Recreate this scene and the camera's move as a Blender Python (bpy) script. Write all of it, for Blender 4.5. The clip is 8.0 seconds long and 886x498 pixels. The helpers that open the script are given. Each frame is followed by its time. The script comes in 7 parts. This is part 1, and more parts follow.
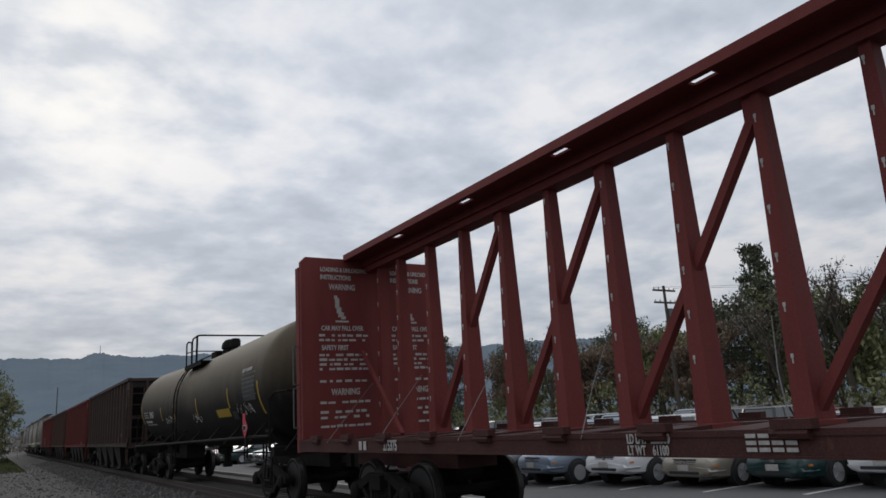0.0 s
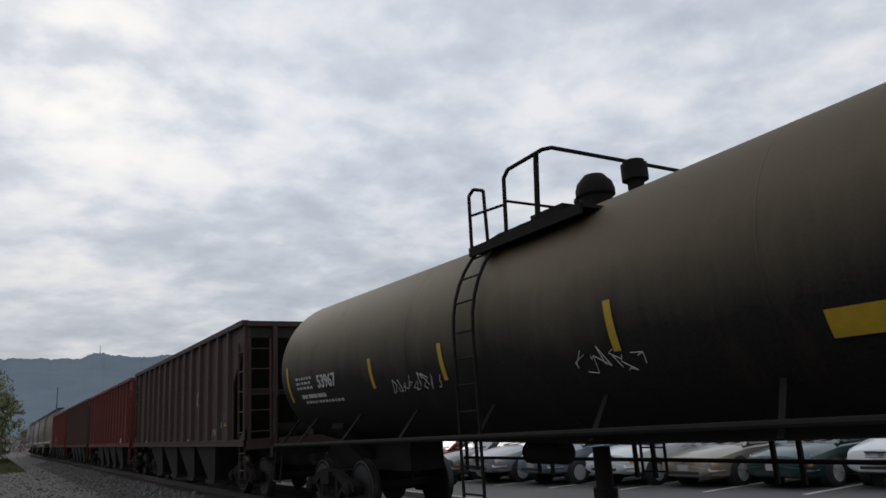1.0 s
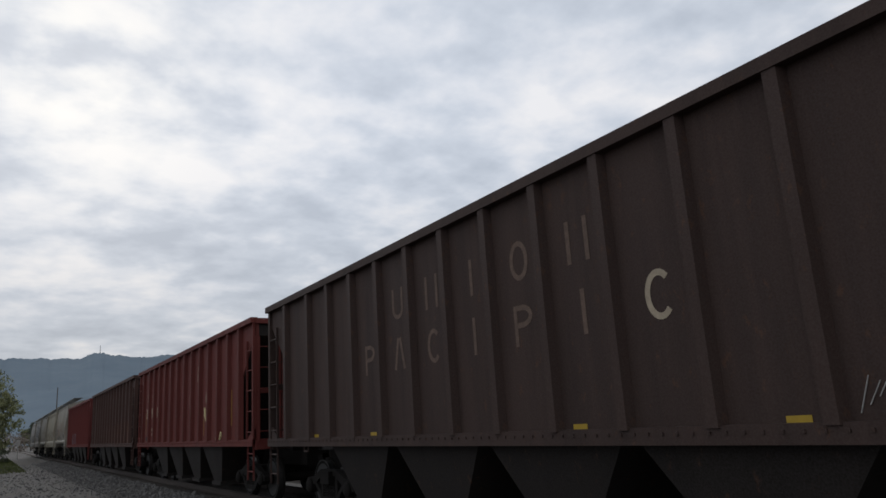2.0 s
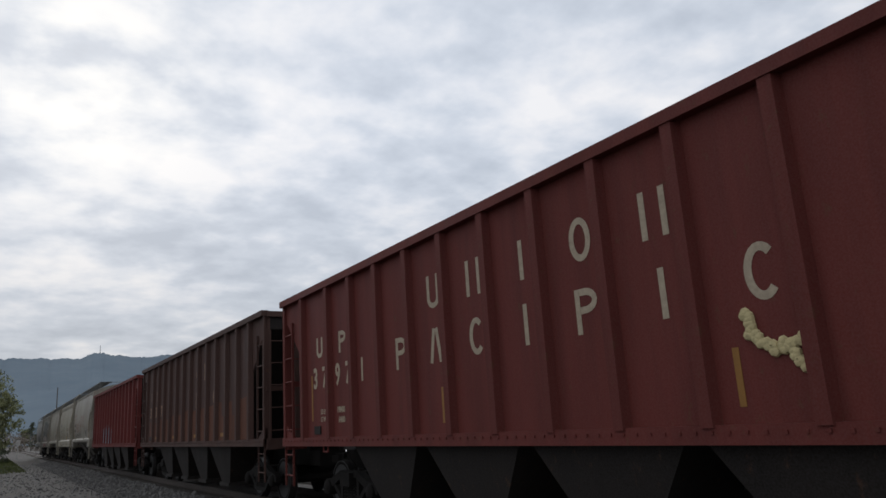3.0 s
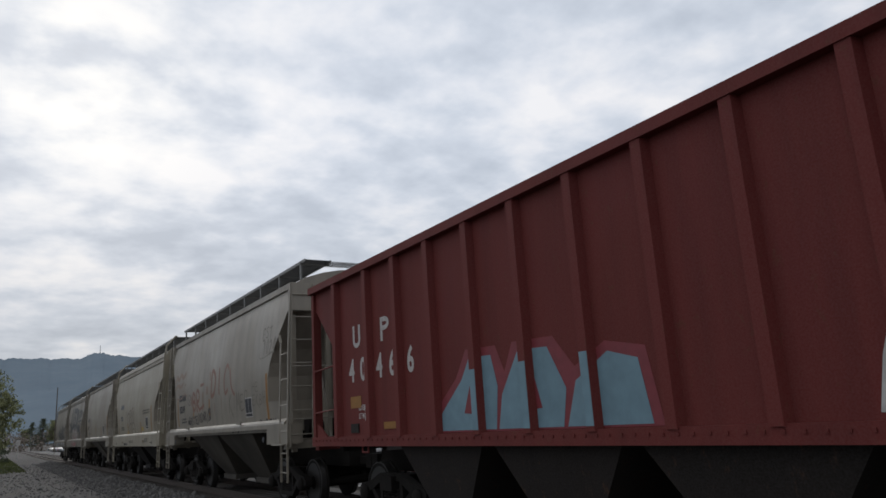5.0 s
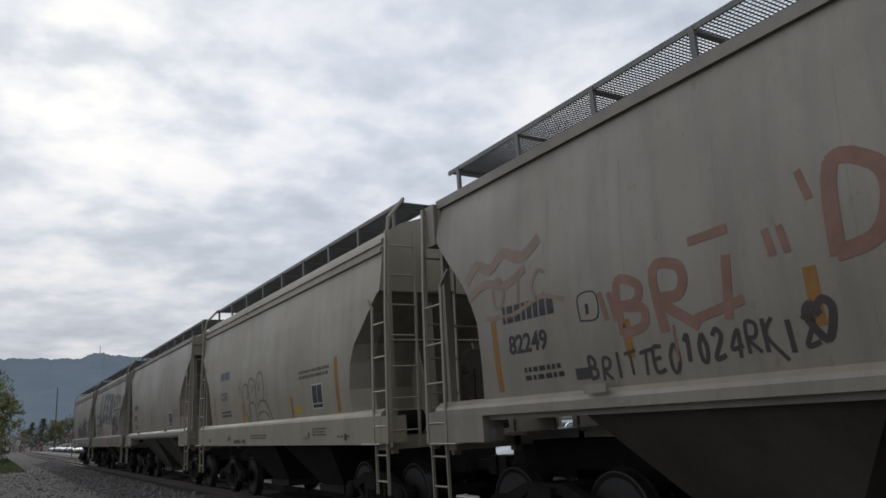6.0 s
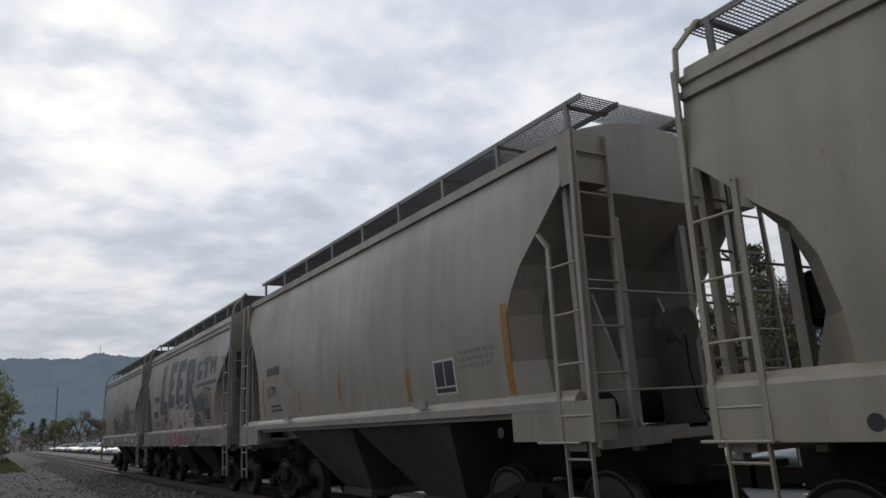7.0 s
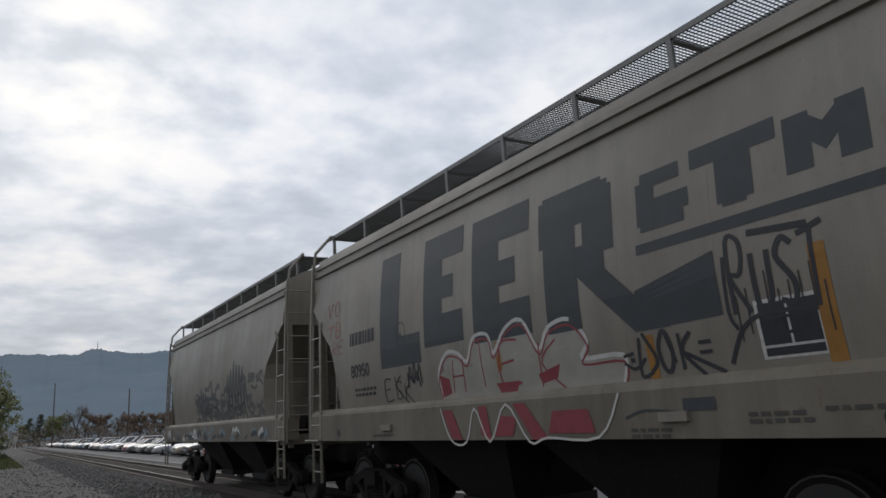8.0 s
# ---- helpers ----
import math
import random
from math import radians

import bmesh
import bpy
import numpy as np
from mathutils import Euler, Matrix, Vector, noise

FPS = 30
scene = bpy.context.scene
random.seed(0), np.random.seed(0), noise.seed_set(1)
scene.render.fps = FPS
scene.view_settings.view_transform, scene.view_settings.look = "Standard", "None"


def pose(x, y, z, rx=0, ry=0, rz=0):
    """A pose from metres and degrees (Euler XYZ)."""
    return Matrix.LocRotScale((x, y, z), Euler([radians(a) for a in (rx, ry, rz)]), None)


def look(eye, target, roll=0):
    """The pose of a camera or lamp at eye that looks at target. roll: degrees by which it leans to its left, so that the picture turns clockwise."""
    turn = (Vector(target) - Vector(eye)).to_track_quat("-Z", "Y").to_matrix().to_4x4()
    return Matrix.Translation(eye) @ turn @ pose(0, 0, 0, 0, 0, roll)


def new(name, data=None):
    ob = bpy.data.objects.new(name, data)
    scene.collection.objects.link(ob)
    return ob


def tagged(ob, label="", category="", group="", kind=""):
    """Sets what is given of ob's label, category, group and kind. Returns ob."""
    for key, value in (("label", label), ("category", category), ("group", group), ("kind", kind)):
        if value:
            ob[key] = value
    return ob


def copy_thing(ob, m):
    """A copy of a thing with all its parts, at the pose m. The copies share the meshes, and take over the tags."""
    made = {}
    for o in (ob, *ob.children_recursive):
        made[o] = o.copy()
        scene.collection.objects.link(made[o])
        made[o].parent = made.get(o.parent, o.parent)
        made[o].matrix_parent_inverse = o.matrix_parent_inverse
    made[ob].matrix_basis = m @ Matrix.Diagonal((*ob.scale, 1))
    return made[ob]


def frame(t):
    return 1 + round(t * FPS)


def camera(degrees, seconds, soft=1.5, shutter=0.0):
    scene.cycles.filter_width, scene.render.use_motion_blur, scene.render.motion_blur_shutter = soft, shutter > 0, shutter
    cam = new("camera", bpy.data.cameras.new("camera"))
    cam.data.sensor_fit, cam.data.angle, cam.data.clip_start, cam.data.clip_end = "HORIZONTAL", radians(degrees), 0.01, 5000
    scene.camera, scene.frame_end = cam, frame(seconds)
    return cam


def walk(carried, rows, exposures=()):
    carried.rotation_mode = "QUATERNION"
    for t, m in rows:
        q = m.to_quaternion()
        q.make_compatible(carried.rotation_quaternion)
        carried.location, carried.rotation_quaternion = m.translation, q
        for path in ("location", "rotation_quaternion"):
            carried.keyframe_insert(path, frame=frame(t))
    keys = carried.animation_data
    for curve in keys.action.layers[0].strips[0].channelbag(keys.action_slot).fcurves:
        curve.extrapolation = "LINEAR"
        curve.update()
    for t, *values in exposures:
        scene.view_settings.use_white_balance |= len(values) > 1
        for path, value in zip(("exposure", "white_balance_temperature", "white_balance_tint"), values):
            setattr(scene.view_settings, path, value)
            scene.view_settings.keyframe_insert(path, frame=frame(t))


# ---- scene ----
# ---- camera ----
cam = camera(63.3, 8.0, soft=1.6)
EYE = (0.0, 0.0, 1.90)
walk(cam, [(0.0, pose(*EYE, 103.30, 3.50, -31.22)), (3.0, pose(*EYE, 103.30, 3.50, -31.22)),
           (7.8, pose(*EYE, 103.30, 3.50, -31.22)), (8.0, pose(*EYE, 102.98, 3.50, -31.40))],
     exposures=[(0.0, -0.12), (1.5, -0.10), (3.0, 0.0), (8.0, 0.0)])

# ---- world, sun ----
SUN_AZ, SUN_EL = radians(3.6), radians(26.5)
world = bpy.data.worlds.new("sky")
scene.world = world
world.use_nodes = True


class Graph:
    """A short hand for node trees."""

    def __init__(self, tree):
        self.t = tree
        tree.nodes.clear()

    def n(self, kind, ins=None, **props):
        node = self.t.nodes.new(kind)
        for k, v in props.items():
            setattr(node, k, v)
        for k, v in (ins or {}).items():
            if isinstance(v, bpy.types.NodeSocket):
                self.t.links.new(v, node.inputs[k])
            else:
                node.inputs[k].default_value = v
        return node

    def math(self, op, a, b=0.0, clamp=False):
        return self.n("ShaderNodeMath", {0: a, 1: b}, operation=op, use_clamp=clamp).outputs[0]

    def ramp(self, fac, *stops):
        node = self.n("ShaderNodeValToRGB", {"Fac": fac})
        e = node.color_ramp.elements
        while len(e) < len(stops):
            e.new(0.5)
        for el, (p, c) in zip(e, stops):
            el.position = p
            el.color = (c, c, c, 1) if isinstance(c, (int, float)) else (*c, 1)
        return node.outputs[0]

    def mix(self, fac, a, b, blend="MIX"):
        node = self.n("ShaderNodeMix", {"Factor": fac}, data_type="RGBA", blend_type=blend)
        for k, v in (("A", a), ("B", b)):
            socket = [s for s in node.inputs if s.name == k and s.type == "RGBA"][0]
            if isinstance(v, bpy.types.NodeSocket):
                self.t.links.new(v, socket)
            else:
                socket.default_value = (*v, 1)
        return [s for s in node.outputs if s.type == "RGBA"][0]


def build_sky():
    g = Graph(world.node_tree)
    way = g.n("ShaderNodeTexCoord").outputs["Generated"]
    sep = g.n("ShaderNodeSeparateXYZ", {0: way})
    up = g.math("ADD", g.math("MAXIMUM", sep.outputs[2], 0.0), 0.20)
    flat = g.n("ShaderNodeCombineXYZ", {0: g.math("DIVIDE", sep.outputs[0], up),
                                        1: g.math("DIVIDE", sep.outputs[1], up), 2: 3.7})
    big = g.n("ShaderNodeTexNoise", {"Vector": flat.outputs[0], "Scale": 3.1, "Detail": 4.0, "Roughness": 0.5,
                                     "Distortion": 0.15}).outputs[0]
    fine = g.n("ShaderNodeTexNoise", {"Vector": flat.outputs[0], "Scale": 9.5, "Detail": 4.0, "Roughness": 0.55}).outputs[0]
    lump = g.math("ADD", g.math("MULTIPLY", big, 0.72), g.math("MULTIPLY", fine, 0.28))
    tone = g.ramp(lump, (0.35, (0.60, 0.66, 0.76)), (0.46, (0.73, 0.79, 0.89)), (0.53, (0.86, 0.90, 0.98)), (0.63, (1.04, 1.04, 1.07)))
    sun = Vector((math.sin(SUN_AZ) * math.cos(SUN_EL), math.cos(SUN_AZ) * math.cos(SUN_EL), math.sin(SUN_EL)))
    dot = g.n("ShaderNodeVectorMath", {0: way, 1: tuple(sun)}, operation="DOT_PRODUCT").outputs["Value"]
    near = g.math("MULTIPLY", g.math("ADD", dot, 1.0), 0.5, True)
    veil = g.math("ADD", g.math("MULTIPLY", g.math("POWER", near, 2.0), 0.15), 0.86)
    thin = g.ramp(lump, (0.42, 0.15), (0.56, 1.0))
    glow = g.math("MULTIPLY", g.math("MULTIPLY", g.math("POWER", near, 150.0), 0.62), thin)
    cloud = g.mix(1.0, tone, g.n("ShaderNodeCombineXYZ", {0: veil, 1: veil, 2: veil}).outputs[0], "MULTIPLY")
    low = g.math("ADD", g.math("MULTIPLY", g.n("ShaderNodeMapRange", {0: sep.outputs[2], 1: 0.0, 2: 0.42}, interpolation_type="SMOOTHSTEP").outputs[0], 0.26), 0.74)
    cloud = g.mix(1.0, cloud, g.n("ShaderNodeCombineXYZ", {0: low, 1: low, 2: low}).outputs[0], "MULTIPLY")
    cloud = g.mix(glow, cloud, (1.25, 1.22, 1.15))
    sky = g.n("ShaderNodeTexSky", sky_type="NISHITA", sun_disc=False, sun_elevation=SUN_EL, sun_rotation=SUN_AZ)
    clear = g.n("ShaderNodeBackground", {"Color": sky.outputs[0], "Strength": 0.06})
    grey = g.n("ShaderNodeBackground", {"Color": cloud, "Strength": 0.91})
    both = g.n("ShaderNodeMixShader", {0: 0.93, 1: clear.outputs[0], 2: grey.outputs[0]})
    g.n("ShaderNodeOutputWorld", {0: both.outputs[0]})


build_sky()
sun = new("sun", bpy.data.lights.new("sun", "SUN"))
sun.data.energy, sun.data.angle, sun.data.color = 0.55, radians(25), (1.0, 0.95, 0.88)
sun.matrix_basis = look((0, 0, 0), (-math.sin(SUN_AZ) * math.cos(SUN_EL), -math.cos(SUN_AZ) * math.cos(SUN_EL), -math.sin(SUN_EL)))


# ---- materials ----
def material(name):
    m = bpy.data.materials.new(name)
    m.use_nodes = True
    return m, Graph(m.node_tree)


def surface(g, colour, rough=0.6, metal=0.0, height=None, bump=0.2, distance=0.01, **more):
    ins = {"Base Color": colour, "Roughness": rough, "Metallic": metal, **more}
    if height is not None:
        ins["Normal"] = g.n("ShaderNodeBump", {"Height": height, "Strength": bump, "Distance": distance}).outputs[0]
    b = g.n("ShaderNodeBsdfPrincipled", ins)
    g.n("ShaderNodeOutputMaterial", {0: b.outputs[0]})


def c4(c):
    return (*c, 1)


def noise_at(g, scale, detail=4.0, rough=0.55, stretch=(1, 1, 1), seed=0.0):
    co = g.n("ShaderNodeTexCoord").outputs["Object"]
    mp = g.n("ShaderNodeMapping", {"Vector": co, "Scale": stretch, "Location": (seed, seed * 1.7, seed * 0.6)})
    return g.n("ShaderNodeTexNoise", {"Vector": mp.outputs[0], "Scale": scale, "Detail": detail, "Roughness": rough}).outputs[0]


def painted_steel(name, paint, dust, rust=(0.10, 0.045, 0.022), wear=0.5, rough=0.55, streak=0.5, seed=0.0, dust_amount=0.5, spec=0.18):
    """Old paint with dust in clouds, washed vertical streaks and rust that breaks through."""
    m, g = material(name)
    cloud = noise_at(g, 0.55, 4, 0.6, seed=seed)
    run = noise_at(g, 3.2, 5, 0.6, (1.0, 1.0, 0.10), seed + 3)
    speck = noise_at(g, 9.0, 6, 0.7, (1, 1, 0.6), seed + 7)
    fine = noise_at(g, 60.0, 3, 0.6, seed=seed + 1)
    a = g.mix(g.math("MULTIPLY", g.ramp(cloud, (0.3, 0.0), (0.72, 1.0)), dust_amount), c3(paint), c3(dust))
    b = g.mix(g.math("MULTIPLY", g.ramp(run, (0.42, 0.0), (0.74, 1.0)), streak), a, tuple(0.45 * k for k in paint))
    c = g.mix(g.math("MULTIPLY", g.ramp(speck, (0.60, 0.0), (0.68, 1.0)), wear), b, c3(rust))
    d = g.mix(0.035, c, g.ramp(fine, (0.3, 0.02), (0.7, 0.5)))
    surface(g, d, g.ramp(cloud, (0.2, rough), (0.8, min(1.0, rough + 0.25))), 0.0, speck, 0.10, 0.004, **{"Specular IOR Level": spec})
    return m


def c3(c):
    return tuple(c[:3])


def plain(name, colour, rough=0.6, metal=0.0, vary=0.25, scale=6.0, bump=0.15):
    m, g = material(name)
    n = noise_at(g, scale, 5, 0.6)
    col = g.mix(n, tuple(k * (1 - vary) for k in colour), tuple(min(1, k * (1 + vary)) for k in colour))
    surface(g, col, rough, metal, noise_at(g, scale * 6, 3), bump, 0.004)
    return m


STEEL = plain("dark_cast_steel", (0.014, 0.012, 0.0105), 0.9, 0.0, 0.5, 5)
STEEL.node_tree.nodes["Principled BSDF"].inputs["Specular IOR Level"].default_value = 0.2
TREAD = plain("worn_wheel_steel", (0.04, 0.038, 0.036), 0.45, 0.4, 0.3, 8)
RUBBER = plain("black_rubber", (0.02, 0.02, 0.02), 0.7, 0, 0.3, 10)
RED_CENTRE = painted_steel("oxide_red_paint", (0.17, 0.028, 0.026), (0.22, 0.055, 0.045), wear=0.35, seed=1, streak=0.35)
RED_DECK = painted_steel("grimy_oxide_red_paint", (0.075, 0.022, 0.019), (0.045, 0.022, 0.018), wear=0.6, seed=3, streak=0.45)
RED_HOPPER = painted_steel("boxcar_red_paint", (0.135, 0.024, 0.018), (0.13, 0.032, 0.024), wear=0.45, seed=11, streak=0.55)
RED_BRIGHT = painted_steel("brighter_red_paint", (0.135, 0.020, 0.017), (0.14, 0.036, 0.028), wear=0.35, seed=5, streak=0.4)
BROWN = painted_steel("dark_brown_paint", (0.050, 0.029, 0.023), (0.070, 0.043, 0.034), wear=0.5, seed=21, streak=0.6)
RUSTY = painted_steel("rusted_brown_paint", (0.066, 0.033, 0.026), (0.090, 0.044, 0.032), wear=0.6, seed=31, streak=0.5)


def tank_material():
    """Black paint with dust; a lit top and shaded underside put into the colour."""
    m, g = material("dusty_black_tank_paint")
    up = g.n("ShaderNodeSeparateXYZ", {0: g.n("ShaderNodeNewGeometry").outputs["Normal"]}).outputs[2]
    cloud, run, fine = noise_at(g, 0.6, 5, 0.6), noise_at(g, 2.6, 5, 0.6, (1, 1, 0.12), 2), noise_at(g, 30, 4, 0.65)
    # mask by normal: facing up turns light, facing down near black
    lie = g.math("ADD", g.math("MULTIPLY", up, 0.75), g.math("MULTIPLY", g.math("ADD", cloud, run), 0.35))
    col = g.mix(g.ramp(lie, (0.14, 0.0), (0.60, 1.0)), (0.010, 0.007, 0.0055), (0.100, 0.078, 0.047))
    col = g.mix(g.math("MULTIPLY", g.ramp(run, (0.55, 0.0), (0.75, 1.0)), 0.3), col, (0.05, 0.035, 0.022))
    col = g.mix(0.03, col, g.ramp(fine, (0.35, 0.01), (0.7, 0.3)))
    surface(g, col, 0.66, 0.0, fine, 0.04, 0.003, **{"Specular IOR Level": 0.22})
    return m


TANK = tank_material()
# near-black: shade of bays and hollow ends put into a grimy brown
GRIME_SHADE_OPEN = painted_steel("brake_dust_on_brown", (0.014, 0.010, 0.008), (0.022, 0.016, 0.013), wear=0.4, seed=81)
# dark grey with darker blotches and rust specks, for bays and brake gear
BLOTCHY_GREY = painted_steel("blotchy_dark_grey", (0.080, 0.071, 0.058), (0.028, 0.024, 0.020), wear=0.5, seed=82, dust_amount=0.9)
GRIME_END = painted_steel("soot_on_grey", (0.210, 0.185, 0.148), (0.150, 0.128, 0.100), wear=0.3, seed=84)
# grimy grey taken to near-black, the shade beneath the car in its colour
GRIME_SHADE = painted_steel("heavy_brake_dust", (0.012, 0.010, 0.009), (0.007, 0.006, 0.006), wear=0.4, seed=83)
GREY_A = painted_steel("pale_grey_paint", (0.240, 0.212, 0.164), (0.165, 0.138, 0.098), (0.13, 0.07, 0.04), wear=0.45, seed=51, streak=0.62, rough=0.36, spec=0.9, dust_amount=0.75)
GREY_B = painted_steel("warm_grey_paint", (0.262, 0.231, 0.166), (0.205, 0.172, 0.115), (0.13, 0.07, 0.04), wear=0.4, seed=61, streak=0.45, rough=0.36, spec=0.9, dust_amount=0.75)
GREY_D = painted_steel("weathered_grey_paint", (0.195, 0.173, 0.134), (0.126, 0.105, 0.075), (0.13, 0.07, 0.04), wear=0.5, seed=66, streak=0.65, rough=0.36, spec=0.9, dust_amount=0.75)
GREY_C = painted_steel("dirty_grey_paint", (0.205, 0.183, 0.144), (0.125, 0.106, 0.077), (0.12, 0.065, 0.037), wear=0.55, seed=71, streak=0.65, rough=0.38, spec=0.85, dust_amount=0.8)
GREY_SILL = painted_steel("grimy_sill_paint", (0.175, 0.155, 0.120), (0.095, 0.080, 0.058), (0.09, 0.05, 0.03), wear=0.6, seed=75, streak=0.7, rough=0.5, spec=0.4, dust_amount=0.8)
GALV = plain("galvanised_grating", (0.15, 0.15, 0.145), 0.5, 0.6, 0.3, 4)
WHITE = plain("faded_white_lettering", (0.44, 0.42, 0.40), 0.7, 0, 0.55, 22)
CREAM = plain("faded_cream_lettering", (0.38, 0.31, 0.22), 0.7, 0, 0.45, 20)
YELLOW = plain("reflective_yellow", (0.38, 0.245, 0.015), 0.5, 0, 0.3, 12)
ORANGE = plain("faded_orange_stripe", (0.25, 0.115, 0.018), 0.6, 0, 0.3, 12)
BLACK = plain("black_lettering", (0.02, 0.02, 0.024), 0.6, 0, 0.3, 15)
PALE = plain("chalky_white_spray", (0.44, 0.43, 0.41), 0.7, 0, 0.35, 10)
INK = plain("dark_slate_spray_paint", (0.028, 0.033, 0.037), 0.55, 0, 0.3, 6)
RED_SPRAY = plain("red_spray_paint", (0.19, 0.028, 0.036), 0.55, 0, 0.3, 8)
FAINT = plain("faded_red_spray_paint", (0.215, 0.112, 0.080), 0.6, 0, 0.3, 5)
BLUE = plain("pale_blue_spray_paint", (0.15, 0.25, 0.30), 0.55, 0, 0.3, 5)
DARK = plain("interior_black", (0.012, 0.012, 0.012), 0.8)
PATCH = painted_steel("orange_brown_touch_up", (0.125, 0.044, 0.022), (0.10, 0.042, 0.027), wear=0.4, seed=91, streak=0.6)
GREEN_TAG = plain("green_tag", (0.16, 0.36, 0.14), 0.6)
FOAM = plain("dried_yellow_foam", (0.50, 0.42, 0.22), 0.9, 0, 0.4, 20, 0.6)
RED_SIGN = plain("red_placard", (0.50, 0.03, 0.05), 0.5)


# ---- mesh tools ----
class Shape:
    """Vertices and faces that become one mesh."""

    def __init__(self):
        self.v, self.f = [], []

    def add(self, verts, faces):
        k = len(self.v)
        self.v += [tuple(p) for p in verts]
        self.f += [tuple(i + k for i in q) for q in faces]
        return self

    def box(self, x0, x1, y0, y1, z0, z1, m=None):
        p = [Vector((x, y, z)) for z in (z0, z1) for x, y in ((x0, y0), (x1, y0), (x1, y1), (x0, y1))]
        if m is not None:
            p = [m @ q for q in p]
        return self.add(p, [(3, 2, 1, 0), (4, 5, 6, 7), (0, 1, 5, 4), (1, 2, 6, 5), (2, 3, 7, 6), (3, 0, 4, 7)])

    def bar(self, a, b, w, d=None):
        """A square bar from a to b."""
        a, b = Vector(a), Vector(b)
        way = b - a
        q = way.to_track_quat("Z", "Y").to_matrix().to_4x4()
        m = Matrix.Translation(a) @ q
        d = w if d is None else d
        return self.box(-w / 2, w / 2, -d / 2, d / 2, 0, way.length, m)

    def rod(self, a, b, r, seg=8, r2=None):
        a, b = Vector(a), Vector(b)
        way = b - a
        m = Matrix.Translation(a) @ way.to_track_quat("Z", "Y").to_matrix().to_4x4()
        r2 = r if r2 is None else r2
        p = []
        for z, rr in ((0, r), (way.length, r2)):
            p += [m @ Vector((rr * math.cos(2 * math.pi * i / seg), rr * math.sin(2 * math.pi * i / seg), z)) for i in range(seg)]
        f = [(i, (i + 1) % seg, seg + (i + 1) % seg, seg + i) for i in range(seg)]
        return self.add(p, f + [tuple(reversed(range(seg))), tuple(range(seg, 2 * seg))])

    def pipe(self, points, r, seg=8):
        for a, b in zip(points, points[1:]):
            self.rod(a, b, r, seg)
        return self

    def prism(self, outline, a0, a1, axis="x"):
        """A flat outline, pushed from a0 to a1 along an axis; outlines are (y, z), (x, z) or (x, y)."""
        put = {"x": lambda u, w, a: (a, u, w), "y": lambda u, w, a: (u, a, w), "z": lambda u, w, a: (u, w, a)}[axis]
        n = len(outline)
        p = [put(u, w, a) for a in (a0, a1) for u, w in outline]
        f = [(i, (i + 1) % n, n + (i + 1) % n, n + i) for i in range(n)]
        return self.add(p, f + [tuple(reversed(range(n))), tuple(range(n, 2 * n))])

    def loft(self, rings, closed=True, caps=True):
        n = len(rings[0])
        p = [q for r in rings for q in r]
        f = []
        for k in range(len(rings) - 1):
            for i in range(n if closed else n - 1):
                j = (i + 1) % n
                f.append((k * n + i, k * n + j, (k + 1) * n + j, (k + 1) * n + i))
        if caps:
            f += [tuple(reversed(range(n))), tuple(range((len(rings) - 1) * n, len(rings) * n))]
        return self.add(p, f)

    def spin(self, profile, axis="x", seg=24, centre=(0, 0, 0)):
        """Turns (along, radius) pairs round an axis."""
        rings = []
        for a, r in profile:
            ring = []
            for i in range(seg):
                t = 2 * math.pi * i / seg
                u, w = r * math.cos(t), r * math.sin(t)
                q = {"x": (a, u, w), "y": (u, a, w), "z": (u, w, a)}[axis]
                ring.append((q[0] + centre[0], q[1] + centre[1], q[2] + centre[2]))
            rings.append(ring)
        return self.loft(rings)

    def mesh(self, name, mat, smooth=True):
        me = bpy.data.meshes.new(name)
        me.from_pydata(self.v, [], self.f)
        bm = bmesh.new()
        bm.from_mesh(me)
        bmesh.ops.recalc_face_normals(bm, faces=bm.faces)
        bm.to_mesh(me)
        bm.free()
        me.materials.append(mat)
        if smooth:
            me.shade_smooth()
            me.set_sharp_from_angle(angle=radians(32))
        return me


CACHE = {}


def part(name, shape, mat, parent, label="", key=None, at=None, smooth=True):
    """One mesh object under a thing or part. key: alike parts share one mesh."""
    if key is not None and key in CACHE:
        me = CACHE[key]
    else:
        me = (shape() if callable(shape) else shape).mesh(name, mat, smooth)
        if key is not None:
            CACHE[key] = me
    ob = new(name, me)
    ob.parent = parent
    if name in ("keyhole", "small_print", "spring", "seam", "graffiti"):
        tagged(ob, kind="stuff")
    if at is not None:
        ob.matrix_basis = at
    return tagged(ob, label) if label else ob


def thing(name, label, category, m, group=""):
    ob = new(name)
    ob.empty_display_size = 0.3
    ob.matrix_basis = m
    return tagged(ob, label, category, group)


FONT_CACHE = {}


def letters(name, text, size, mat, parent, m, label="", bold=0.0, wide=1.0, thick=0.003):
    """Lettering in the built-in font as a thin mesh; m places its lower left corner, x along the text."""
    cu = bpy.data.curves.new("lettering", "FONT")
    cu.body, cu.size, cu.offset, cu.extrude = text, size, bold, thick
    cu.resolution_u = 3
    tmp = bpy.data.objects.new("tmp", cu)
    scene.collection.objects.link(tmp)
    me = bpy.data.meshes.new_from_object(tmp.evaluated_get(bpy.context.evaluated_depsgraph_get()))
    bpy.data.objects.remove(tmp)
    me.transform(Matrix.Diagonal((wide, 1, 1, 1)))
    me.materials.clear()
    me.materials.append(mat)
    ob = new(name, me)
    ob.parent = parent
    ob.matrix_basis = m
    return tagged(ob, label) if label else ob


def side(x, y, z):
    """The place of lettering on the side that faces -x, running towards -y."""
    return Matrix.Translation((x, y, z)) @ pose(0, 0, 0, 90, 0, -90)


# ---- track and ground ----
XC, RAIL = 6.4, 0.35
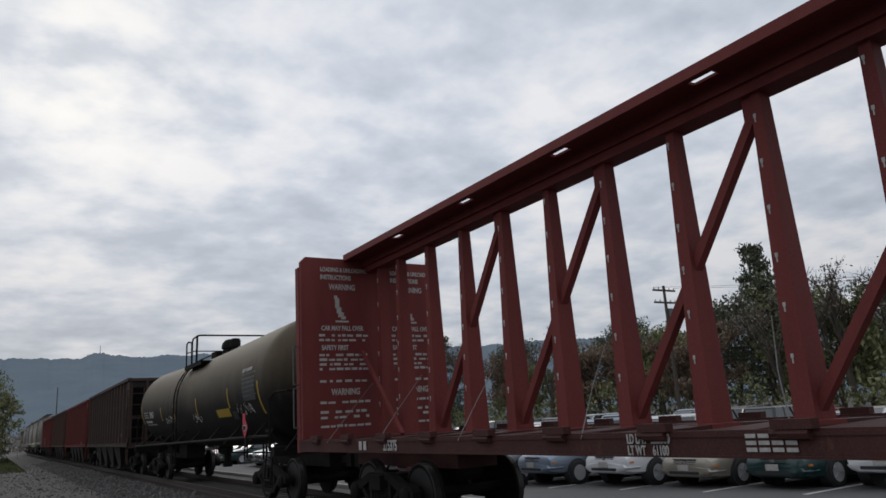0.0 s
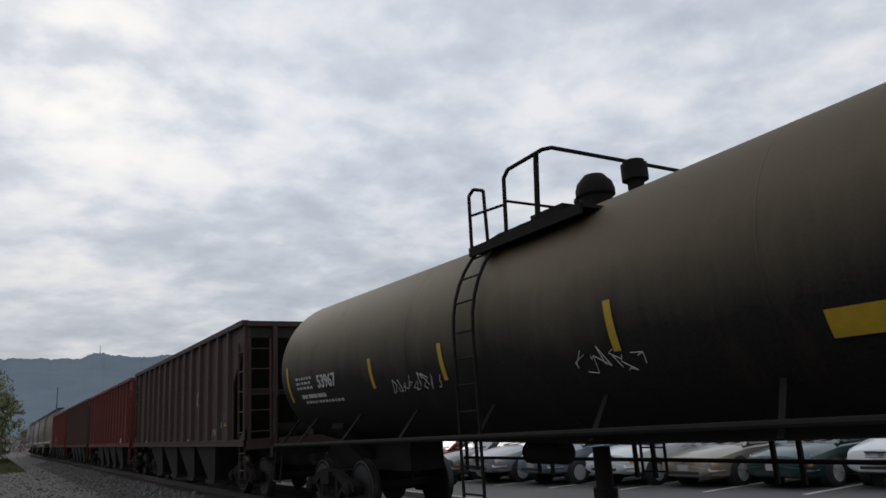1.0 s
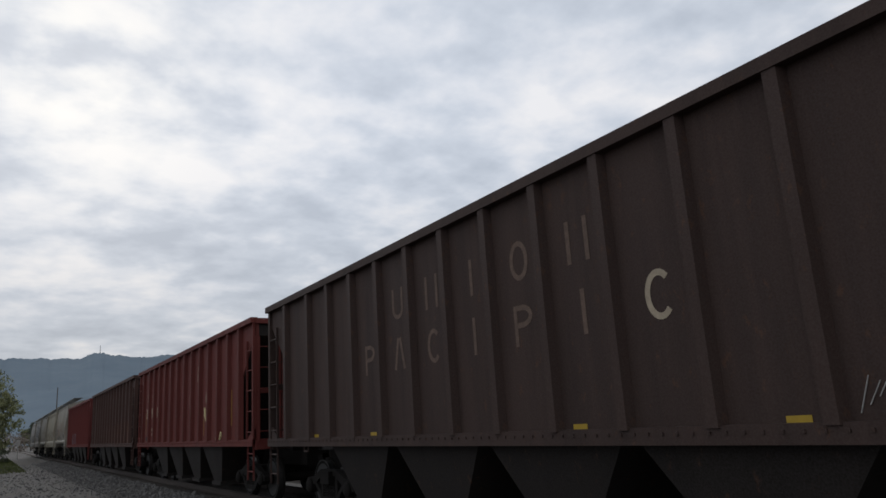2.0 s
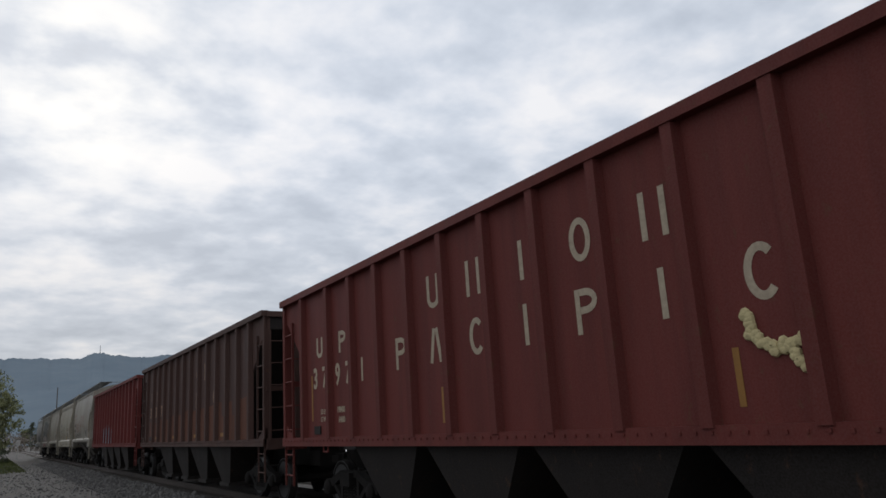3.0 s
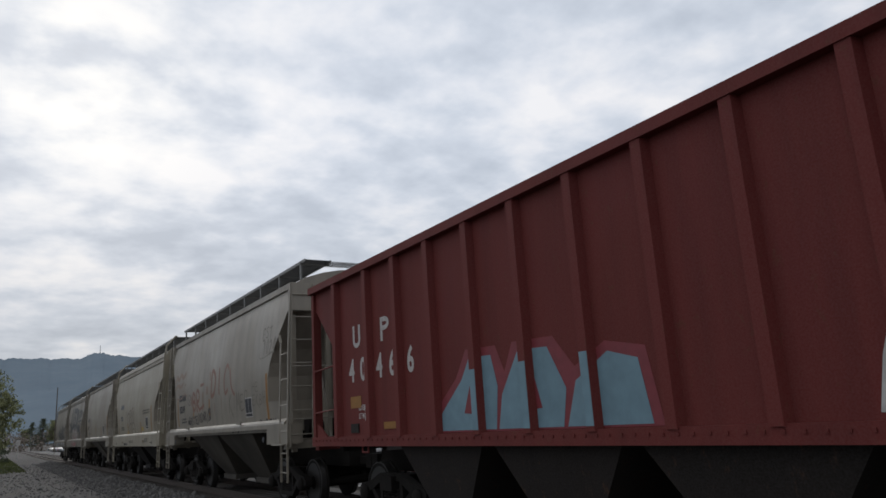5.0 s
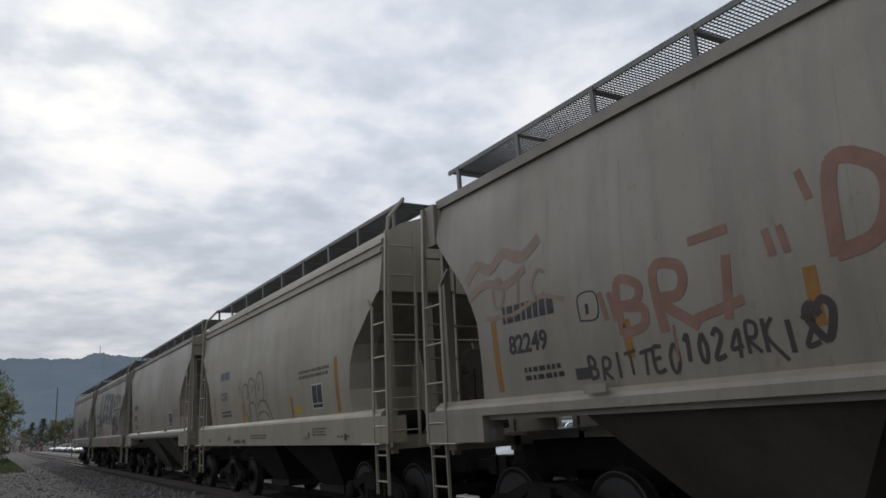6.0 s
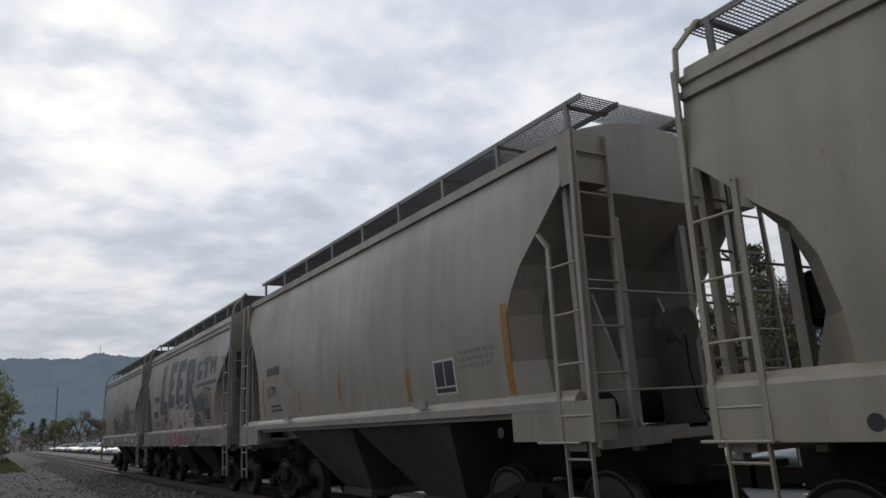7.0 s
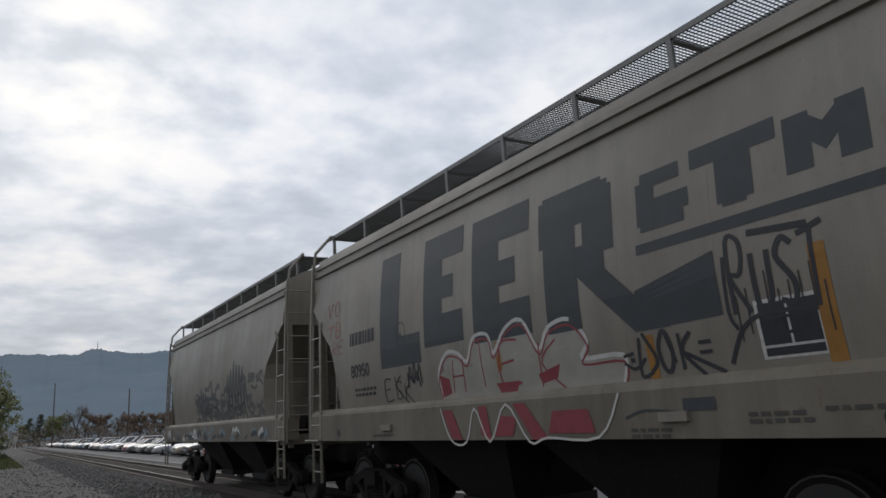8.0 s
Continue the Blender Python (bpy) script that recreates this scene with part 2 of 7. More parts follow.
LOT_Z, LOT_X0, LOT_X1 = -0.15, 10.2, 60.0


def ground_material():
    m, g = material("gravel_and_dirt")
    stones = g.n("ShaderNodeTexVoronoi", {"Vector": g.n("ShaderNodeTexCoord").outputs["Object"], "Scale": 22.0})
    big = noise_at(g, 0.22, 5, 0.6)
    mid = noise_at(g, 2.2, 5, 0.65)
    base = g.mix(g.ramp(mid, (0.3, 0.0), (0.7, 1.0)), (0.040, 0.037, 0.034), (0.070, 0.064, 0.058))
    base = g.mix(0.25, base, g.mix(1.0, stones.outputs["Color"], (0.11, 0.10, 0.095), "MULTIPLY"))
    base = g.mix(g.math("MULTIPLY", g.ramp(big, (0.5, 0.0), (0.7, 1.0)), 0.4), base, (0.070, 0.060, 0.044))
    surface(g, base, 0.95, 0, stones.outputs["Distance"], 0.6, 0.02)
    return m


GRAVEL = ground_material()


def asphalt_material():
    m, g = material("worn_asphalt")
    col = g.mix(g.ramp(noise_at(g, 0.35, 5), (0.3, 0.0), (0.7, 1.0)), (0.055, 0.055, 0.057), (0.10, 0.098, 0.095))
    col = g.mix(0.3, col, g.ramp(noise_at(g, 40, 3), (0.3, 0.02), (0.7, 0.2)))
    surface(g, col, 0.85, 0, noise_at(g, 55, 3), 0.4, 0.01)
    return m


ASPHALT = asphalt_material()


def build_ground():
    s = Shape()
    xs = [(-3000, 0), (-400, 0), (-60, 0), (-10, 0), (0, 0), (3.2, 0.0), (4.2, -0.02), (8.7, -0.05), (9.6, -0.12),
          (LOT_X0, LOT_Z - 0.01), (LOT_X1, LOT_Z - 0.01), (90, LOT_Z), (400, LOT_Z), (3000, LOT_Z)]
    ys = [-600, -60, -10, 0, 10, 20, 40, 60, 90, 130, 200, 400, 1000, 3500]
    p = [(x, y, z) for y in ys for x, z in xs]
    n = len(xs)
    s.add(p, [(r * n + c, r * n + c + 1, r * n + n + c + 1, r * n + n + c) for r in range(len(ys) - 1) for c in range(n - 1)])
    tagged(new("ground", s.mesh("ground", GRAVEL, False)), "grey gravel and bare dirt beside the track", "ground", kind="structure")
    a = Shape().box(LOT_X0, LOT_X1, -60, 260, LOT_Z - 0.2, LOT_Z)
    tagged(new("car_park", a.mesh("car_park", ASPHALT, False)), "worn grey asphalt of the car park", "pavement", kind="structure")
    k = Shape().box(LOT_X0 - 0.15, LOT_X0, -60, 260, LOT_Z - 0.2, LOT_Z + 0.13)
    tagged(new("kerb", k.mesh("kerb", plain("concrete", (0.30, 0.29, 0.27), 0.85), False)), "pale concrete kerb along the car park", "kerb", kind="structure")


def stone_mesh(seed):
    bm = bmesh.new()
    bmesh.ops.create_icosphere(bm, subdivisions=1, radius=1.0)
    rnd = random.Random(seed)
    for v in bm.verts:
        v.co *= rnd.uniform(0.72, 1.15)
    out = ([tuple(v.co) for v in bm.verts], [tuple(v.index for v in f.verts) for f in bm.faces])
    bm.free()
    return out


def ballast_material():
    m, g = material("ballast_stone")
    isl = g.n("ShaderNodeNewGeometry").outputs["Random Per Island"]
    col = g.ramp(isl, (0.0, (0.045, 0.042, 0.040)), (0.6, (0.095, 0.088, 0.080)), (1.0, (0.17, 0.16, 0.15)))
    surface(g, g.mix(0.25, col, g.ramp(noise_at(g, 20), (0.3, 0.03), (0.7, 0.25))), 0.95, 0, noise_at(g, 40), 0.5, 0.01)
    return m


def build_track():
    prof = [(XC - 2.6, -0.02), (XC - 1.55, 0.17), (XC + 1.55, 0.17), (XC + 2.7, -0.06), (XC + 2.7, -0.3), (XC - 2.6, -0.3)]
    s = Shape().prism(prof, -190, 420, "y")
    tagged(new("ballast_bed", s.mesh("ballast_bed", GRAVEL, False)), "dark grey crushed stone bed under the rails", "ballast", kind="structure")
    rail_prof = [(-0.07, 0), (0.07, 0), (0.07, 0.012), (0.012, 0.03), (0.012, 0.125), (0.036, 0.135), (0.036, 0.165), (0.026, 0.172),
                 (-0.026, 0.172), (-0.036, 0.165), (-0.036, 0.135), (-0.012, 0.125), (-0.012, 0.03), (-0.07, 0.012)]
    rust = plain("rusty_rail_steel", (0.050, 0.036, 0.028), 0.6, 0.3, 0.4, 6)
    worn = plain("worn_rail_head", (0.075, 0.062, 0.054), 0.55, 0.3, 0.3, 8)
    for sx in (-0.755, 0.755):
        r = Shape().prism([(XC + sx + u, RAIL - 0.172 + w) for u, w in rail_prof], -190, 420, "y")
        rail = tagged(new("rail", r.mesh("rail", rust)), "rusty steel rail with a worn brown head", "rail", "rails of the track", "structure")
        h = Shape().box(XC + sx - 0.024, XC + sx + 0.024, -190, 420, RAIL - 0.002, RAIL + 0.001)
        part("rail_head", h, worn, rail, "worn running surface")
    tie = plain("creosoted_timber", (0.050, 0.040, 0.032), 0.9, 0, 0.4, 9)
    proto = thing("sleepers", "row of dark weathered timber sleepers", "sleeper", pose(0, 0, 0))
    tagged(proto, kind="structure")
    me = Shape().box(-1.3, 1.3, -0.115, 0.115, -0.17, 0.0).mesh("sleeper", tie, False)
    for i in range(290):
        ob = new("sleeper", me)
        ob.parent = proto
        ob.matrix_basis = pose(XC, -6 + i * 0.55, 0.185, 0, 0, random.uniform(-0.8, 0.8))
    # loose stones on the shoulder and the verge
    rnd = random.Random(4)
    kinds = [stone_mesh(i) for i in range(5)]
    st = Shape()
    for i in range(9000):
        y = 14 + 70 * rnd.random() ** 1.6
        if i % 3:
            x = XC - 2.9 + 1.7 * rnd.random()
            z = max(0.0, min(0.17, (x - XC + 2.6) * 0.18))
        else:
            x, z = rnd.uniform(-1.5, XC - 2.5), 0.0
        r = rnd.uniform(0.018, 0.05) if i % 40 else rnd.uniform(0.05, 0.10)
        vs, fs = kinds[i % 5]
        rot = Euler((rnd.random() * 6, rnd.random() * 6, 0)).to_matrix()
        st.add([tuple(rot @ Vector(q) * r + Vector((x, y, z + 0.3 * r))) for q in vs], fs)
    tagged(new("loose_ballast", st.mesh("loose_ballast", ballast_material(), False)), "scattered grey ballast stones beside the track", "stones", kind="stuff")


build_ground()
build_track()

# ---- rolling stock parts ----
WHEEL_R = 0.457
AXLES = []
CARS = []


def wheelset_shape():
    s = Shape().rod((-1.1, 0, 0), (1.1, 0, 0), 0.075, 10)
    for sg in (-1, 1):
        prof = [(0.66, 0.10), (0.665, 0.40), (0.66, 0.495), (0.69, 0.497), (0.70, 0.459), (0.81, 0.455), (0.815, 0.39), (0.76, 0.36),
                (0.74, 0.20), (0.80, 0.15), (0.82, 0.10)]
        s.spin([(sg * a, r) for a, r in prof], "x", 26)
        for k in range(4):
            t = k * math.pi / 2
            s.box(sg * 0.80 - 0.006, sg * 0.80 + 0.006, 0.24 * math.cos(t) - 0.03, 0.24 * math.cos(t) + 0.03, 0.24 * math.sin(t) - 0.03, 0.24 * math.sin(t) + 0.03)
    return s


def rim_shape():
    s = Shape()
    for sg in (-1, 1):
        s.spin([(sg * 0.705, 0.4575), (sg * 0.705, 0.4605), (sg * 0.812, 0.4585), (sg * 0.817, 0.452), (sg * 0.818, 0.438), (sg * 0.809, 0.438)], "x", 26)
    return s


def frame_shape(sg):
    """A cast side frame with its two windows, its bearing ends and springs."""
    s = Shape()
    x0, x1 = (sg * 0.93, sg * 1.07) if sg > 0 else (sg * 1.07, sg * 0.93)
    top = [(-1.12, 0.52), (-1.02, 0.60), (-0.70, 0.64), (-0.35, 0.77), (0.35, 0.77), (0.70, 0.64), (1.02, 0.60), (1.12, 0.52),
           (1.12, 0.42), (0.66, 0.50), (0.30, 0.66), (-0.30, 0.66), (-0.66, 0.50), (-1.12, 0.42)]
    s.prism(top, x0, x1, "x")
    low = [(-0.72, 0.52), (-0.34, 0.20), (0.34, 0.20), (0.72, 0.52), (0.62, 0.54), (0.30, 0.29), (-0.30, 0.29), (-0.62, 0.54)]
    s.prism(low, x0 + 0.01, x1 - 0.01, "x")
    for y in (-0.33, 0.33):
        s.box(x0 + 0.015, x1 - 0.015, y - 0.045, y + 0.045, 0.25, 0.70)
    for y in (-0.889, 0.889):
        s.spin([(sg * 0.92, 0.13), (sg * 1.10, 0.13), (sg * 1.13, 0.10), (sg * 1.15, 0.05)], "x", 14, (0, y, WHEEL_R))
        s.box(x0, x1, y - 0.17, y + 0.17, 0.50, 0.57)
    return s


def spring_shape(sg):
    s = Shape()
    for y in (-0.2, -0.05, 0.1, 0.22):
        for k in range(5):
            s.spin([(0.30 + 0.05 * k, 0.045), (0.31 + 0.05 * k, 0.065), (0.335 + 0.05 * k, 0.065), (0.345 + 0.05 * k, 0.045)], "z", 10, (sg * 1.0, y * 0.95, 0))
    return s


def truck(parent, y):
    """One bogie under a car, with side frames, springs, bolster, brake gear and two turning axles."""
    t = part("truck", lambda: Shape().box(-1.15, 1.15, -0.2, 0.2, 0.52, 0.74).box(-0.3, 0.3, -0.3, 0.3, 0.70, 0.86)
             .box(-0.8, 0.8, -0.52, -0.42, 0.32, 0.46).box(-0.8, 0.8, 0.42, 0.52, 0.32, 0.46)
             .rod((-0.4, -0.5, 0.6), (-0.4, 0.5, 0.6), 0.02), STEEL, parent, "", "truck", pose(0, y, 0))
    for sg in (-1, 1):
        part("side_frame", lambda: frame_shape(sg), STEEL, t, "", "frame%d" % sg)
        part("spring", lambda: spring_shape(sg), STEEL, t, "", "spring%d" % sg)
    for a in (-0.889, 0.889):
        w = part("wheelset", wheelset_shape, STEEL, t, "", "wheelset", pose(0, a, WHEEL_R))
        joined_rim(w)
        AXLES.append((w, a))
    return t


def joined_rim(w):
    """The bright worn tread belongs to the wheelset's own mesh."""
    if "rimmed" in CACHE:
        return
    CACHE["rimmed"] = True
    me, extra = w.data, rim_shape().mesh("rim", TREAD)
    bm = bmesh.new()
    bm.from_mesh(me)
    k = len(bm.faces)
    bm.from_mesh(extra)
    bm.faces.ensure_lookup_table()
    for f in bm.faces[k:]:
        f.material_index = 1
    bm.to_mesh(me)
    bm.free()
    me.materials.append(TREAD)


def coupler(parent, y, way):
    s = Shape().box(-0.07, 0.07, min(y, y + way * 0.45), max(y, y + way * 0.45), 0.78, 0.92)
    s.box(-0.14, 0.14, min(y + way * 0.42, y + way * 0.66), max(y + way * 0.42, y + way * 0.66), 0.72, 0.98)
    s.pipe([(0.3, y, 0.75), (0.3, y + way * 0.25, 0.5), (0.22, y + way * 0.6, 0.45)], 0.025, 6)
    part("coupler", s, STEEL, parent)


def ladder(name, parent, a, b, across, rungs, mat, r=0.016, stile=0.028, flat=True):
    """Two stiles from a to b, the second one apart by across, with rungs between them."""
    a, b, across = Vector(a), Vector(b), Vector(across)
    s = Shape()
    for o in (Vector(), across):
        s.bar(a + o, b + o, stile * 2, stile)
    lad = part(name, s, mat, parent)
    span = across.length
    turn = across.to_track_quat("Z", "Y").to_matrix().to_4x4()
    for i in range(rungs):
        q = a.lerp(b, (i + 0.5) / rungs)
        part("rung", lambda: Shape().rod((0, 0, 0), (0, 0, span), r, 6), mat, lad, "", "rung%.2f%s" % (span, mat.name), Matrix.Translation(q) @ turn)
    return lad


def car_base(name, label, s_mid, group=""):
    ob = thing(name, label, "freight car", pose(XC, s_mid, RAIL), group)
    CARS.append((ob, s_mid))
    return ob


# ---- centre-beam car ----
def centre_beam_car():
    end = 13.05                                     # bulkhead inner face
    half = 10.6
    c = car_base("center_beam_flatcar", "empty oxide-red centre-beam lumber flatcar with bulkheads", end + 0.15 - half)
    yb = half - 0.15
    deck = Shape()
    for sx in (-1, 1):
        deck.box(sx * 1.50 - 0.04, sx * 1.50 + 0.04, -half, half, 1.13, 1.33)
        deck.box(min(sx * 1.55, sx * 1.40), max(sx * 1.55, sx * 1.40), -half, half, 1.28, 1.31)
        deck.box(min(sx * 1.55, sx * 1.42), max(sx * 1.55, sx * 1.42), -half, half, 1.12, 1.14)
    deck.box(-0.38, 0.38, -half, half, 1.02, 1.27)
    for sy in (-1, 1):
        deck.box(-0.36, 0.36, *sorted((sy * (half - 3.6), sy * half)), 0.80, 1.03)
    for i in range(20):
        y = -half + 0.5 + i * (2 * half - 1) / 19
        deck.prism([(-1.5, 1.28), (1.5, 1.28), (1.5, 1.16), (0.4, 1.03), (-0.4, 1.03), (-1.5, 1.16)], y - 0.05, y + 0.05, "y")
        deck.prism([(-1.5, 1.30), (0, 1.33), (1.5, 1.30), (1.5, 1.28), (-1.5, 1.28)], y - 0.28, y + 0.28, "y")
    part("deck", deck, RED_DECK, c, "", None, None, False)
    for i in range(16):                              # strap winches along the side sill
        y = half - 0.9 - i * 1.3
        for sx in (-1, 1):
            part("winch", lambda: Shape().box(-0.05, 0.05, -0.16, 0.16, 0, 0.07).rod((0, -0.12, -0.03), (0, 0.12, -0.03), 0.05, 8)
                 .rod((0, 0.12, -0.03), (0, 0.20, -0.03), 0.03, 6), RED_DECK, c, "", "winch", pose(sx * 1.56, y, 1.33))
    for sy in (-1, 1):                              # bulkheads
        w = Shape()
        y0, y1 = sorted((sy * yb, sy * (yb + 0.10)))
        o = [(-1.52, 1.31), (1.46, 1.31), (1.46, 4.70), (1.36, 4.80), (-1.42, 4.80), (-1.52, 4.70)]
        w.prism(o, y0, y1, "y")
        bulk = part("bulkhead", w, RED_CENTRE, c, "red steel end bulkhead with white warning text", None, None, False)
        for px, deep in ((-1.50, 0.27), (1.42, 0.27), (-0.6, 0.30), (0.6, 0.30)):
            part("bulkhead_post", Shape().box(px - 0.035, px + 0.035, *sorted((sy * (yb + 0.10), sy * (yb + deep))), 1.10, 4.60), RED_CENTRE, bulk, "", None, None, False)
        for z0 in (2.4, 3.5):
            part("bulkhead_beam", Shape().box(-1.46, 1.46, *sorted((sy * (yb + 0.10), sy * (yb + 0.22))), z0, z0 + 0.1), RED_CENTRE, bulk, "", None, None, False)
        for gx in (-1, 1):
            for z0 in (1.55, 2.35):
                g = Shape().pipe([(gx * 1.53, sy * (yb + 0.2), z0), (gx * 1.62, sy * (yb + 0.2), z0), (gx * 1.62, sy * (yb + 0.2), z0 + 0.72),
                                  (gx * 1.53, sy * (yb + 0.2), z0 + 0.72)], 0.015, 6)
                part("grab_iron", g, GALV, bulk)
    beam = Shape()                                  # top chord with pierced flanges
    zt = 4.82
    beam.box(-0.20, 0.20, -yb, yb, zt - 0.16, zt)
    beam.box(-0.15, 0.15, -yb, yb, zt - 0.27, zt - 0.15)
    for sx in (-1, 1):
        beam.box(*sorted((sx * 0.62, sx * 0.55)), -yb, yb, zt - 0.06, zt + 0.06)
        beam.box(*sorted((sx * 0.55, sx * 0.47)), -yb, yb, zt - 0.03, zt)
        beam.box(*sorted((sx * 0.36, sx * 0.20)), -yb, yb, zt - 0.03, zt)
        y = -yb
        slots = [6.22 + 2.25 * k for k in range(-7, 2)]
        for m in slots + [yb + 0.15]:
            beam.box(*sorted((sx * 0.47, sx * 0.36)), y, m - 0.15, zt - 0.03, zt)
            y = m + 0.15
    part("top_chord", beam, RED_CENTRE, c, "", None, None, False)
    pitch = 1.108
    n = 18
    cols = [yb - 0.18 - pitch * i for i in range(n)]
    cols[0] -= 0.30
    for i, y in enumerate(cols):
        s = Shape()
        a, b = (0.16, 0.105), (0.08, 0.055)            # half depth and half width at the deck and at the chord
        quad = lambda d, w, z: [(-d, y - w, z), (d, y - w, z), (d, y + w, z), (-d, y + w, z)]
        s.loft([quad(a[0] + 0.07, a[1] + 0.05, 1.29), quad(a[0] + 0.07, a[1] + 0.05, 1.33), quad(a[0], a[1], 1.34), quad(b[0], b[1], zt - 0.2)])
        col = part("column", s, RED_CENTRE, c, "", None, None, False)
        h = Shape()
        for k in range(6):                           # solid pale boxes, painted for sky that shows through slots in the flange
            z = 1.9 + k * 0.48 + 0.1 * (i % 2)
            xx = -0.16 + 0.08 * (z - 1.34) / (zt - 1.54)
            h.box(xx - 0.006, xx - 0.002, y + 0.012, y + 0.042, z, z + 0.04).box(xx - 0.006, xx - 0.002, y + 0.02, y + 0.034, z - 0.05, z)
        part("keyhole", h, PALE, col)
    for i in range(2, n - 2, 2):                     # long diagonals over two bays
        a = Vector((0, cols[i], 1.35))
        b = Vector((0, cols[i + 2], zt - 0.35))
        d = Shape()
        d.bar(a, b, 0.11, 0.10)
        d.box(-0.06, 0.06, cols[i + 2], cols[i + 2] + 0.17, zt - 0.55, zt - 0.2)
        part("diagonal_brace", d, RED_CENTRE, c, "", None, None, False)
    for i in range(9):                               # slack tie-down cables
        y = cols[i * 2]
        part("tie_down_cable", Shape().pipe([(-0.25, y + 0.10, 2.30), (-0.92, y - 0.32, 1.78), (-1.58, y - 0.80, 1.28)], 0.006, 5), GALV, c)
    yf = yb - 0.004
    back = lambda x, z: Matrix.Translation((x, yf, z)) @ pose(0, 0, 0, 90, 0, 0)
    rows = [(4.53, "LOADING & UNLOADING", 0.12), (4.37, "INSTRUCTIONS", 0.13), (4.17, "WARNING", 0.16), (3.36, "CAR MAY FALL OVER", 0.13),
            (2.98, "SAFETY FIRST", 0.13), (2.12, "WARNING", 0.17)]
    for x0 in (-1.12, 0.42):
        for z, text, size in rows:
            letters("lettering", text, size, WHITE, c, back(x0 + (0.18 if len(text) < 9 else 0.0), z), "", 0.004, 0.72)
        bars = Shape()
        for z in (3.24, 3.15, 2.86, 2.77, 2.68, 2.59, 2.36, 1.96, 1.78, 1.68, 1.52):
            x = x0 - 0.05
            rnd = random.Random(int(z * 100))
            while x < x0 + 0.95:
                w = rnd.uniform(0.05, 0.17)
                bars.box(x, x + w, yf - 0.003, yf, z, z + 0.05 * rnd.uniform(0.7, 1.0))
                x += w + rnd.choice((0.03, 0.03, 0.07, 0.14))
        part("small_print", bars, WHITE, c, "faded illegible white print", None, None, False)
        tip = Shape()                                # pictogram of a tipping car
        for u, z, w, h in ((0.30, 3.80, 0.09, 0.20), (0.33, 3.70, 0.10, 0.12), (0.36, 3.62, 0.12, 0.10), (0.42, 3.58, 0.10, 0.06), (0.28, 3.98, 0.07, 0.07), (0.30, 3.52, 0.28, 0.035)):
            tip.box(x0 + u, x0 + u + w, yf - 0.003, yf, z, z + h)
        part("pictogram", tip, WHITE, c, "worn white tipping pictogram", None, None, False)
    xs = -1.553
    letters("lettering", "LD LMT  220500", 0.115, WHITE, c, side(xs, 2.25, 1.235), "", 0.003, 0.62)
    letters("lettering", "LT WT    61100", 0.115, WHITE, c, side(xs, 2.25, 1.138), "", 0.003, 0.62)
    letters("lettering", "275375", 0.20, WHITE, c, side(xs, 7.12, 1.16), "", 0.006, 0.72)
    b = Shape()
    for k in range(2):
        b.box(xs - 0.003, xs, 7.85 - k * 0.16, 7.95 - k * 0.16, 1.16, 1.29)
    for z in (1.27, 1.22, 1.17):
        for k in range(4):
            b.box(xs - 0.003, xs, 0.93 - k * 0.11, 1.02 - k * 0.11, z, z + 0.03)
    part("small_print", b, WHITE, c, "white bars of print on the sill", None, None, False)
    for sy in (-1, 1):
        truck(c, sy * (half - 2.3))
        coupler(c, sy * half, sy)
    part("strut", Shape().bar((-0.28, yb - 0.02, 2.95), (-0.30, yb - 1.60, 1.34), 0.07, 0.05), RED_CENTRE, c, "", None, None, False)
    return c


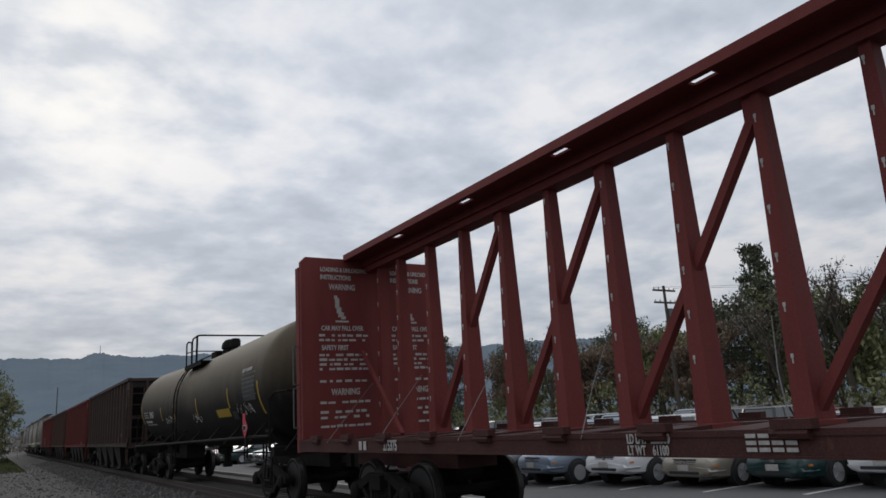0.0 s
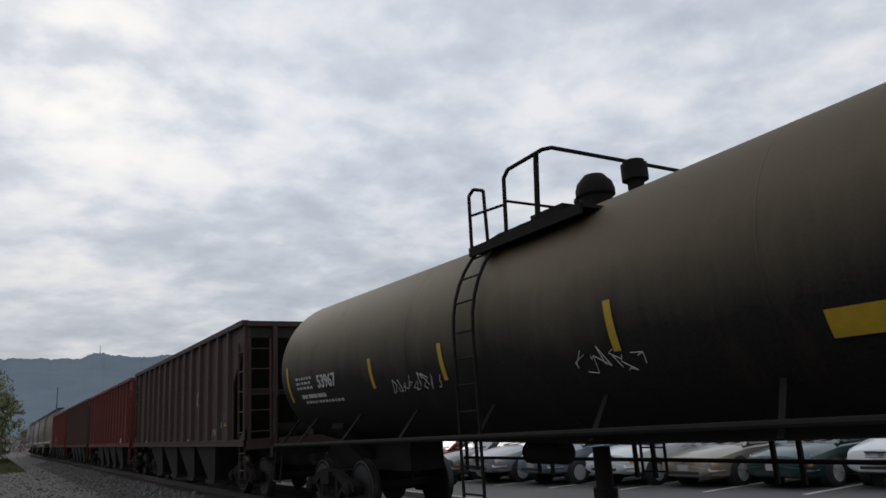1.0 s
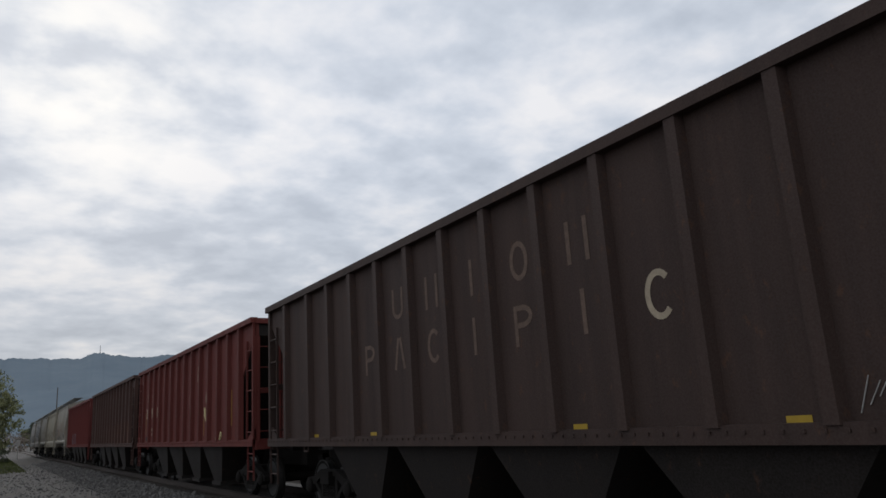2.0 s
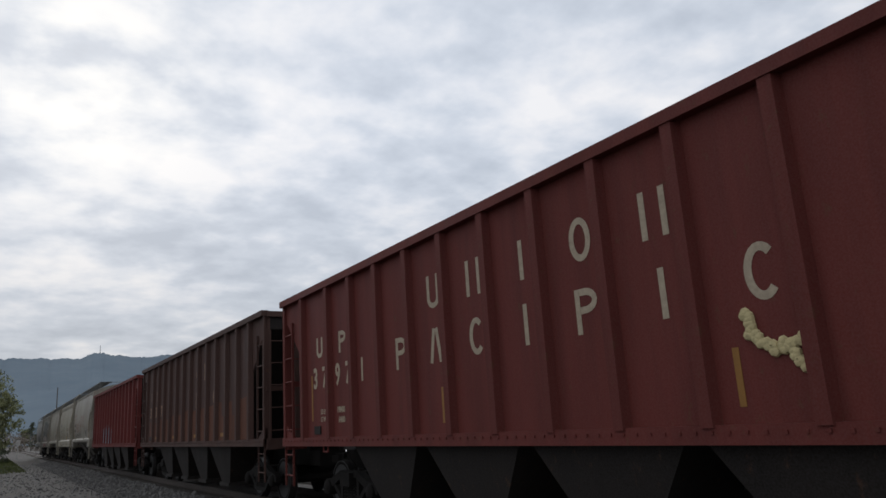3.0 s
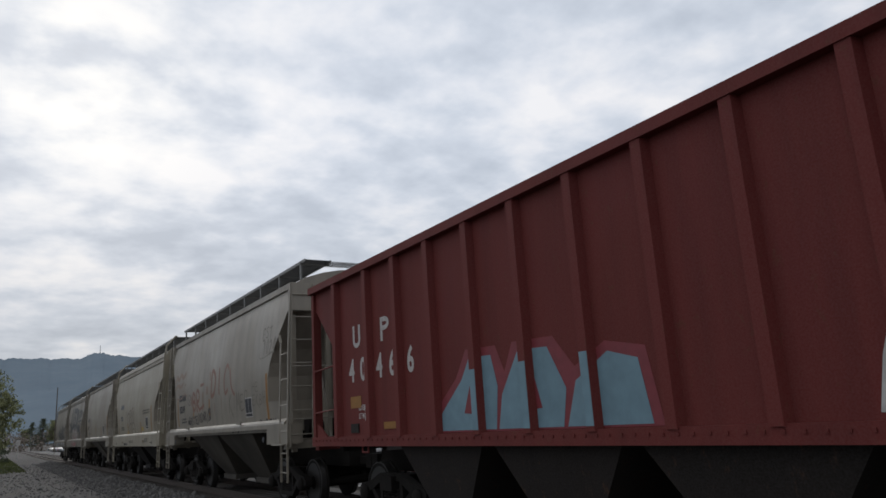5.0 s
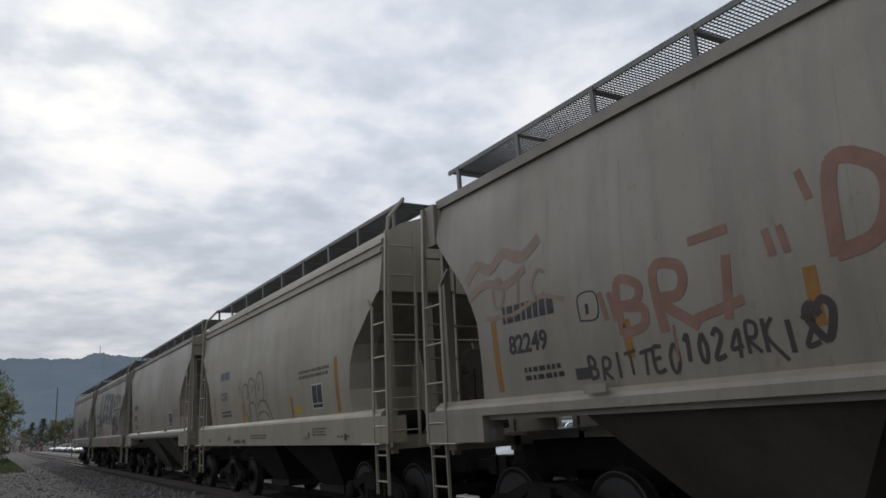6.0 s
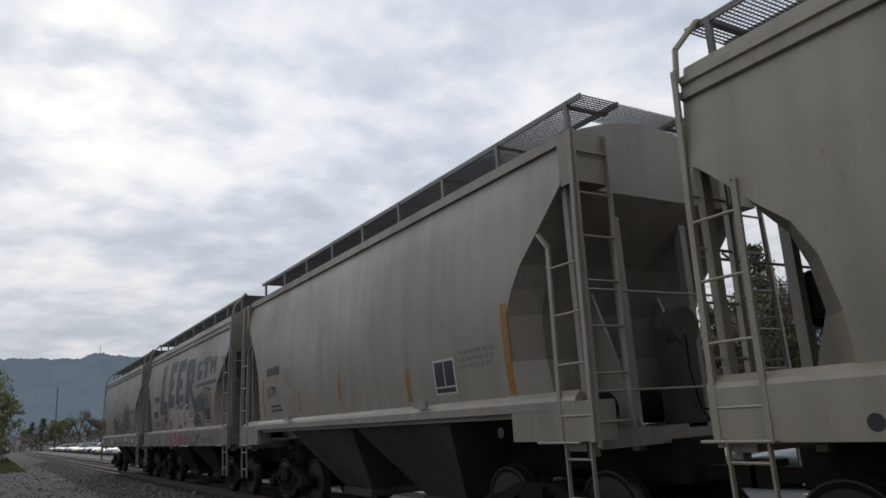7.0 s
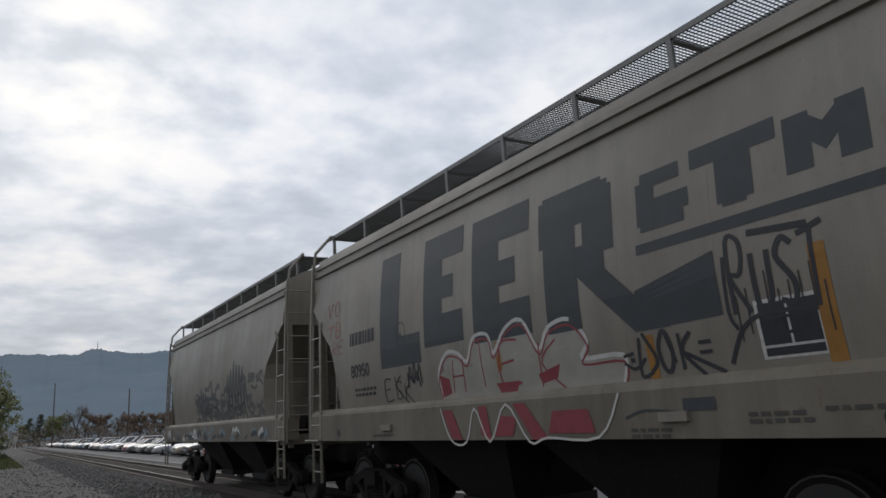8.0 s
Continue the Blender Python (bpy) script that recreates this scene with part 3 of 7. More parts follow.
# ---- tank car ----
def tank_car():
    y0, y1 = 14.75, 31.75
    c = car_base("tank_car", "dusty black tank car with yellow reflective stripes and a top platform", (y0 + y1) / 2)
    h = (y1 - y0) / 2
    R, zc = 1.43, 2.69
    far, close, dome, seg = h - 0.40, -(h - 1.10), 0.80, 48   # ends of the straight barrel, depth of the heads

    def barrel_ring(a, r):
        drop = -0.14 * (1 - min(1.0, abs(a) / h))    # the barrel sags towards its middle outlet
        return [(r * math.cos(2 * math.pi * i / seg), a, zc + drop + r * math.sin(2 * math.pi * i / seg)) for i in range(seg)]
    bow = [(dome * math.sin(t), max(0.02, R * math.cos(t) ** 0.62)) for t in [k / 10 * math.pi / 2 for k in range(11)]]
    rings = [barrel_ring(close - a, r) for a, r in reversed(bow)]
    rings += [barrel_ring(close + (far - close) * k / 10, R) for k in range(1, 10)]
    rings += [barrel_ring(far + a, r) for a, r in bow]
    part("barrel", Shape().loft(rings), TANK, c, "dusty olive-brown over black paint, lit top and shaded underside in the colour")
    for a in (close, -2.9, 2.9, 0.0, far):
        r = Shape().spin([(a - 0.010, R), (a - 0.006, R + 0.002), (a + 0.006, R + 0.002), (a + 0.010, R)], "y", 48, (0, 0, zc - 0.14 * (1 - abs(a) / h)))
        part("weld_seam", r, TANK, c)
    zt = 3.74                                        # fittings group on top
    p = Shape()
    for x in (-1.0, 1.0):
        p.box(x - 0.18, x + 0.18, -0.75, 1.42, zt - 0.06, zt - 0.02)
        p.box(x * 1.18 - 0.02, x * 1.18 + 0.02, -0.75, 1.42, zt - 0.14, zt - 0.02)
    p.box(-1.15, 1.15, 1.05, 1.42, zt - 0.10, zt - 0.02)
    plat = part("top_platform", p, STEEL, c, "dark steel walkway with pipe railing")
    r = Shape()
    for x in (-1.15, 1.15):
        r.pipe([(x, 0.64, zt - 0.05), (x, 0.60, zt + 0.70), (x, 0.50, zt + 0.78), (x, -0.18, zt + 0.80), (x * 0.94, -0.27, zt + 0.80)], 0.026, 8)
        r.bar((x, 0.02, zt - 0.05), (x, -0.06, zt + 0.80), 0.06, 0.03)
        r.pipe([(x, 0.60, zt + 0.36), (x, 1.36, zt + 0.42)], 0.018, 6)
    r.pipe([(-1.08, -0.27, zt + 0.80), (1.08, -0.27, zt + 0.80)], 0.026, 8)
    r.pipe([(-1.15, 0.60, zt + 0.40), (0.9, 0.60, zt + 0.40)], 0.018, 6)
    part("railing", r, STEEL, plat)
    for x in (-1.15, 1.15):
        g = Shape().pipe([(x, 1.42, zt - 0.1), (x, 1.40, zt + 0.70), (x * 0.97, 1.33, zt + 0.78), (x * 0.9, 1.22, zt + 0.74), (x * 0.9, 1.20, zt - 0.1)], 0.024, 8)
        part("grab_rail", g, STEEL, plat)
    d = Shape().spin([(zt + 0.1, 0.21), (zt + 0.40, 0.21), (zt + 0.43, 0.25), (zt + 0.50, 0.25), (zt + 0.60, 0.22), (zt + 0.70, 0.13), (zt + 0.73, 0.02)], "z", 20, (-0.1, 0.10, 0))
    d.rod((-0.1, 0.36, zt + 0.45), (-0.1, 0.45, zt + 0.45), 0.06)
    d.box(-0.45, 0.2, 0.35, 1.0, zt + 0.1, zt + 0.38)
    part("manway", d, STEEL, c)
    part("valve", Shape().rod((-0.1, -0.58, zt + 0.1), (-0.1, -0.58, zt + 0.42), 0.10, 12).rod((-0.1, -0.58, zt + 0.42), (-0.1, -0.58, zt + 0.62), 0.16, 12)
         .rod((-0.1, -0.58, zt + 0.62), (-0.1, -0.58, zt + 0.66), 0.13, 12), STEEL, c)
    yl = 24.45 - (y0 + y1) / 2                       # side ladder follows the barrel
    for sx in (-1, 1):
        st = Shape()
        for o in (-0.22, 0.22):
            pts = [(sx * (R + 0.09) * math.cos(t), yl + o, zc - 0.1 + (R + 0.09) * math.sin(t)) for t in [radians(a) for a in range(0, 76, 8)]]
            st.pipe([(sx * (R + 0.09), yl + o, 0.62), (sx * (R + 0.09), yl + o, zc - 0.1)] + pts, 0.022, 6)
        lad = part("ladder", st, STEEL, c)
        spots = [(R + 0.09, 0.66 + k * 0.32) for k in range(7)]
        spots += [((R + 0.09) * math.cos(radians(a)), zc - 0.1 + (R + 0.09) * math.sin(radians(a))) for a in (14, 27, 40, 53, 66)]
        for x, z in spots:
            part("rung", lambda: Shape().rod((0, -0.22, 0), (0, 0.22, 0), 0.013, 6), STEEL, lad, "", "tankrung", pose(sx * x, yl, z))
        hr = Shape().pipe([(sx * 1.55, -h + 0.2, 1.42), (sx * 1.60, -h + 0.9, 1.42), (sx * 1.60, h - 0.9, 1.24), (sx * 1.55, h - 0.2, 1.24)], 0.035, 8)
        for k in range(8):
            y = -h + 1.6 + k * (2 * h - 3.2) / 7
            hr.bar((sx * 1.60, y, 1.26), (sx * 1.05, y + 0.25, 1.75), 0.05, 0.02)
        part("side_handrail", hr, STEEL, c)
        if sx > 0:
            low = Shape().pipe([(1.40, -h + 2.6, 0.86), (1.40, h - 2.6, 0.80)], 0.03, 6)
            for k in range(6):
                y = -h + 3.0 + k * (2 * h - 6.0) / 5
                for o in (0.0, 0.34):
                    low.bar((1.42, y + o, 0.58), (1.42, y + o, 1.30), 0.05)
            part("brake_pipe", low, STEEL, c)
    for sy in (-1, 1):
        sill = Shape()
        a, b = sorted((sy * (h + 0.05), sy * (h - 3.6)))
        sill.box(-0.33, 0.33, a, b, 0.72, 1.20)
        sill.prism([(-0.98, 1.50), (-0.35, 0.9), (0.35, 0.9), (0.98, 1.50), (0.8, 2.0), (-0.8, 2.0)], sy * (h - 2.0) - 0.25, sy * (h - 2.0) + 0.25, "y")
        sill.box(-1.55, 1.55, *sorted((sy * (h - 0.05), sy * (h + 0.12))), 1.02, 1.20)
        part("stub_sill", sill, STEEL, c, "", None, None, False)
    part("bottom_outlet", Shape().rod((0, 0.6, 0.62), (0, 0.6, 1.1), 0.11, 12).rod((0, 0.6, 0.5), (0, 0.6, 0.62), 0.15, 12)
         , STEEL, c)
    part("brake_reservoir", Shape().rod((0.3, 1.6, 1.0), (0.3, 2.4, 1.0), 0.16, 12), STEEL, c)

    def stripe(yy, t0, t1, w, mat=YELLOW):
        st = Shape()
        drop = -0.14 * (1 - abs(yy) / h)
        ring = []
        for k in range(7):
            t = radians(t0 + (t1 - t0) * k / 6)
            ring.append([(-(R + 0.009) * math.cos(t), yy + o, zc + drop + (R + 0.009) * math.sin(t)) for o in (-w / 2, w / 2)])
        st.loft(ring, False, False)
        part("reflective_stripe", st, mat, c)

    off = (y0 + y1) / 2
    for s_y, a0, a1 in ((7.87, -26, 2), (4.10, -22, -3), (1.95, -22, -2), (-1.22, -20, 0), (-4.62, -20, 0), (-7.12, -32, -1)):
        stripe(s_y, a0, a1, 0.10)

    def wrap(y_a, z, text, size, mat=WHITE, wide=1.0):
        """Lettering laid on the curve of the barrel."""
        ob = letters("lettering", text, size, mat, c, pose(0, 0, 0), "", 0.006, wide)
        for v in ob.data.vertices:
            t = (z + v.co.y - zc) / R
            yy = y_a - v.co.x
            r = R + 0.012 + v.co.z
            v.co = (-r * math.cos(t), yy, zc - 0.14 * (1 - abs(yy) / h) + r * math.sin(t))
        return ob

    def bars_on(y_a, y_b, zs, bh, gap, mat, seed):
        rnd = random.Random(seed)
        st = Shape()
        for z in zs:
            y = y_a
            while y > y_b:
                w = rnd.uniform(0.04, 0.13)
                t0, t1 = (z - zc) / R, (z + bh - zc) / R
                yy0, yy1 = y, y - w
                dd = -0.14 * (1 - abs(y) / h)
                r = R + 0.011
                st.add([(-r * math.cos(t), q, zc + dd + r * math.sin(t)) for t in (t0, t1) for q in (yy0, yy1)], [(0, 1, 3, 2)])
                y -= w + gap
        return part("small_print", st, mat, c, "faded stencilled print", None, None, False)

    bars_on(7.42, 6.66, [2.28, 2.37, 2.46], 0.045, 0.06, WHITE, 5)
    wrap(6.36, 2.28, "53967", 0.32, WHITE, 1.05)
    wrap(7.3, 2.10, "LD LMT  199900 LBS  90310 KGS", 0.095, WHITE, 0.9)
    bars_on(7.2, 5.4, [1.99], 0.05, 0.05, WHITE, 6)
    panel = Shape()
    panel.loft([[(-(R + 0.010) * math.cos((z - zc) / R), yy, zc - 0.04 + (R + 0.010) * math.sin((z - zc) / R)) for yy in (-5.92, -6.88)] for z in np.linspace(2.28, 2.82, 6)], False, False)
    part("data_grid", panel, plain("weathered_stencil_panel", (0.050, 0.051, 0.048), 0.75, 0, 0.6, 14), c, "weathered grey maintenance table", None, None, False)
    bars_on(-5.97, -6.85, [2.38, 2.48, 2.58, 2.68, 2.78, 2.88], 0.025, 0.07, GALV, 8)
    wrap(-5.92, 2.95, "DOT 111A100W1", 0.11, WHITE, 0.9)
    for (ya, yb_, za, zb, mat, nm) in ((19.95, 18.68, 2.02, 2.24, YELLOW, "yellow_notice"), (18.56, 18.10, 1.92, 2.14, BLACK, "black_notice")):
        pl = Shape()
        dd = -0.1
        pl.loft([[(-(R + 0.010) * math.cos((z - zc) / R), yy - off, zc + dd + (R + 0.010) * math.sin((z - zc) / R)) for yy in (ya, yb_)] for z in np.linspace(za, zb, 4)], False, False)
        part(nm, pl, mat, c)
    bars_on(-3.42, -4.42, [2.16, 2.06], 0.05, 0.04, BLACK, 18)
    pl = Shape().prism([(-0.21, 0), (0, -0.22), (0.21, 0), (0, 0.22)], -1.66, -1.652, "x")
    card = part("placard", pl, RED_SIGN, c, "red diamond placard with white number panel", None, pose(0, -6.95, 1.62))
    part("number_panel", Shape().box(-1.664, -1.661, -0.135, 0.135, -0.06, 0.06), WHITE, card, "", None, None, False)
    letters("lettering", "1993", 0.125, BLACK, card, side(-1.668, 0.125, -0.045), "", 0.004, 0.9)
    part("placard_bracket", Shape().box(-1.65, -1.60, -6.99, -6.91, 1.2, 1.75), STEEL, c)
    part("placard_holder", Shape().box(-1.655, -1.640, -6.95, -6.77, 1.72, 1.94), RED_SIGN, c, "red folded placard holder", None, None, False)
    rnd = random.Random(9)
    for (ya, zc2, n) in ((26.7, 2.15, 9), (22.6, 2.12, 6), (18.0, 2.1, 8)):
        sc = Shape()                                 # scrawled marks
        for k in range(n):
            y = ya - k * 0.16 - off
            z = zc2 + rnd.uniform(-0.05, 0.05)
            pts = []
            for q in range(5):
                yy, zz = y + rnd.uniform(-0.1, 0.1), z + rnd.uniform(-0.12, 0.12)
                t = (zz - zc) / R
                pts.append((-(R + 0.008) * math.cos(t), yy, zc - 0.14 * (1 - abs(yy) / h) + (R + 0.008) * math.sin(t)))
            sc.pipe(pts, 0.005, 4)
        part("graffiti", sc, WHITE, c, "thin pale scrawl", None, None, False)
    for sy in (-1, 1):
        rail = Shape().pipe([(-1.52, sy * (h - 0.25), 1.12), (-1.52, sy * (h - 0.25), 2.18), (-1.46, sy * (h - 0.12), 2.30), (-1.30, sy * (h + 0.26), 2.32),
                             (1.30, sy * (h + 0.26), 2.32), (1.46, sy * (h - 0.12), 2.30), (1.52, sy * (h - 0.25), 2.18), (1.52, sy * (h - 0.25), 1.12)], 0.022, 8)
        part("head_handrail", rail, STEEL, c)
        for sx in (-1, 1):
            part("head_strut", Shape().bar((sx * 1.35, sy * (h + 0.24), 1.12), (sx * 0.35, sy * (h + 0.26), 2.31), 0.05, 0.04), STEEL, c, "", None, None, False)
        truck(c, sy * (h - 1.75))
        coupler(c, sy * (h + 0.05), sy)
        for sx in (-1, 1):
            st = Shape().pipe([(sx * 1.5, sy * (h - 0.1), 1.1), (sx * 1.56, sy * (h - 0.1), 0.55), (sx * 1.56, sy * (h - 0.5), 0.55), (sx * 1.5, sy * (h - 0.5), 1.1)], 0.02, 6)
            part("step", st, STEEL, c)
    return c


# ---- open hoppers ----
RIBS, RIB_PITCH = 14, 0.969


def open_hopper(label, y0, y1, mat, grabs=False, zt=3.99):
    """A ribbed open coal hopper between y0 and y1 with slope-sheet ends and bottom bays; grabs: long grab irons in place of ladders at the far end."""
    off = (y0 + y1) / 2
    h = (y1 - y0) / 2
    c = car_base("open_hopper_car", label, off, "open hopper cars")
    W, zb = 1.52, 1.25
    cut_y, cut_z0, cut_z1 = h - 1.08, zt - 0.34, zt - 1.30
    outline = [(-h, zt), (h, zt), (h, cut_z0), (h - 0.16, cut_z0 - 0.06), (cut_y, cut_z1), (cut_y, zb), (-cut_y, zb), (-cut_y, cut_z1), (-h + 0.16, cut_z0 - 0.06), (-h, cut_z0)]
    for sx in (-1, 1):
        wall = part("side_wall", Shape().prism(outline, *sorted((sx * W, sx * (W - 0.02))), "x"), mat, c, "", None, None, False)
        part("top_rail", Shape().box(*sorted((sx * (W - 0.05), sx * (W + 0.11))), -h - 0.02, h + 0.02, zt - 0.03, zt + 0.09), mat, wall, "", None, None, False)
        part("side_sill", Shape().box(*sorted((sx * (W - 0.10), sx * (W + 0.075))), -h, h, zb - 0.03, zb + 0.12), mat, wall, "", None, None, False)
        for i in range(RIBS):
            y = h - 1.10 if i == 0 else h - 1.35 - RIB_PITCH * i
            rib = lambda: Shape().prism([(-0.02, -0.095), (0.095, -0.06), (0.095, 0.06), (-0.02, 0.095)], zb + 0.1, zt - 0.02, "z") if sx > 0 else \
                Shape().prism([(0.02, -0.095), (-0.095, -0.06), (-0.095, 0.06), (0.02, 0.095)], zb + 0.1, zt - 0.02, "z")
            part("rib", rib, mat, wall, "", "rib%d%s" % (sx, mat.name), pose(sx * W, y, 0), False)
        for sy in (-1, 1):
            post = Shape().box(*sorted((sx * (W - 0.09), sx * (W + 0.05))), *sorted((sy * (h - 0.10), sy * h)), zb, zt)
            post.prism([(sy * h, zb), (sy * (h - 0.75), zb), (sy * (h - 0.1), zb + 0.35), (sy * h, zb + 0.35)], *sorted((sx * (W + 0.02), sx * (W - 0.02))), "x")
            part("corner_post", post, mat, wall, "", None, None, False)
            if grabs and sy > 0:
                for z in (1.78, 2.50):
                    part("grab_iron", Shape().pipe([(sx * (W - 0.02), h - 0.06, z), (sx * (W + 0.04), h - 0.10, z), (sx * (W + 0.04), cut_y + 0.05, z + 0.04), (sx * (W - 0.02), cut_y, z + 0.04)], 0.014, 6), mat, c)
                continue
            lad = ladder("ladder", c, (sx * (W + 0.03), sy * (h - 0.05), 1.30), (sx * (W + 0.03), sy * (h - 0.05), zt - 0.40), (0, -sy * 0.46, 0), 5, mat, 0.014, 0.022)
            ladder("step", c, (sx * (W + 0.02), sy * (h - 0.05), 0.50), (sx * (W + 0.02), sy * (h - 0.05), 1.25), (0, -sy * 0.42, 0), 2, mat, 0.014, 0.018)
            ladder("end_ladder", c, (sx * (W - 0.06), sy * (h + 0.08), 1.30), (sx * (W - 0.06), sy * (h + 0.08), zt - 0.35), (-sx * 0.48, 0, 0), 5, mat, 0.014, 0.022)
    for sy in (-1, 1):                               # slope sheets and the ends' framing
        hi, lo = (sy * (h - 0.02), zt), (sy * (h - 2.6), zb - 0.1)
        sheet = Shape().prism([hi, (sy * (h - 0.02), zt - 0.32), (sy * (h - 0.05), zt - 0.32), (lo[0] + sy * 0.02, lo[1]), lo, (sy * (h - 0.10), zt - 0.28), (sy * (h - 0.06), zt)], -W + 0.02, W - 0.02, "x")
        part("slope_sheet", sheet, GRIME_SHADE_OPEN, c, "", None, None, False)
        for x in (-0.85, 0.0, 0.85):
            part("end_stiffener", Shape().box(x - 0.05, x + 0.05, *sorted((sy * (h - 0.02), sy * (h + 0.07))), zb, zt), mat, c, "", None, None, False)
        part("end_sill", Shape().box(-W, W, *sorted((sy * (h - 0.12), sy * (h + 0.04))), zb - 0.10, zb + 0.12), mat, c, "", None, None, False)
        part("end_rail", Shape().box(-W, W, *sorted((sy * (h - 0.04), sy * (h + 0.06))), zt - 0.05, zt + 0.07), mat, c, "", None, None, False)
        if not (grabs and sy > 0):
            part("end_beam", Shape().box(-W, W, *sorted((sy * (h - 0.04), sy * (h + 0.03))), 2.35, 2.45), mat, c, "", None, None, False)
    for sx in (-1, 1):
        rv = Shape()
        for k in range(int(2 * h / 0.16)):
            y = -h + 0.1 + k * 0.16
            xx = sx * (W + 0.075)
            rv.box(*sorted((xx, xx + sx * 0.012)), y - 0.014, y + 0.014, zb + 0.05, zb + 0.078)
        tagged(part("rivets", rv, mat, c, "", "rivets%d%s%.2f" % (sx, mat.name, h), None, False), kind="stuff")
    bays = 4
    bw = (2 * (h - 2.9)) / bays
    for k in range(bays):
        ya, yb = -h + 2.9 + k * bw, -h + 2.9 + (k + 1) * bw
        m0 = (ya + yb) / 2
        bay = Shape().loft([[(-W + 0.06, ya + 0.06, zb + 0.05), (W - 0.06, ya + 0.06, zb + 0.05), (W - 0.06, yb - 0.06, zb + 0.05), (-W + 0.06, yb - 0.06, zb + 0.05)],
                            [(-W + 0.25, m0 - 0.35, 0.30), (W - 0.25, m0 - 0.35, 0.30), (W - 0.25, m0 + 0.35, 0.30), (-W + 0.25, m0 + 0.35, 0.30)]])
        bay.box(-W + 0.2, W - 0.2, m0 - 0.42, m0 + 0.42, 0.24, 0.33)
        part("hopper_bay", bay, GRIME_SHADE_OPEN, c, "", None, None, False)
    part("center_sill", Shape().box(-0.3, 0.3, -h + 0.1, h - 0.1, 0.72, 1.15), STEEL, c, "", None, None, False)
    for sy in (-1, 1):
        ends = Shape()
        ends.rod((-0.6, sy * (h - 0.9), 1.5), (0.35, sy * (h - 0.9), 1.5), 0.2, 12)
        ends.box(-1.3, 1.3, sy * (h - 0.6) - 0.08, sy * (h - 0.6) + 0.08, 1.12, 1.28)
        ends.pipe([(-0.2, sy * (h - 0.5), 1.2), (-0.2, sy * (h - 0.3), 2.4)], 0.03)
        part("brake_gear", ends, STEEL, c)
    part("brake_wheel", Shape().spin([(h + 0.10, 0.24), (h + 0.10, 0.28), (h + 0.13, 0.28), (h + 0.13, 0.24)], "y", 18, (0.7, 0, 2.9)).box(0.45, 0.95, h + 0.10, h + 0.12, 2.88, 2.92), STEEL, c)
    part("lashing_ring", Shape().pipe([(-W - 0.03, cut_y - 0.9, zb - 0.02), (-W - 0.03, cut_y - 0.9, zb - 0.12), (-W - 0.03, cut_y - 1.1, zb - 0.12), (-W - 0.03, cut_y - 1.1, zb - 0.02)], 0.015, 6), mat, c)
    for sy in (-1, 1):
        truck(c, sy * (h - 1.9))
        coupler(c, sy * h, sy)
    return c, off, h, W


def plain_mark(kind, x, y, z, w, hh, t):
    """One plain painted shape, w wide and hh high: a bar, a ring, an open ring, a pair of bars, a cup, a wedge or a flag."""
    s = Shape()

    def strip(pts, wide):
        rows = []
        for i, (yy, zz) in enumerate(pts):
            (ya, za), (yb, zb) = pts[max(0, i - 1)], pts[min(len(pts) - 1, i + 1)]
            n = math.hypot(yb - ya, zb - za)
            ny, nz = -(zb - za) / n * wide / 2, (yb - ya) / n * wide / 2
            rows.append([(x - 0.003, yy - ny, zz - nz), (x - 0.003, yy + ny, zz + nz)])
        s.loft(rows, False, False)
    arc = lambda a0, a1: [(y + (w - t) / 2 * math.cos(radians(a)), z + hh / 2 + (hh - t) / 2 * math.sin(radians(a))) for a in range(a0, a1 + 1, 15)]
    if kind == "bar":
        strip([(y, z), (y, z + hh)], t)
    elif kind == "ring":
        strip(arc(0, 360), t)
    elif kind == "open_ring":
        strip(arc(-135, 135), t)
    elif kind == "pair":
        for o in (-1, 1):
            strip([(y + o * (w - t) / 2, z), (y + o * (w - t) / 2, z + hh)], t)
    elif kind == "cup":
        strip([(y + (w - t) / 2, z + hh)] + [(y + (w - t) / 2 * math.cos(radians(a)), z + w * 0.55 - t / 2 - (w * 0.55 - t) * math.sin(radians(a))) for a in range(0, 181, 20)] + [(y - (w - t) / 2, z + hh)], t)
    elif kind == "wedge":
        for o in (-1, 1):
            strip([(y + o * (w - t) / 2, z), (y + o * t * 0.45, z + hh)], t)
    else:                                            # flag
        strip([(y + (w - t) / 2, z), (y + (w - t) / 2, z + hh)], t)
        strip([(y + w / 2 - t * 0.9, z + hh - t / 2)] + [(y + 0.05 * w - 0.45 * w * math.cos(radians(a)) * 1.0, z + hh * 0.72 + (hh * 0.28 - t / 2) * math.sin(radians(a))) for a in range(80, -81, -20)]
              + [(y + w / 2 - t * 0.9, z + hh * 0.44 + t / 2)], t)
    return s


NAME_UP = ("cup", "pair", "bar", "ring", "pair")
NAME_LOW = ("flag", "wedge", "open_ring", "bar", "flag", "bar", "open_ring")


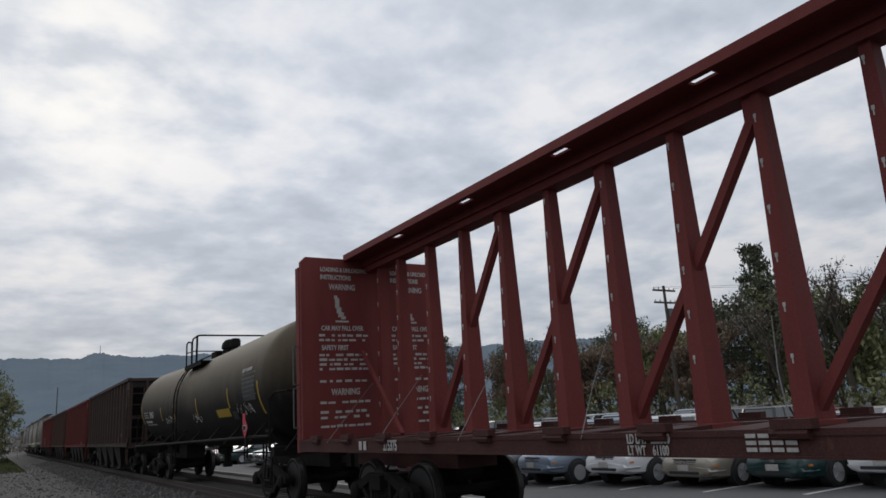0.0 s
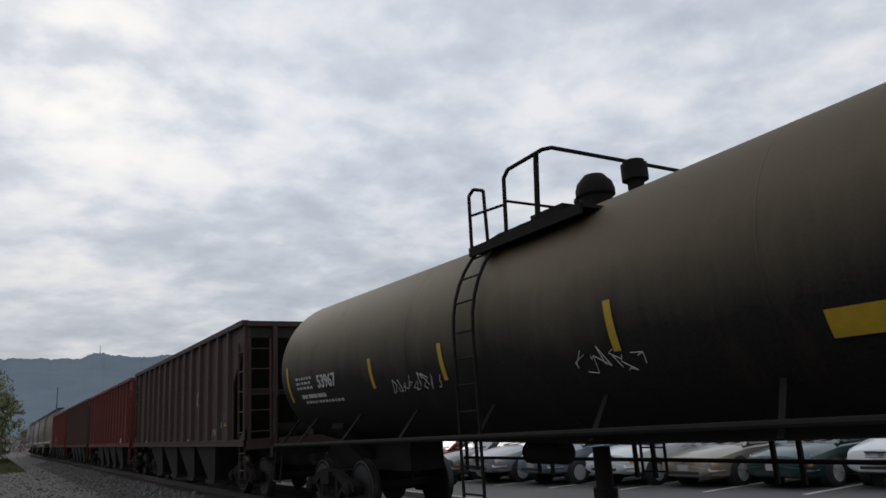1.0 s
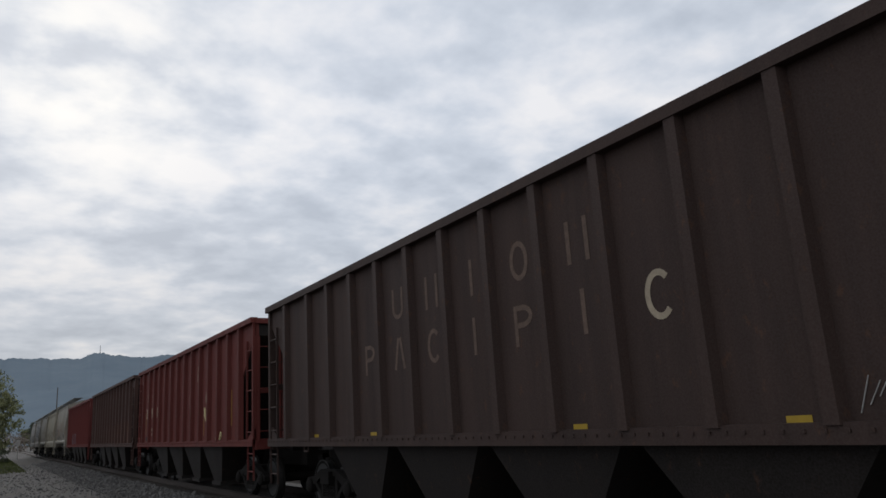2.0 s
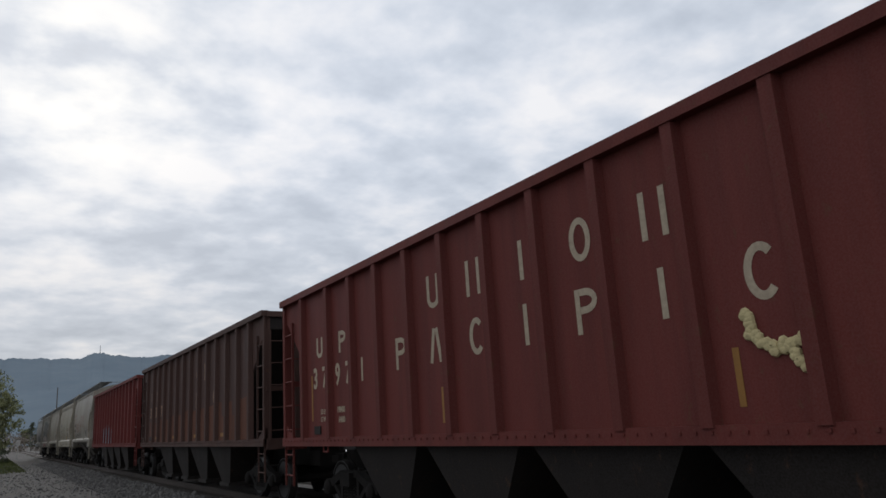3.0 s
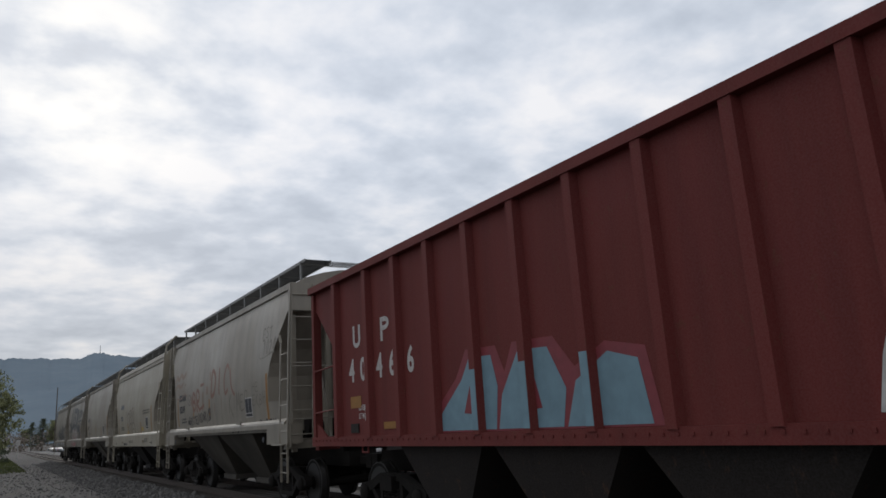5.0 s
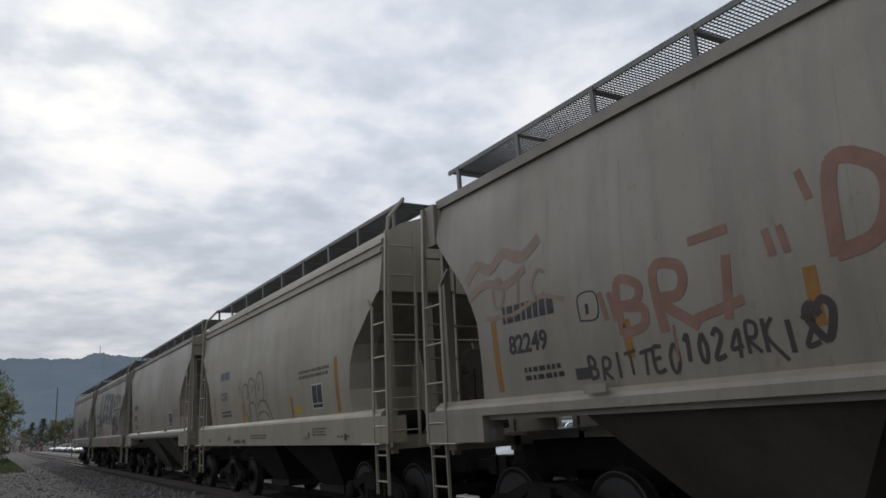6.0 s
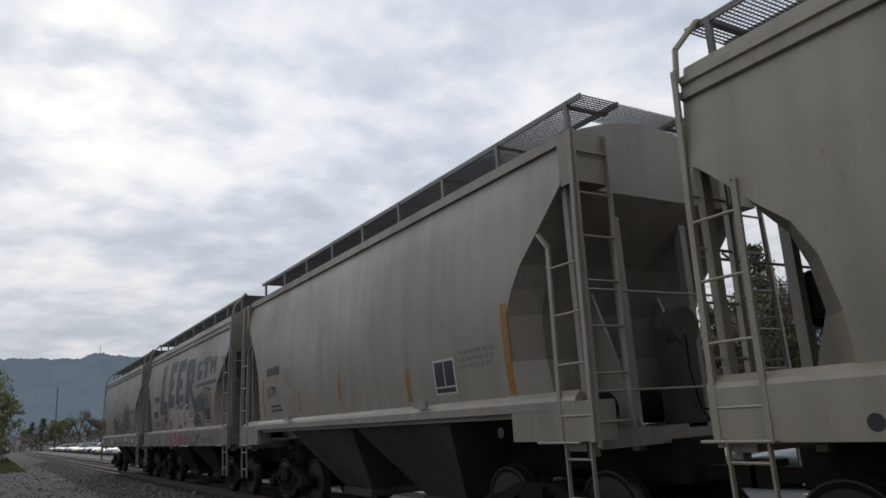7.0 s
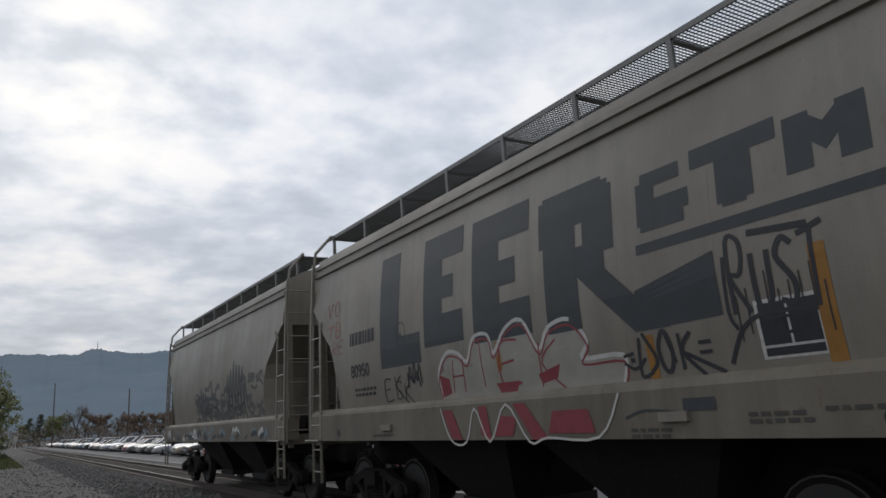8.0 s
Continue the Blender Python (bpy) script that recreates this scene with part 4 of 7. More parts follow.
def hopper_print(c, off, h, W, digits, whole, marks_mat=CREAM):
    """The painted name as plain shapes, one a panel, and the car's number near one end."""
    x = -W - 0.001
    mid = lambda k: h - 1.35 - RIB_PITCH * (k + 0.5) + (0.03 if k == 0 else 0.0)   # panel centres from the far end
    if whole:
        for z, first, kinds in ((2.99, 4, NAME_UP), (2.27, 3, NAME_LOW)):
            for i, kind in enumerate(kinds):
                part("painted_mark", plain_mark(kind, x, mid(first + i) - 0.15, z, 0.31, 0.45, 0.07), marks_mat, c, "worn plain shape of a painted company name", None, None, False)
    for i, d in enumerate(digits):
        letters("lettering", d, 0.50, marks_mat, c, side(x, mid(i // 2) + (0.30 if i % 2 == 0 else -0.12), 2.22), "", 0.012, 0.80)
    for k, kind in ((0, "cup"), (1, "flag")):
        part("painted_mark", plain_mark(kind, x, mid(k) - 0.02, 2.74, 0.28, 0.36, 0.07), marks_mat, c, "worn plain shape of a painted company mark", None, None, False)
    letters("lettering", "LD LMT", 0.12, marks_mat, c, side(x, mid(0) - 0.02, 1.76), "", 0.002, 0.72)
    letters("lettering", "LT WT", 0.12, marks_mat, c, side(x, mid(0) - 0.02, 1.63), "", 0.002, 0.72)
    part("journal_plate", Shape().box(x - 0.02, x, mid(0) - 0.02, mid(0) + 0.26, 1.42, 1.56), GRIME_SHADE_OPEN, c, "", None, None, False)


def build_hoppers():
    c, off, h, W = open_hopper("dark brown weathered open hopper car with worn lettering", 33.65, 48.90, BROWN)
    rnd = random.Random(12)
    faded = plain("rust_brown_faded_lettering", (0.13, 0.085, 0.062), 0.8, 0, 0.6, 14)
    for z, first, kinds in ((2.99, 4, NAME_UP), (2.27, 3, NAME_LOW)):
        for i, kind in enumerate(kinds):
            part("painted_mark", plain_mark(kind, -W - 0.001, h - 1.35 - RIB_PITCH * (first + i + 0.5) - 0.06, z, 0.33, 0.45, 0.06), CREAM if kind == "open_ring" and i == 6 else faded, c, "almost gone plain shape of a painted name", None, None, False)
    part("green_tag", Shape().box(-W - 0.006, -W - 0.002, -5.52, -5.36, 1.66, 1.80), GREEN_TAG, c, "", None, None, False)
    part("notice_plate", Shape().box(-W - 0.006, -W - 0.002, -5.90, -5.70, 1.70, 1.80), YELLOW, c, "", None, None, False)
    scr = Shape()
    for k in range(7):
        y = -4.55 - 0.07 * k
        scr.bar((-W - 0.004, y, 1.42 + 0.05 * (k % 3)), (-W - 0.004, y - 0.09, 1.66 - 0.04 * (k % 2)), 0.012, 0.004)
    part("graffiti", scr, PALE, c, "thin pale scrawl", None, None, False)
    for k in range(5):
        part("reflective_stripe", Shape().box(-W - 0.005, -W - 0.002, 5.0 - k * 2.3, 5.2 - k * 2.3, 1.36, 1.42), YELLOW, c, "", None, None, False)
    part("reflective_stripe", Shape().box(-W - 0.005, -W - 0.002, -6.12, -6.04, 1.3, 2.1), YELLOW, c, "", None, None, False)
    part("label_plate", Shape().box(-W - 0.006, -W - 0.002, -5.95, -5.55, 1.75, 2.05), BLACK, c, "", None, None, False)
    c, off, h, W = open_hopper("boxcar-red open hopper car with cream lettering", 49.98, 64.98, RED_HOPPER, False, 3.955)
    hopper_print(c, off, h, W, "37971", True, CREAM)
    part("reflective_stripe", Shape().box(-W - 0.005, -W - 0.002, h - 1.47, h - 1.41, 1.65, 2.45), ORANGE, c, "", None, None, False)
    rnd = random.Random(7)
    for pts in ([(-3.0, 2.22), (-3.05, 2.02), (-3.22, 1.90), (-3.55, 1.96)], [(-3.30, 1.92), (-3.43, 1.74)], [(-4.22, 1.42), (-4.5, 1.40), (-4.72, 1.52)]):
        s = Shape()                                  # lumps of dried foam
        for a, b in zip(pts, pts[1:]):
            for k in range(12):
                y = a[0] + (b[0] - a[0]) * k / 12 + rnd.uniform(-0.03, 0.03)
                z = a[1] + (b[1] - a[1]) * k / 12 + rnd.uniform(-0.03, 0.03)
                s.spin([(-0.03, 0.01), (-0.02, 0.035), (0.0, 0.045), (0.02, 0.03)], "x", 7, (-W - 0.01, y, z))
        part("foam_residue", s, FOAM, c, "lumpy cream-yellow dried foam")
    part("notice_plate", Shape().box(-W - 0.005, -W - 0.002, -4.58, -4.20, 1.68, 2.00), WHITE, c, "", None, None, False)
    part("notice_face", Shape().box(-W - 0.008, -W - 0.005, -4.36, -4.23, 1.80, 1.97).box(-W - 0.008, -W - 0.005, -4.55, -4.39, 1.80, 1.97).box(-W - 0.008, -W - 0.005, -4.55, -4.23, 1.71, 1.77), BLACK, c, "", None, None, False)
    part("green_tag", Shape().box(-W - 0.005, -W - 0.002, -5.28, -5.13, 1.82, 1.95), GREEN_TAG, c, "", None, None, False)
    part("reflective_stripe", Shape().box(-W - 0.005, -W - 0.002, -5.66, -5.58, 1.70, 2.55), ORANGE, c, "", None, None, False)
    for y in (-0.55, -2.9, 1.5):
        part("reflective_stripe", Shape().box(-W - 0.005, -W - 0.002, y, y + 0.06, 1.5, 1.95), ORANGE, c, "", None, None, False)
    letters("lettering", "198400", 0.14, CREAM, c, side(-W - 0.003, 4.95, 1.76), "", 0.002, 0.75)
    letters("lettering", "64600", 0.14, CREAM, c, side(-W - 0.003, 4.90, 1.60), "", 0.002, 0.75)
    c, off, h, W = open_hopper("rusty brown open hopper car with faded orange lettering", 66.20, 81.20, RUSTY)
    hopper_print(c, off, h, W, "39317", True, plain("rust_stained_lettering", (0.30, 0.18, 0.11), 0.7, 0, 0.7, 14))
    rnd = random.Random(20)
    for k in range(13):                              # touch-up paint, its edge different from panel to panel
        y = h - 1.35 - RIB_PITCH * (k + 0.5)
        top = 2.02 + 0.03 * min(k, 9) + rnd.uniform(-0.04, 0.05)
        slant = rnd.uniform(0.0, 0.07)
        edge = [(y + 0.415 - 0.83 * q / 6, top + slant * q / 6 + rnd.uniform(-0.012, 0.012)) for q in range(7)]
        part("repaint_patch", Shape().prism([(y - 0.415, 1.36), (y + 0.415, 1.36)] + edge, -W - 0.0025, -W - 0.001, "x"), PATCH, c, "orange-brown touch-up paint", None, None, False)
        if k in (1, 4, 7, 10):
            part("reflective_stripe", Shape().box(-W - 0.007, -W - 0.004, y - 0.2, y + 0.2, 1.46, 1.55), ORANGE, c, "", None, None, False)
    part("green_tag", Shape().box(-W - 0.007, -W - 0.003, 5.40, 5.56, 1.62, 1.76), GREEN_TAG, c, "", None, None, False)
    for y in (-4.4, -5.35):
        part("notice_plate", Shape().box(-W - 0.009, -W - 0.004, y, y + 0.45, 1.95, 2.4), RUSTY, c, "", None, None, False)
    c, off, h, W = open_hopper("bright red open hopper car with pale blue graffiti", 82.40, 97.40, RED_BRIGHT, True, 3.94)
    hopper_print(c, off, h, W, "40466", False, WHITE)
    shift = lambda shapes: [[(y * 1.25 - 1.75, z - 0.02) for y, z in q] for q in shapes]
    blobs = shift([[(4.10, 1.40), (4.02, 1.70), (3.62, 2.05), (3.42, 2.38), (2.92, 2.36), (2.80, 2.05), (2.66, 2.36), (2.10, 2.34), (1.86, 2.00), (1.50, 2.20), (1.10, 2.10), (1.00, 1.40)]])
    fill = shift([[(3.98, 1.42), (3.92, 1.64), (3.52, 2.02), (3.36, 2.28), (3.00, 2.26), (2.92, 1.90), (2.98, 1.42)],
                  [(2.94, 1.42), (2.86, 1.80), (2.58, 2.26), (2.18, 2.24), (1.98, 1.80), (2.05, 1.42)], [(2.0, 1.42), (1.86, 1.86), (1.48, 2.10), (1.18, 2.00), (1.10, 1.42)]])
    slash = shift([[(3.50, 1.62), (3.30, 1.60), (3.36, 1.98)], [(2.56, 1.60), (2.30, 1.62), (2.40, 2.05)]])
    for k, y in enumerate((-2.5, -3.25, -5.35)):       # pale hand-painted marks by the near end
        part("graffiti", Shape().prism([(y + 0.2, 1.42), (y - 0.05, 1.40), (y - 0.12, 1.80), (y + 0.02, 2.05 - 0.1 * k), (y + 0.12, 1.78)], -W - 0.003, -W - 0.001, "x"), PALE, c, "pale hand-sprayed mark", None, None, False)
    step = lambda n: (-W - 0.003 - 0.003 * n, -W - 0.001 - 0.003 * n)
    for n, (shapes, mat, words) in enumerate(((blobs, RED_SPRAY, "red outline of blue graffiti"), (fill, BLUE, "pale blue spray-painted letters"), (slash, RED_SPRAY, "red slashes on blue graffiti"))):
        for q in shapes:
            part("graffiti", Shape().prism(q, *step(n), "x"), mat, c, words, None, None, False)
    for k in range(RIBS):                            # the sprayed colour runs over the ribs too
        y = h - 1.35 - RIB_PITCH * k
        if -0.4 < y < 3.2:
            part("graffiti", Shape().box(-W - 0.099, -W - 0.0955, y - 0.055, y + 0.055, 1.40, 2.1), BLUE, c, "pale blue paint on the rib", None, None, False)
    part("reflective_stripe", Shape().box(-W - 0.013, -W - 0.011, 4.42, 4.80, 1.46, 1.56), ORANGE, c, "", None, None, False)
    part("reflective_stripe", Shape().box(-W - 0.005, -W - 0.002, 5.58, 5.97, 1.80, 1.98), ORANGE, c, "", None, None, False)
    letters("lettering", "197600", 0.12, WHITE, c, side(-W - 0.003, 5.48, 1.74), "", 0.002, 0.62)
    letters("lettering", "65400", 0.12, WHITE, c, side(-W - 0.003, 5.46, 1.60), "", 0.002, 0.62)


# ---- covered hoppers ----
def covered_hopper(label, y0, mat, ribbed):
    """A two-bay covered hopper whose far eave ends lie 12 m apart; ribbed ones have a stepped eave and a deep sill."""
    off = y0 + 5.55
    h = 5.55
    c = car_base("covered_hopper_car", label, off, "covered hopper cars")
    W = 1.60
    # (height, half width, inset of the end)
    levels = [(1.50, 1.50, 0.93), (1.82, 1.52, 0.96), (2.12, 1.555, 1.01), (2.62, 1.575, 1.00), (2.90, 1.565, 0.87), (3.15, 1.55, 0.70), (3.50, 1.515, 0.35),
              (3.70, 1.49, 0.16), (3.88, 1.465, 0.0), (4.06, 1.44, 0.0), (4.42, 1.36, 0.0)]
    if ribbed:
        levels = [(1.50, 1.50, 1.10), (1.81, 1.52, 1.12), (2.10, 1.555, 1.12), (2.51, 1.575, 1.03), (2.79, 1.57, 0.87), (3.01, 1.56, 0.60), (3.24, 1.54, 0.36),
                  (3.47, 1.52, 0.10), (3.52, 1.515, 0.0), (4.06, 1.44, 0.0), (4.42, 1.36, 0.0)]
    if ribbed:
        levels = levels[:-1] + [(4.12, 1.43, 0.0), (4.13, 1.47, 0.0), (4.20, 1.47, 0.0), (4.21, 1.42, 0.0), (4.27, 1.42, 0.0), (4.28, 1.45, 0.0), (4.35, 1.44, 0.0), (4.36, 1.38, 0.0), (4.46, 1.36, 0.0)]
    rings = [[(-w, -h + i, z), (w, -h + i, z), (w, h - i, z), (-w, h - i, z)] for z, w, i in levels]
    zt, we = levels[-1][0], levels[-1][1]
    for k, f in ((0.16, 0.80), (0.29, 0.50), (0.36, 0.22), (0.38, 0.03)):
        rings.append([(-we * f, -h, zt + k), (we * f, -h, zt + k), (we * f, h, zt + k), (-we * f, h, zt + k)])
    shell, slopes, plates = Shape(), [Shape(), Shape()], [Shape(), Shape()]
    n = len(rings)
    for r in rings:
        shell.v += r
    for k in range(n - 1):
        for i in range(4):
            if i in (0, 2) and k < 8:                 # the ends slope inwards below the eave
                j = (i + 1) % 4
                row = []
                for (z, w, ins), r in ((levels[k], rings[k]), (levels[k + 1], rings[k + 1])):
                    sg = -1 if i == 0 else 1
                    out = sg * (h - ins * 0.74)      # the sheet swells past the side edges
                    row.append([(-w, sg * (h - ins), z), (-w * 0.80, out, z), (w * 0.80, out, z), (w, sg * (h - ins), z)])
                target = plates if levels[k + 1][0] < 2.3 else slopes
                for s in range(3):
                    target[i // 2].add([row[0][s], row[0][s + 1], row[1][s + 1], row[1][s]], [(0, 1, 2, 3)])
                continue
            shell.f.append((k * 4 + i, k * 4 + (i + 1) % 4, k * 4 + 4 + (i + 1) % 4, k * 4 + 4 + i))
    shell.f += [(3, 2, 1, 0), tuple((n - 1) * 4 + i for i in range(4))]
    body = part("body", shell, mat, c)
    for sl in slopes:
        part("slope_sheet", sl, GRIME_END, c, "sooty end slope sheet")
    for pl in plates:
        part("end_plate", pl, mat, c)
    seams = Shape()                                  # upright sheet seams
    for k in range(1, 8):
        y = -h + 1.3 + k * (2 * h - 2.6) / 8
        for (za, wa, _), (zb, wb, _) in zip(levels[:9], levels[1:9]):
            for sx in (-1, 1):
                seams.bar((sx * (wa - 0.004), y, za), (sx * (wb - 0.004), y, zb), 0.010, 0.010)
    part("seam", seams, mat, body)
    if not ribbed:
        for sx in (-1, 1):
            part("eave_angle", Shape().box(*sorted((sx * 1.33, sx * 1.42)), -h - 0.02, h + 0.02, 4.34, 4.46), mat, body, "", None, None, False)
    bot = 1.24 if ribbed else 1.56
    for sx in (-1, 1):
        s = Shape()
        s.prism([(sx * 1.50, 1.75), (sx * 1.585, 1.69), (sx * 1.60, 1.65), (sx * 1.60, bot), (sx * 1.50, bot), (sx * 1.50, bot + 0.03), (sx * 1.57, bot + 0.03), (sx * 1.57, 1.60), (sx * 1.50, 1.64)], -h - 0.05, h + 0.05, "y")
        for sy in (-1, 1):
            a, b = sorted((sy * (h - 1.0), sy * (h + (0.02 if ribbed and sy > 0 else 0.28))))
            s.box(*sorted((sx * 1.30, sx * 1.596)), a, b, 1.26, 1.64)
        sill = part("side_sill", s, mat if mat in (GREY_A, GREY_B) else GREY_SILL, c, "grimy grey side sill", None, None, False)
        for sy in (-1, 1):                           # jacking eye
            part("jacking_pad", Shape().spin([(sx * 1.597, 0.06), (sx * 1.603, 0.06), (sx * 1.603, 0.045)], "x", 14, (0, sy * (h - 1.22), 1.36)), BLACK, sill)
            part("sill_bracket", Shape().box(*sorted((sx * 1.60, sx * 1.64)), sy * 2.6 - 0.15, sy * 2.6 + 0.15, bot + 0.14, bot + 0.22), mat, sill, "", None, None, False)
    for sy in (-1, 1):
        post = Shape()
        for sx in (-1, 1):
            post.box(sx * 1.36 - 0.05, sx * 1.36 + 0.05, *sorted((sy * (h - 0.05), sy * (h + 0.02))), 1.1, 4.35)
            post.box(sx * 0.55 - 0.05, sx * 0.55 + 0.05, *sorted((sy * (h - 0.25), sy * (h - 0.15))), 1.1, 3.85)
        post.box(-1.5, 1.5, *sorted((sy * (h - 0.25), sy * (h + 0.03))), 1.16, 1.34)
        post.box(-0.9, 0.9, *sorted((sy * (h - 0.9), sy * (h - 0.05))), 1.30, 1.34)
        for sx in (-1, 1):
            post.prism([(sy * (h - 0.1), 1.34), (sy * (h - 1.05), 1.34), (sy * (h - 0.85), 3.1), (sy * (h - 0.75), 3.1)], sx * 0.55 - 0.02, sx * 0.55 + 0.02, "x")
        part("end_frame", post, mat, c, "", None, None, False)
        out = 0.0 if ribbed and sy > 0 else 0.26        # how far the ladders stand past the shell
        for sx in (-1, 1):
            z1 = 4.40
            foot, head = (sx * 1.60, sy * (h + out), 1.25), (sx * 1.555, sy * (h + out), 3.25)
            lad = ladder("side_ladder", c, foot, head, (0, -sy * 0.45, 0), 4, mat, 0.014, 0.026)
            bend = Shape().bar((sx * 1.555, sy * (h + out - 0.45), 3.24), (sx * 1.53, sy * (h + out - (0.62 if out else 0.42)), 3.42 if out else 3.30), 0.05, 0.026)
            bend.bar((sx * 1.555, sy * (h + out), 3.24), (sx * 1.50, sy * (h + out), 4.40), 0.052, 0.026)
            part("ladder_stile", bend, mat, lad)
            ladder("step", c, (sx * 1.58, sy * (h + out - 0.06), 0.55), (sx * 1.58, sy * (h + out - 0.06), 1.27), (0, -sy * 0.36, 0), 2, mat, 0.014, 0.02)
            ladder("end_ladder", c, (sx * 1.55, sy * (h + out + 0.02), 1.20), (sx * 1.48, sy * (h + out + 0.02), z1), (-sx * 0.46, 0, 0), 7, mat, 0.014, 0.026)
            g = Shape().pipe([(sx * 1.56, sy * (h + 0.09), 1.25), (sx * 1.66, sy * (h + 0.12), 1.25), (sx * 1.66, sy * (h - 0.5), 1.25), (sx * 1.56, sy * (h - 0.5), 1.25)], 0.014, 6)
            part("grab_iron", g, mat, c)
            if not ribbed:
                part("end_panel", Shape().box(*sorted((sx * 1.47, sx * 1.0)), *sorted((sy * (h + 0.02), sy * (h + 0.25))), 3.85, 4.42), mat, c, "", None, None, False)
            else:
                gr = Shape().pipe([(sx * 1.48, sy * (h + out), 4.3), (sx * 1.44, sy * (h + out), 4.62), (sx * 1.14, sy * (h + out - 0.04), 4.96), (sx * 1.0, sy * (h - 0.1), 4.96)], 0.028, 8)
                part("corner_rail", gr, mat, c)
        tread = Shape().pipe([(-1.4, sy * (h + 0.10), 1.72), (1.4, sy * (h + 0.10), 1.72)], 0.014, 6).pipe([(-1.4, sy * (h + 0.10), 2.75), (1.4, sy * (h + 0.10), 2.75)], 0.014, 6)
        part("grab_iron", tread, mat, c)
    brake = Shape().spin([(h + 0.10, 0.24), (h + 0.10, 0.28), (h + 0.13, 0.28), (h + 0.13, 0.24)], "y", 18, (0.25, 0, 2.45))
    brake.box(0.0, 0.5, h + 0.10, h + 0.12, 2.43, 2.47).box(0.23, 0.27, h + 0.10, h + 0.12, 2.2, 2.7).box(0.1, 0.4, h - 0.15, h + 0.10, 2.25, 2.65)
    part("brake_wheel", brake, STEEL, c)
    nearbox = Shape().spin([(-h - 0.04, 0.02), (-h - 0.04, 0.22), (-h + 0.1, 0.24), (-h + 0.1, 0.02)], "y", 18, (0.15, 0, 2.4)).box(0.0, 0.3, -h - 0.03, -h + 0.3, 1.3, 2.4)
    part("brake_gear", nearbox, BLOTCHY_GREY, c)
    nearbox = Shape()
    nearbox.pipe([(0.1, -h - 0.06, 2.3), (0.05, -h - 0.1, 1.9), (0.2, -h - 0.06, 1.5), (0.9, -h - 0.06, 1.35)], 0.012, 6)
    part("brake_chain", nearbox, STEEL, c)
    part("air_reservoir", Shape().rod((-0.9, -h + 0.6, 1.55), (0.2, -h + 0.6, 1.55), 0.19, 12), STEEL, c)
    # roof walkway of open grating
    def grating(x0, x1, ya, yb, step=0.045):
        s = Shape()
        b = 0.006
        y = ya
        while y < yb - 1e-6:
            s.add([(x0, y - b, 0), (x1, y - b, 0), (x1, y + b, 0), (x0, y + b, 0)], [(0, 1, 2, 3)])
            s.add([(x0, y, -0.010), (x1, y, -0.010), (x1, y, 0.010), (x0, y, 0.010)], [(0, 1, 2, 3)])
            y += step
        m = max(3, int((x1 - x0) / 0.05))
        for k in range(m + 1):
            x = x0 + (x1 - x0) * k / m
            s.add([(x - b, ya, 0.002), (x + b, ya, 0.002), (x + b, yb, 0.002), (x - b, yb, 0.002)], [(0, 1, 2, 3)])
        return s
    zw = 4.94
    for sx in (-1, 1):
        x0, x1 = sorted((sx * 0.55, sx * 1.12))
        w = part("running_board", lambda: grating(0.55, 1.12, -h - 0.1, h + 0.1), GALV, c, "open galvanised grating walkway", "grating", Matrix.Translation((0, 0, zw)) @ (pose(0, 0, 0) if sx > 0 else pose(0, 0, 0, 0, 0, 180)), False)
        e = Shape().box(sx * 1.12 - 0.012, sx * 1.12 + 0.012, -h - 0.1, h + 0.1, zw - 0.04, zw + 0.02).box(sx * 0.55 - 0.012, sx * 0.55 + 0.012, -h - 0.1, h + 0.1, zw - 0.04, zw + 0.02)
        part("edge_strip", e, GALV, c, "", None, None, False)
        for k in range(9):
            y = -h + 0.15 + k * (2 * h - 0.3) / 8
            br = Shape().box(sx * 1.12 - 0.02, sx * 1.12 + 0.02, y - 0.03, y + 0.03, 4.42, zw).box(*sorted((sx * 0.5, sx * 1.12)), y - 0.03, y + 0.03, zw - 0.05, zw - 0.02)
            part("bracket", br, GALV, c, "", None, None, False)
    for sy in (-1, 1):
        part("end_walkway", lambda: grating(-0.25, 0.25, -0.55, 0.55), GALV, c, "", "endgrate", Matrix.Translation((0, sy * (h - 0.15), zw - 0.01)) @ pose(0, 0, 0, 0, 0, 90), False)
    hat = Shape().box(-0.34, 0.34, -h + 0.7, h - 0.7, zt + 0.15, zt + 0.36)
    part("roof_hatch", hat, mat, c, "", None, None, False)
    for k in (-1, 1):                                # discharge hoppers
        b = Shape()
        y = k * 1.52
        b.loft([[(-1.46, y - 1.48, 1.54), (1.46, y - 1.48, 1.54), (1.46, y + 1.48, 1.54), (-1.46, y + 1.48, 1.54)],
                [(-0.65, y - 0.55, 0.42), (0.65, y - 0.55, 0.42), (0.65, y + 0.55, 0.42), (-0.65, y + 0.55, 0.42)]])
        b.box(-0.7, 0.7, y - 0.6, y + 0.6, 0.30, 0.43)
        part("discharge_bay", b, GRIME_SHADE if ribbed else BLOTCHY_GREY, c, "", None, None, False)
    part("center_sill", Shape().box(-0.3, 0.3, -h - 0.2, h + 0.2, 0.75, 1.2), STEEL, c, "", None, None, False)
    for sy in (-1, 1):
        truck(c, sy * (h - 1.35))
        coupler(c, sy * (h + 0.2), sy)
    return c, off, h, levels


DY = 0.45                                            # where the markings sit along the shell


def on_side(levels, z):
    for (za, wa, _), (zb, wb, _) in zip(levels, levels[1:]):
        if za <= z <= zb:
            return wa + (wb - wa) * (z - za) / (zb - za)
    return levels[-1][1]


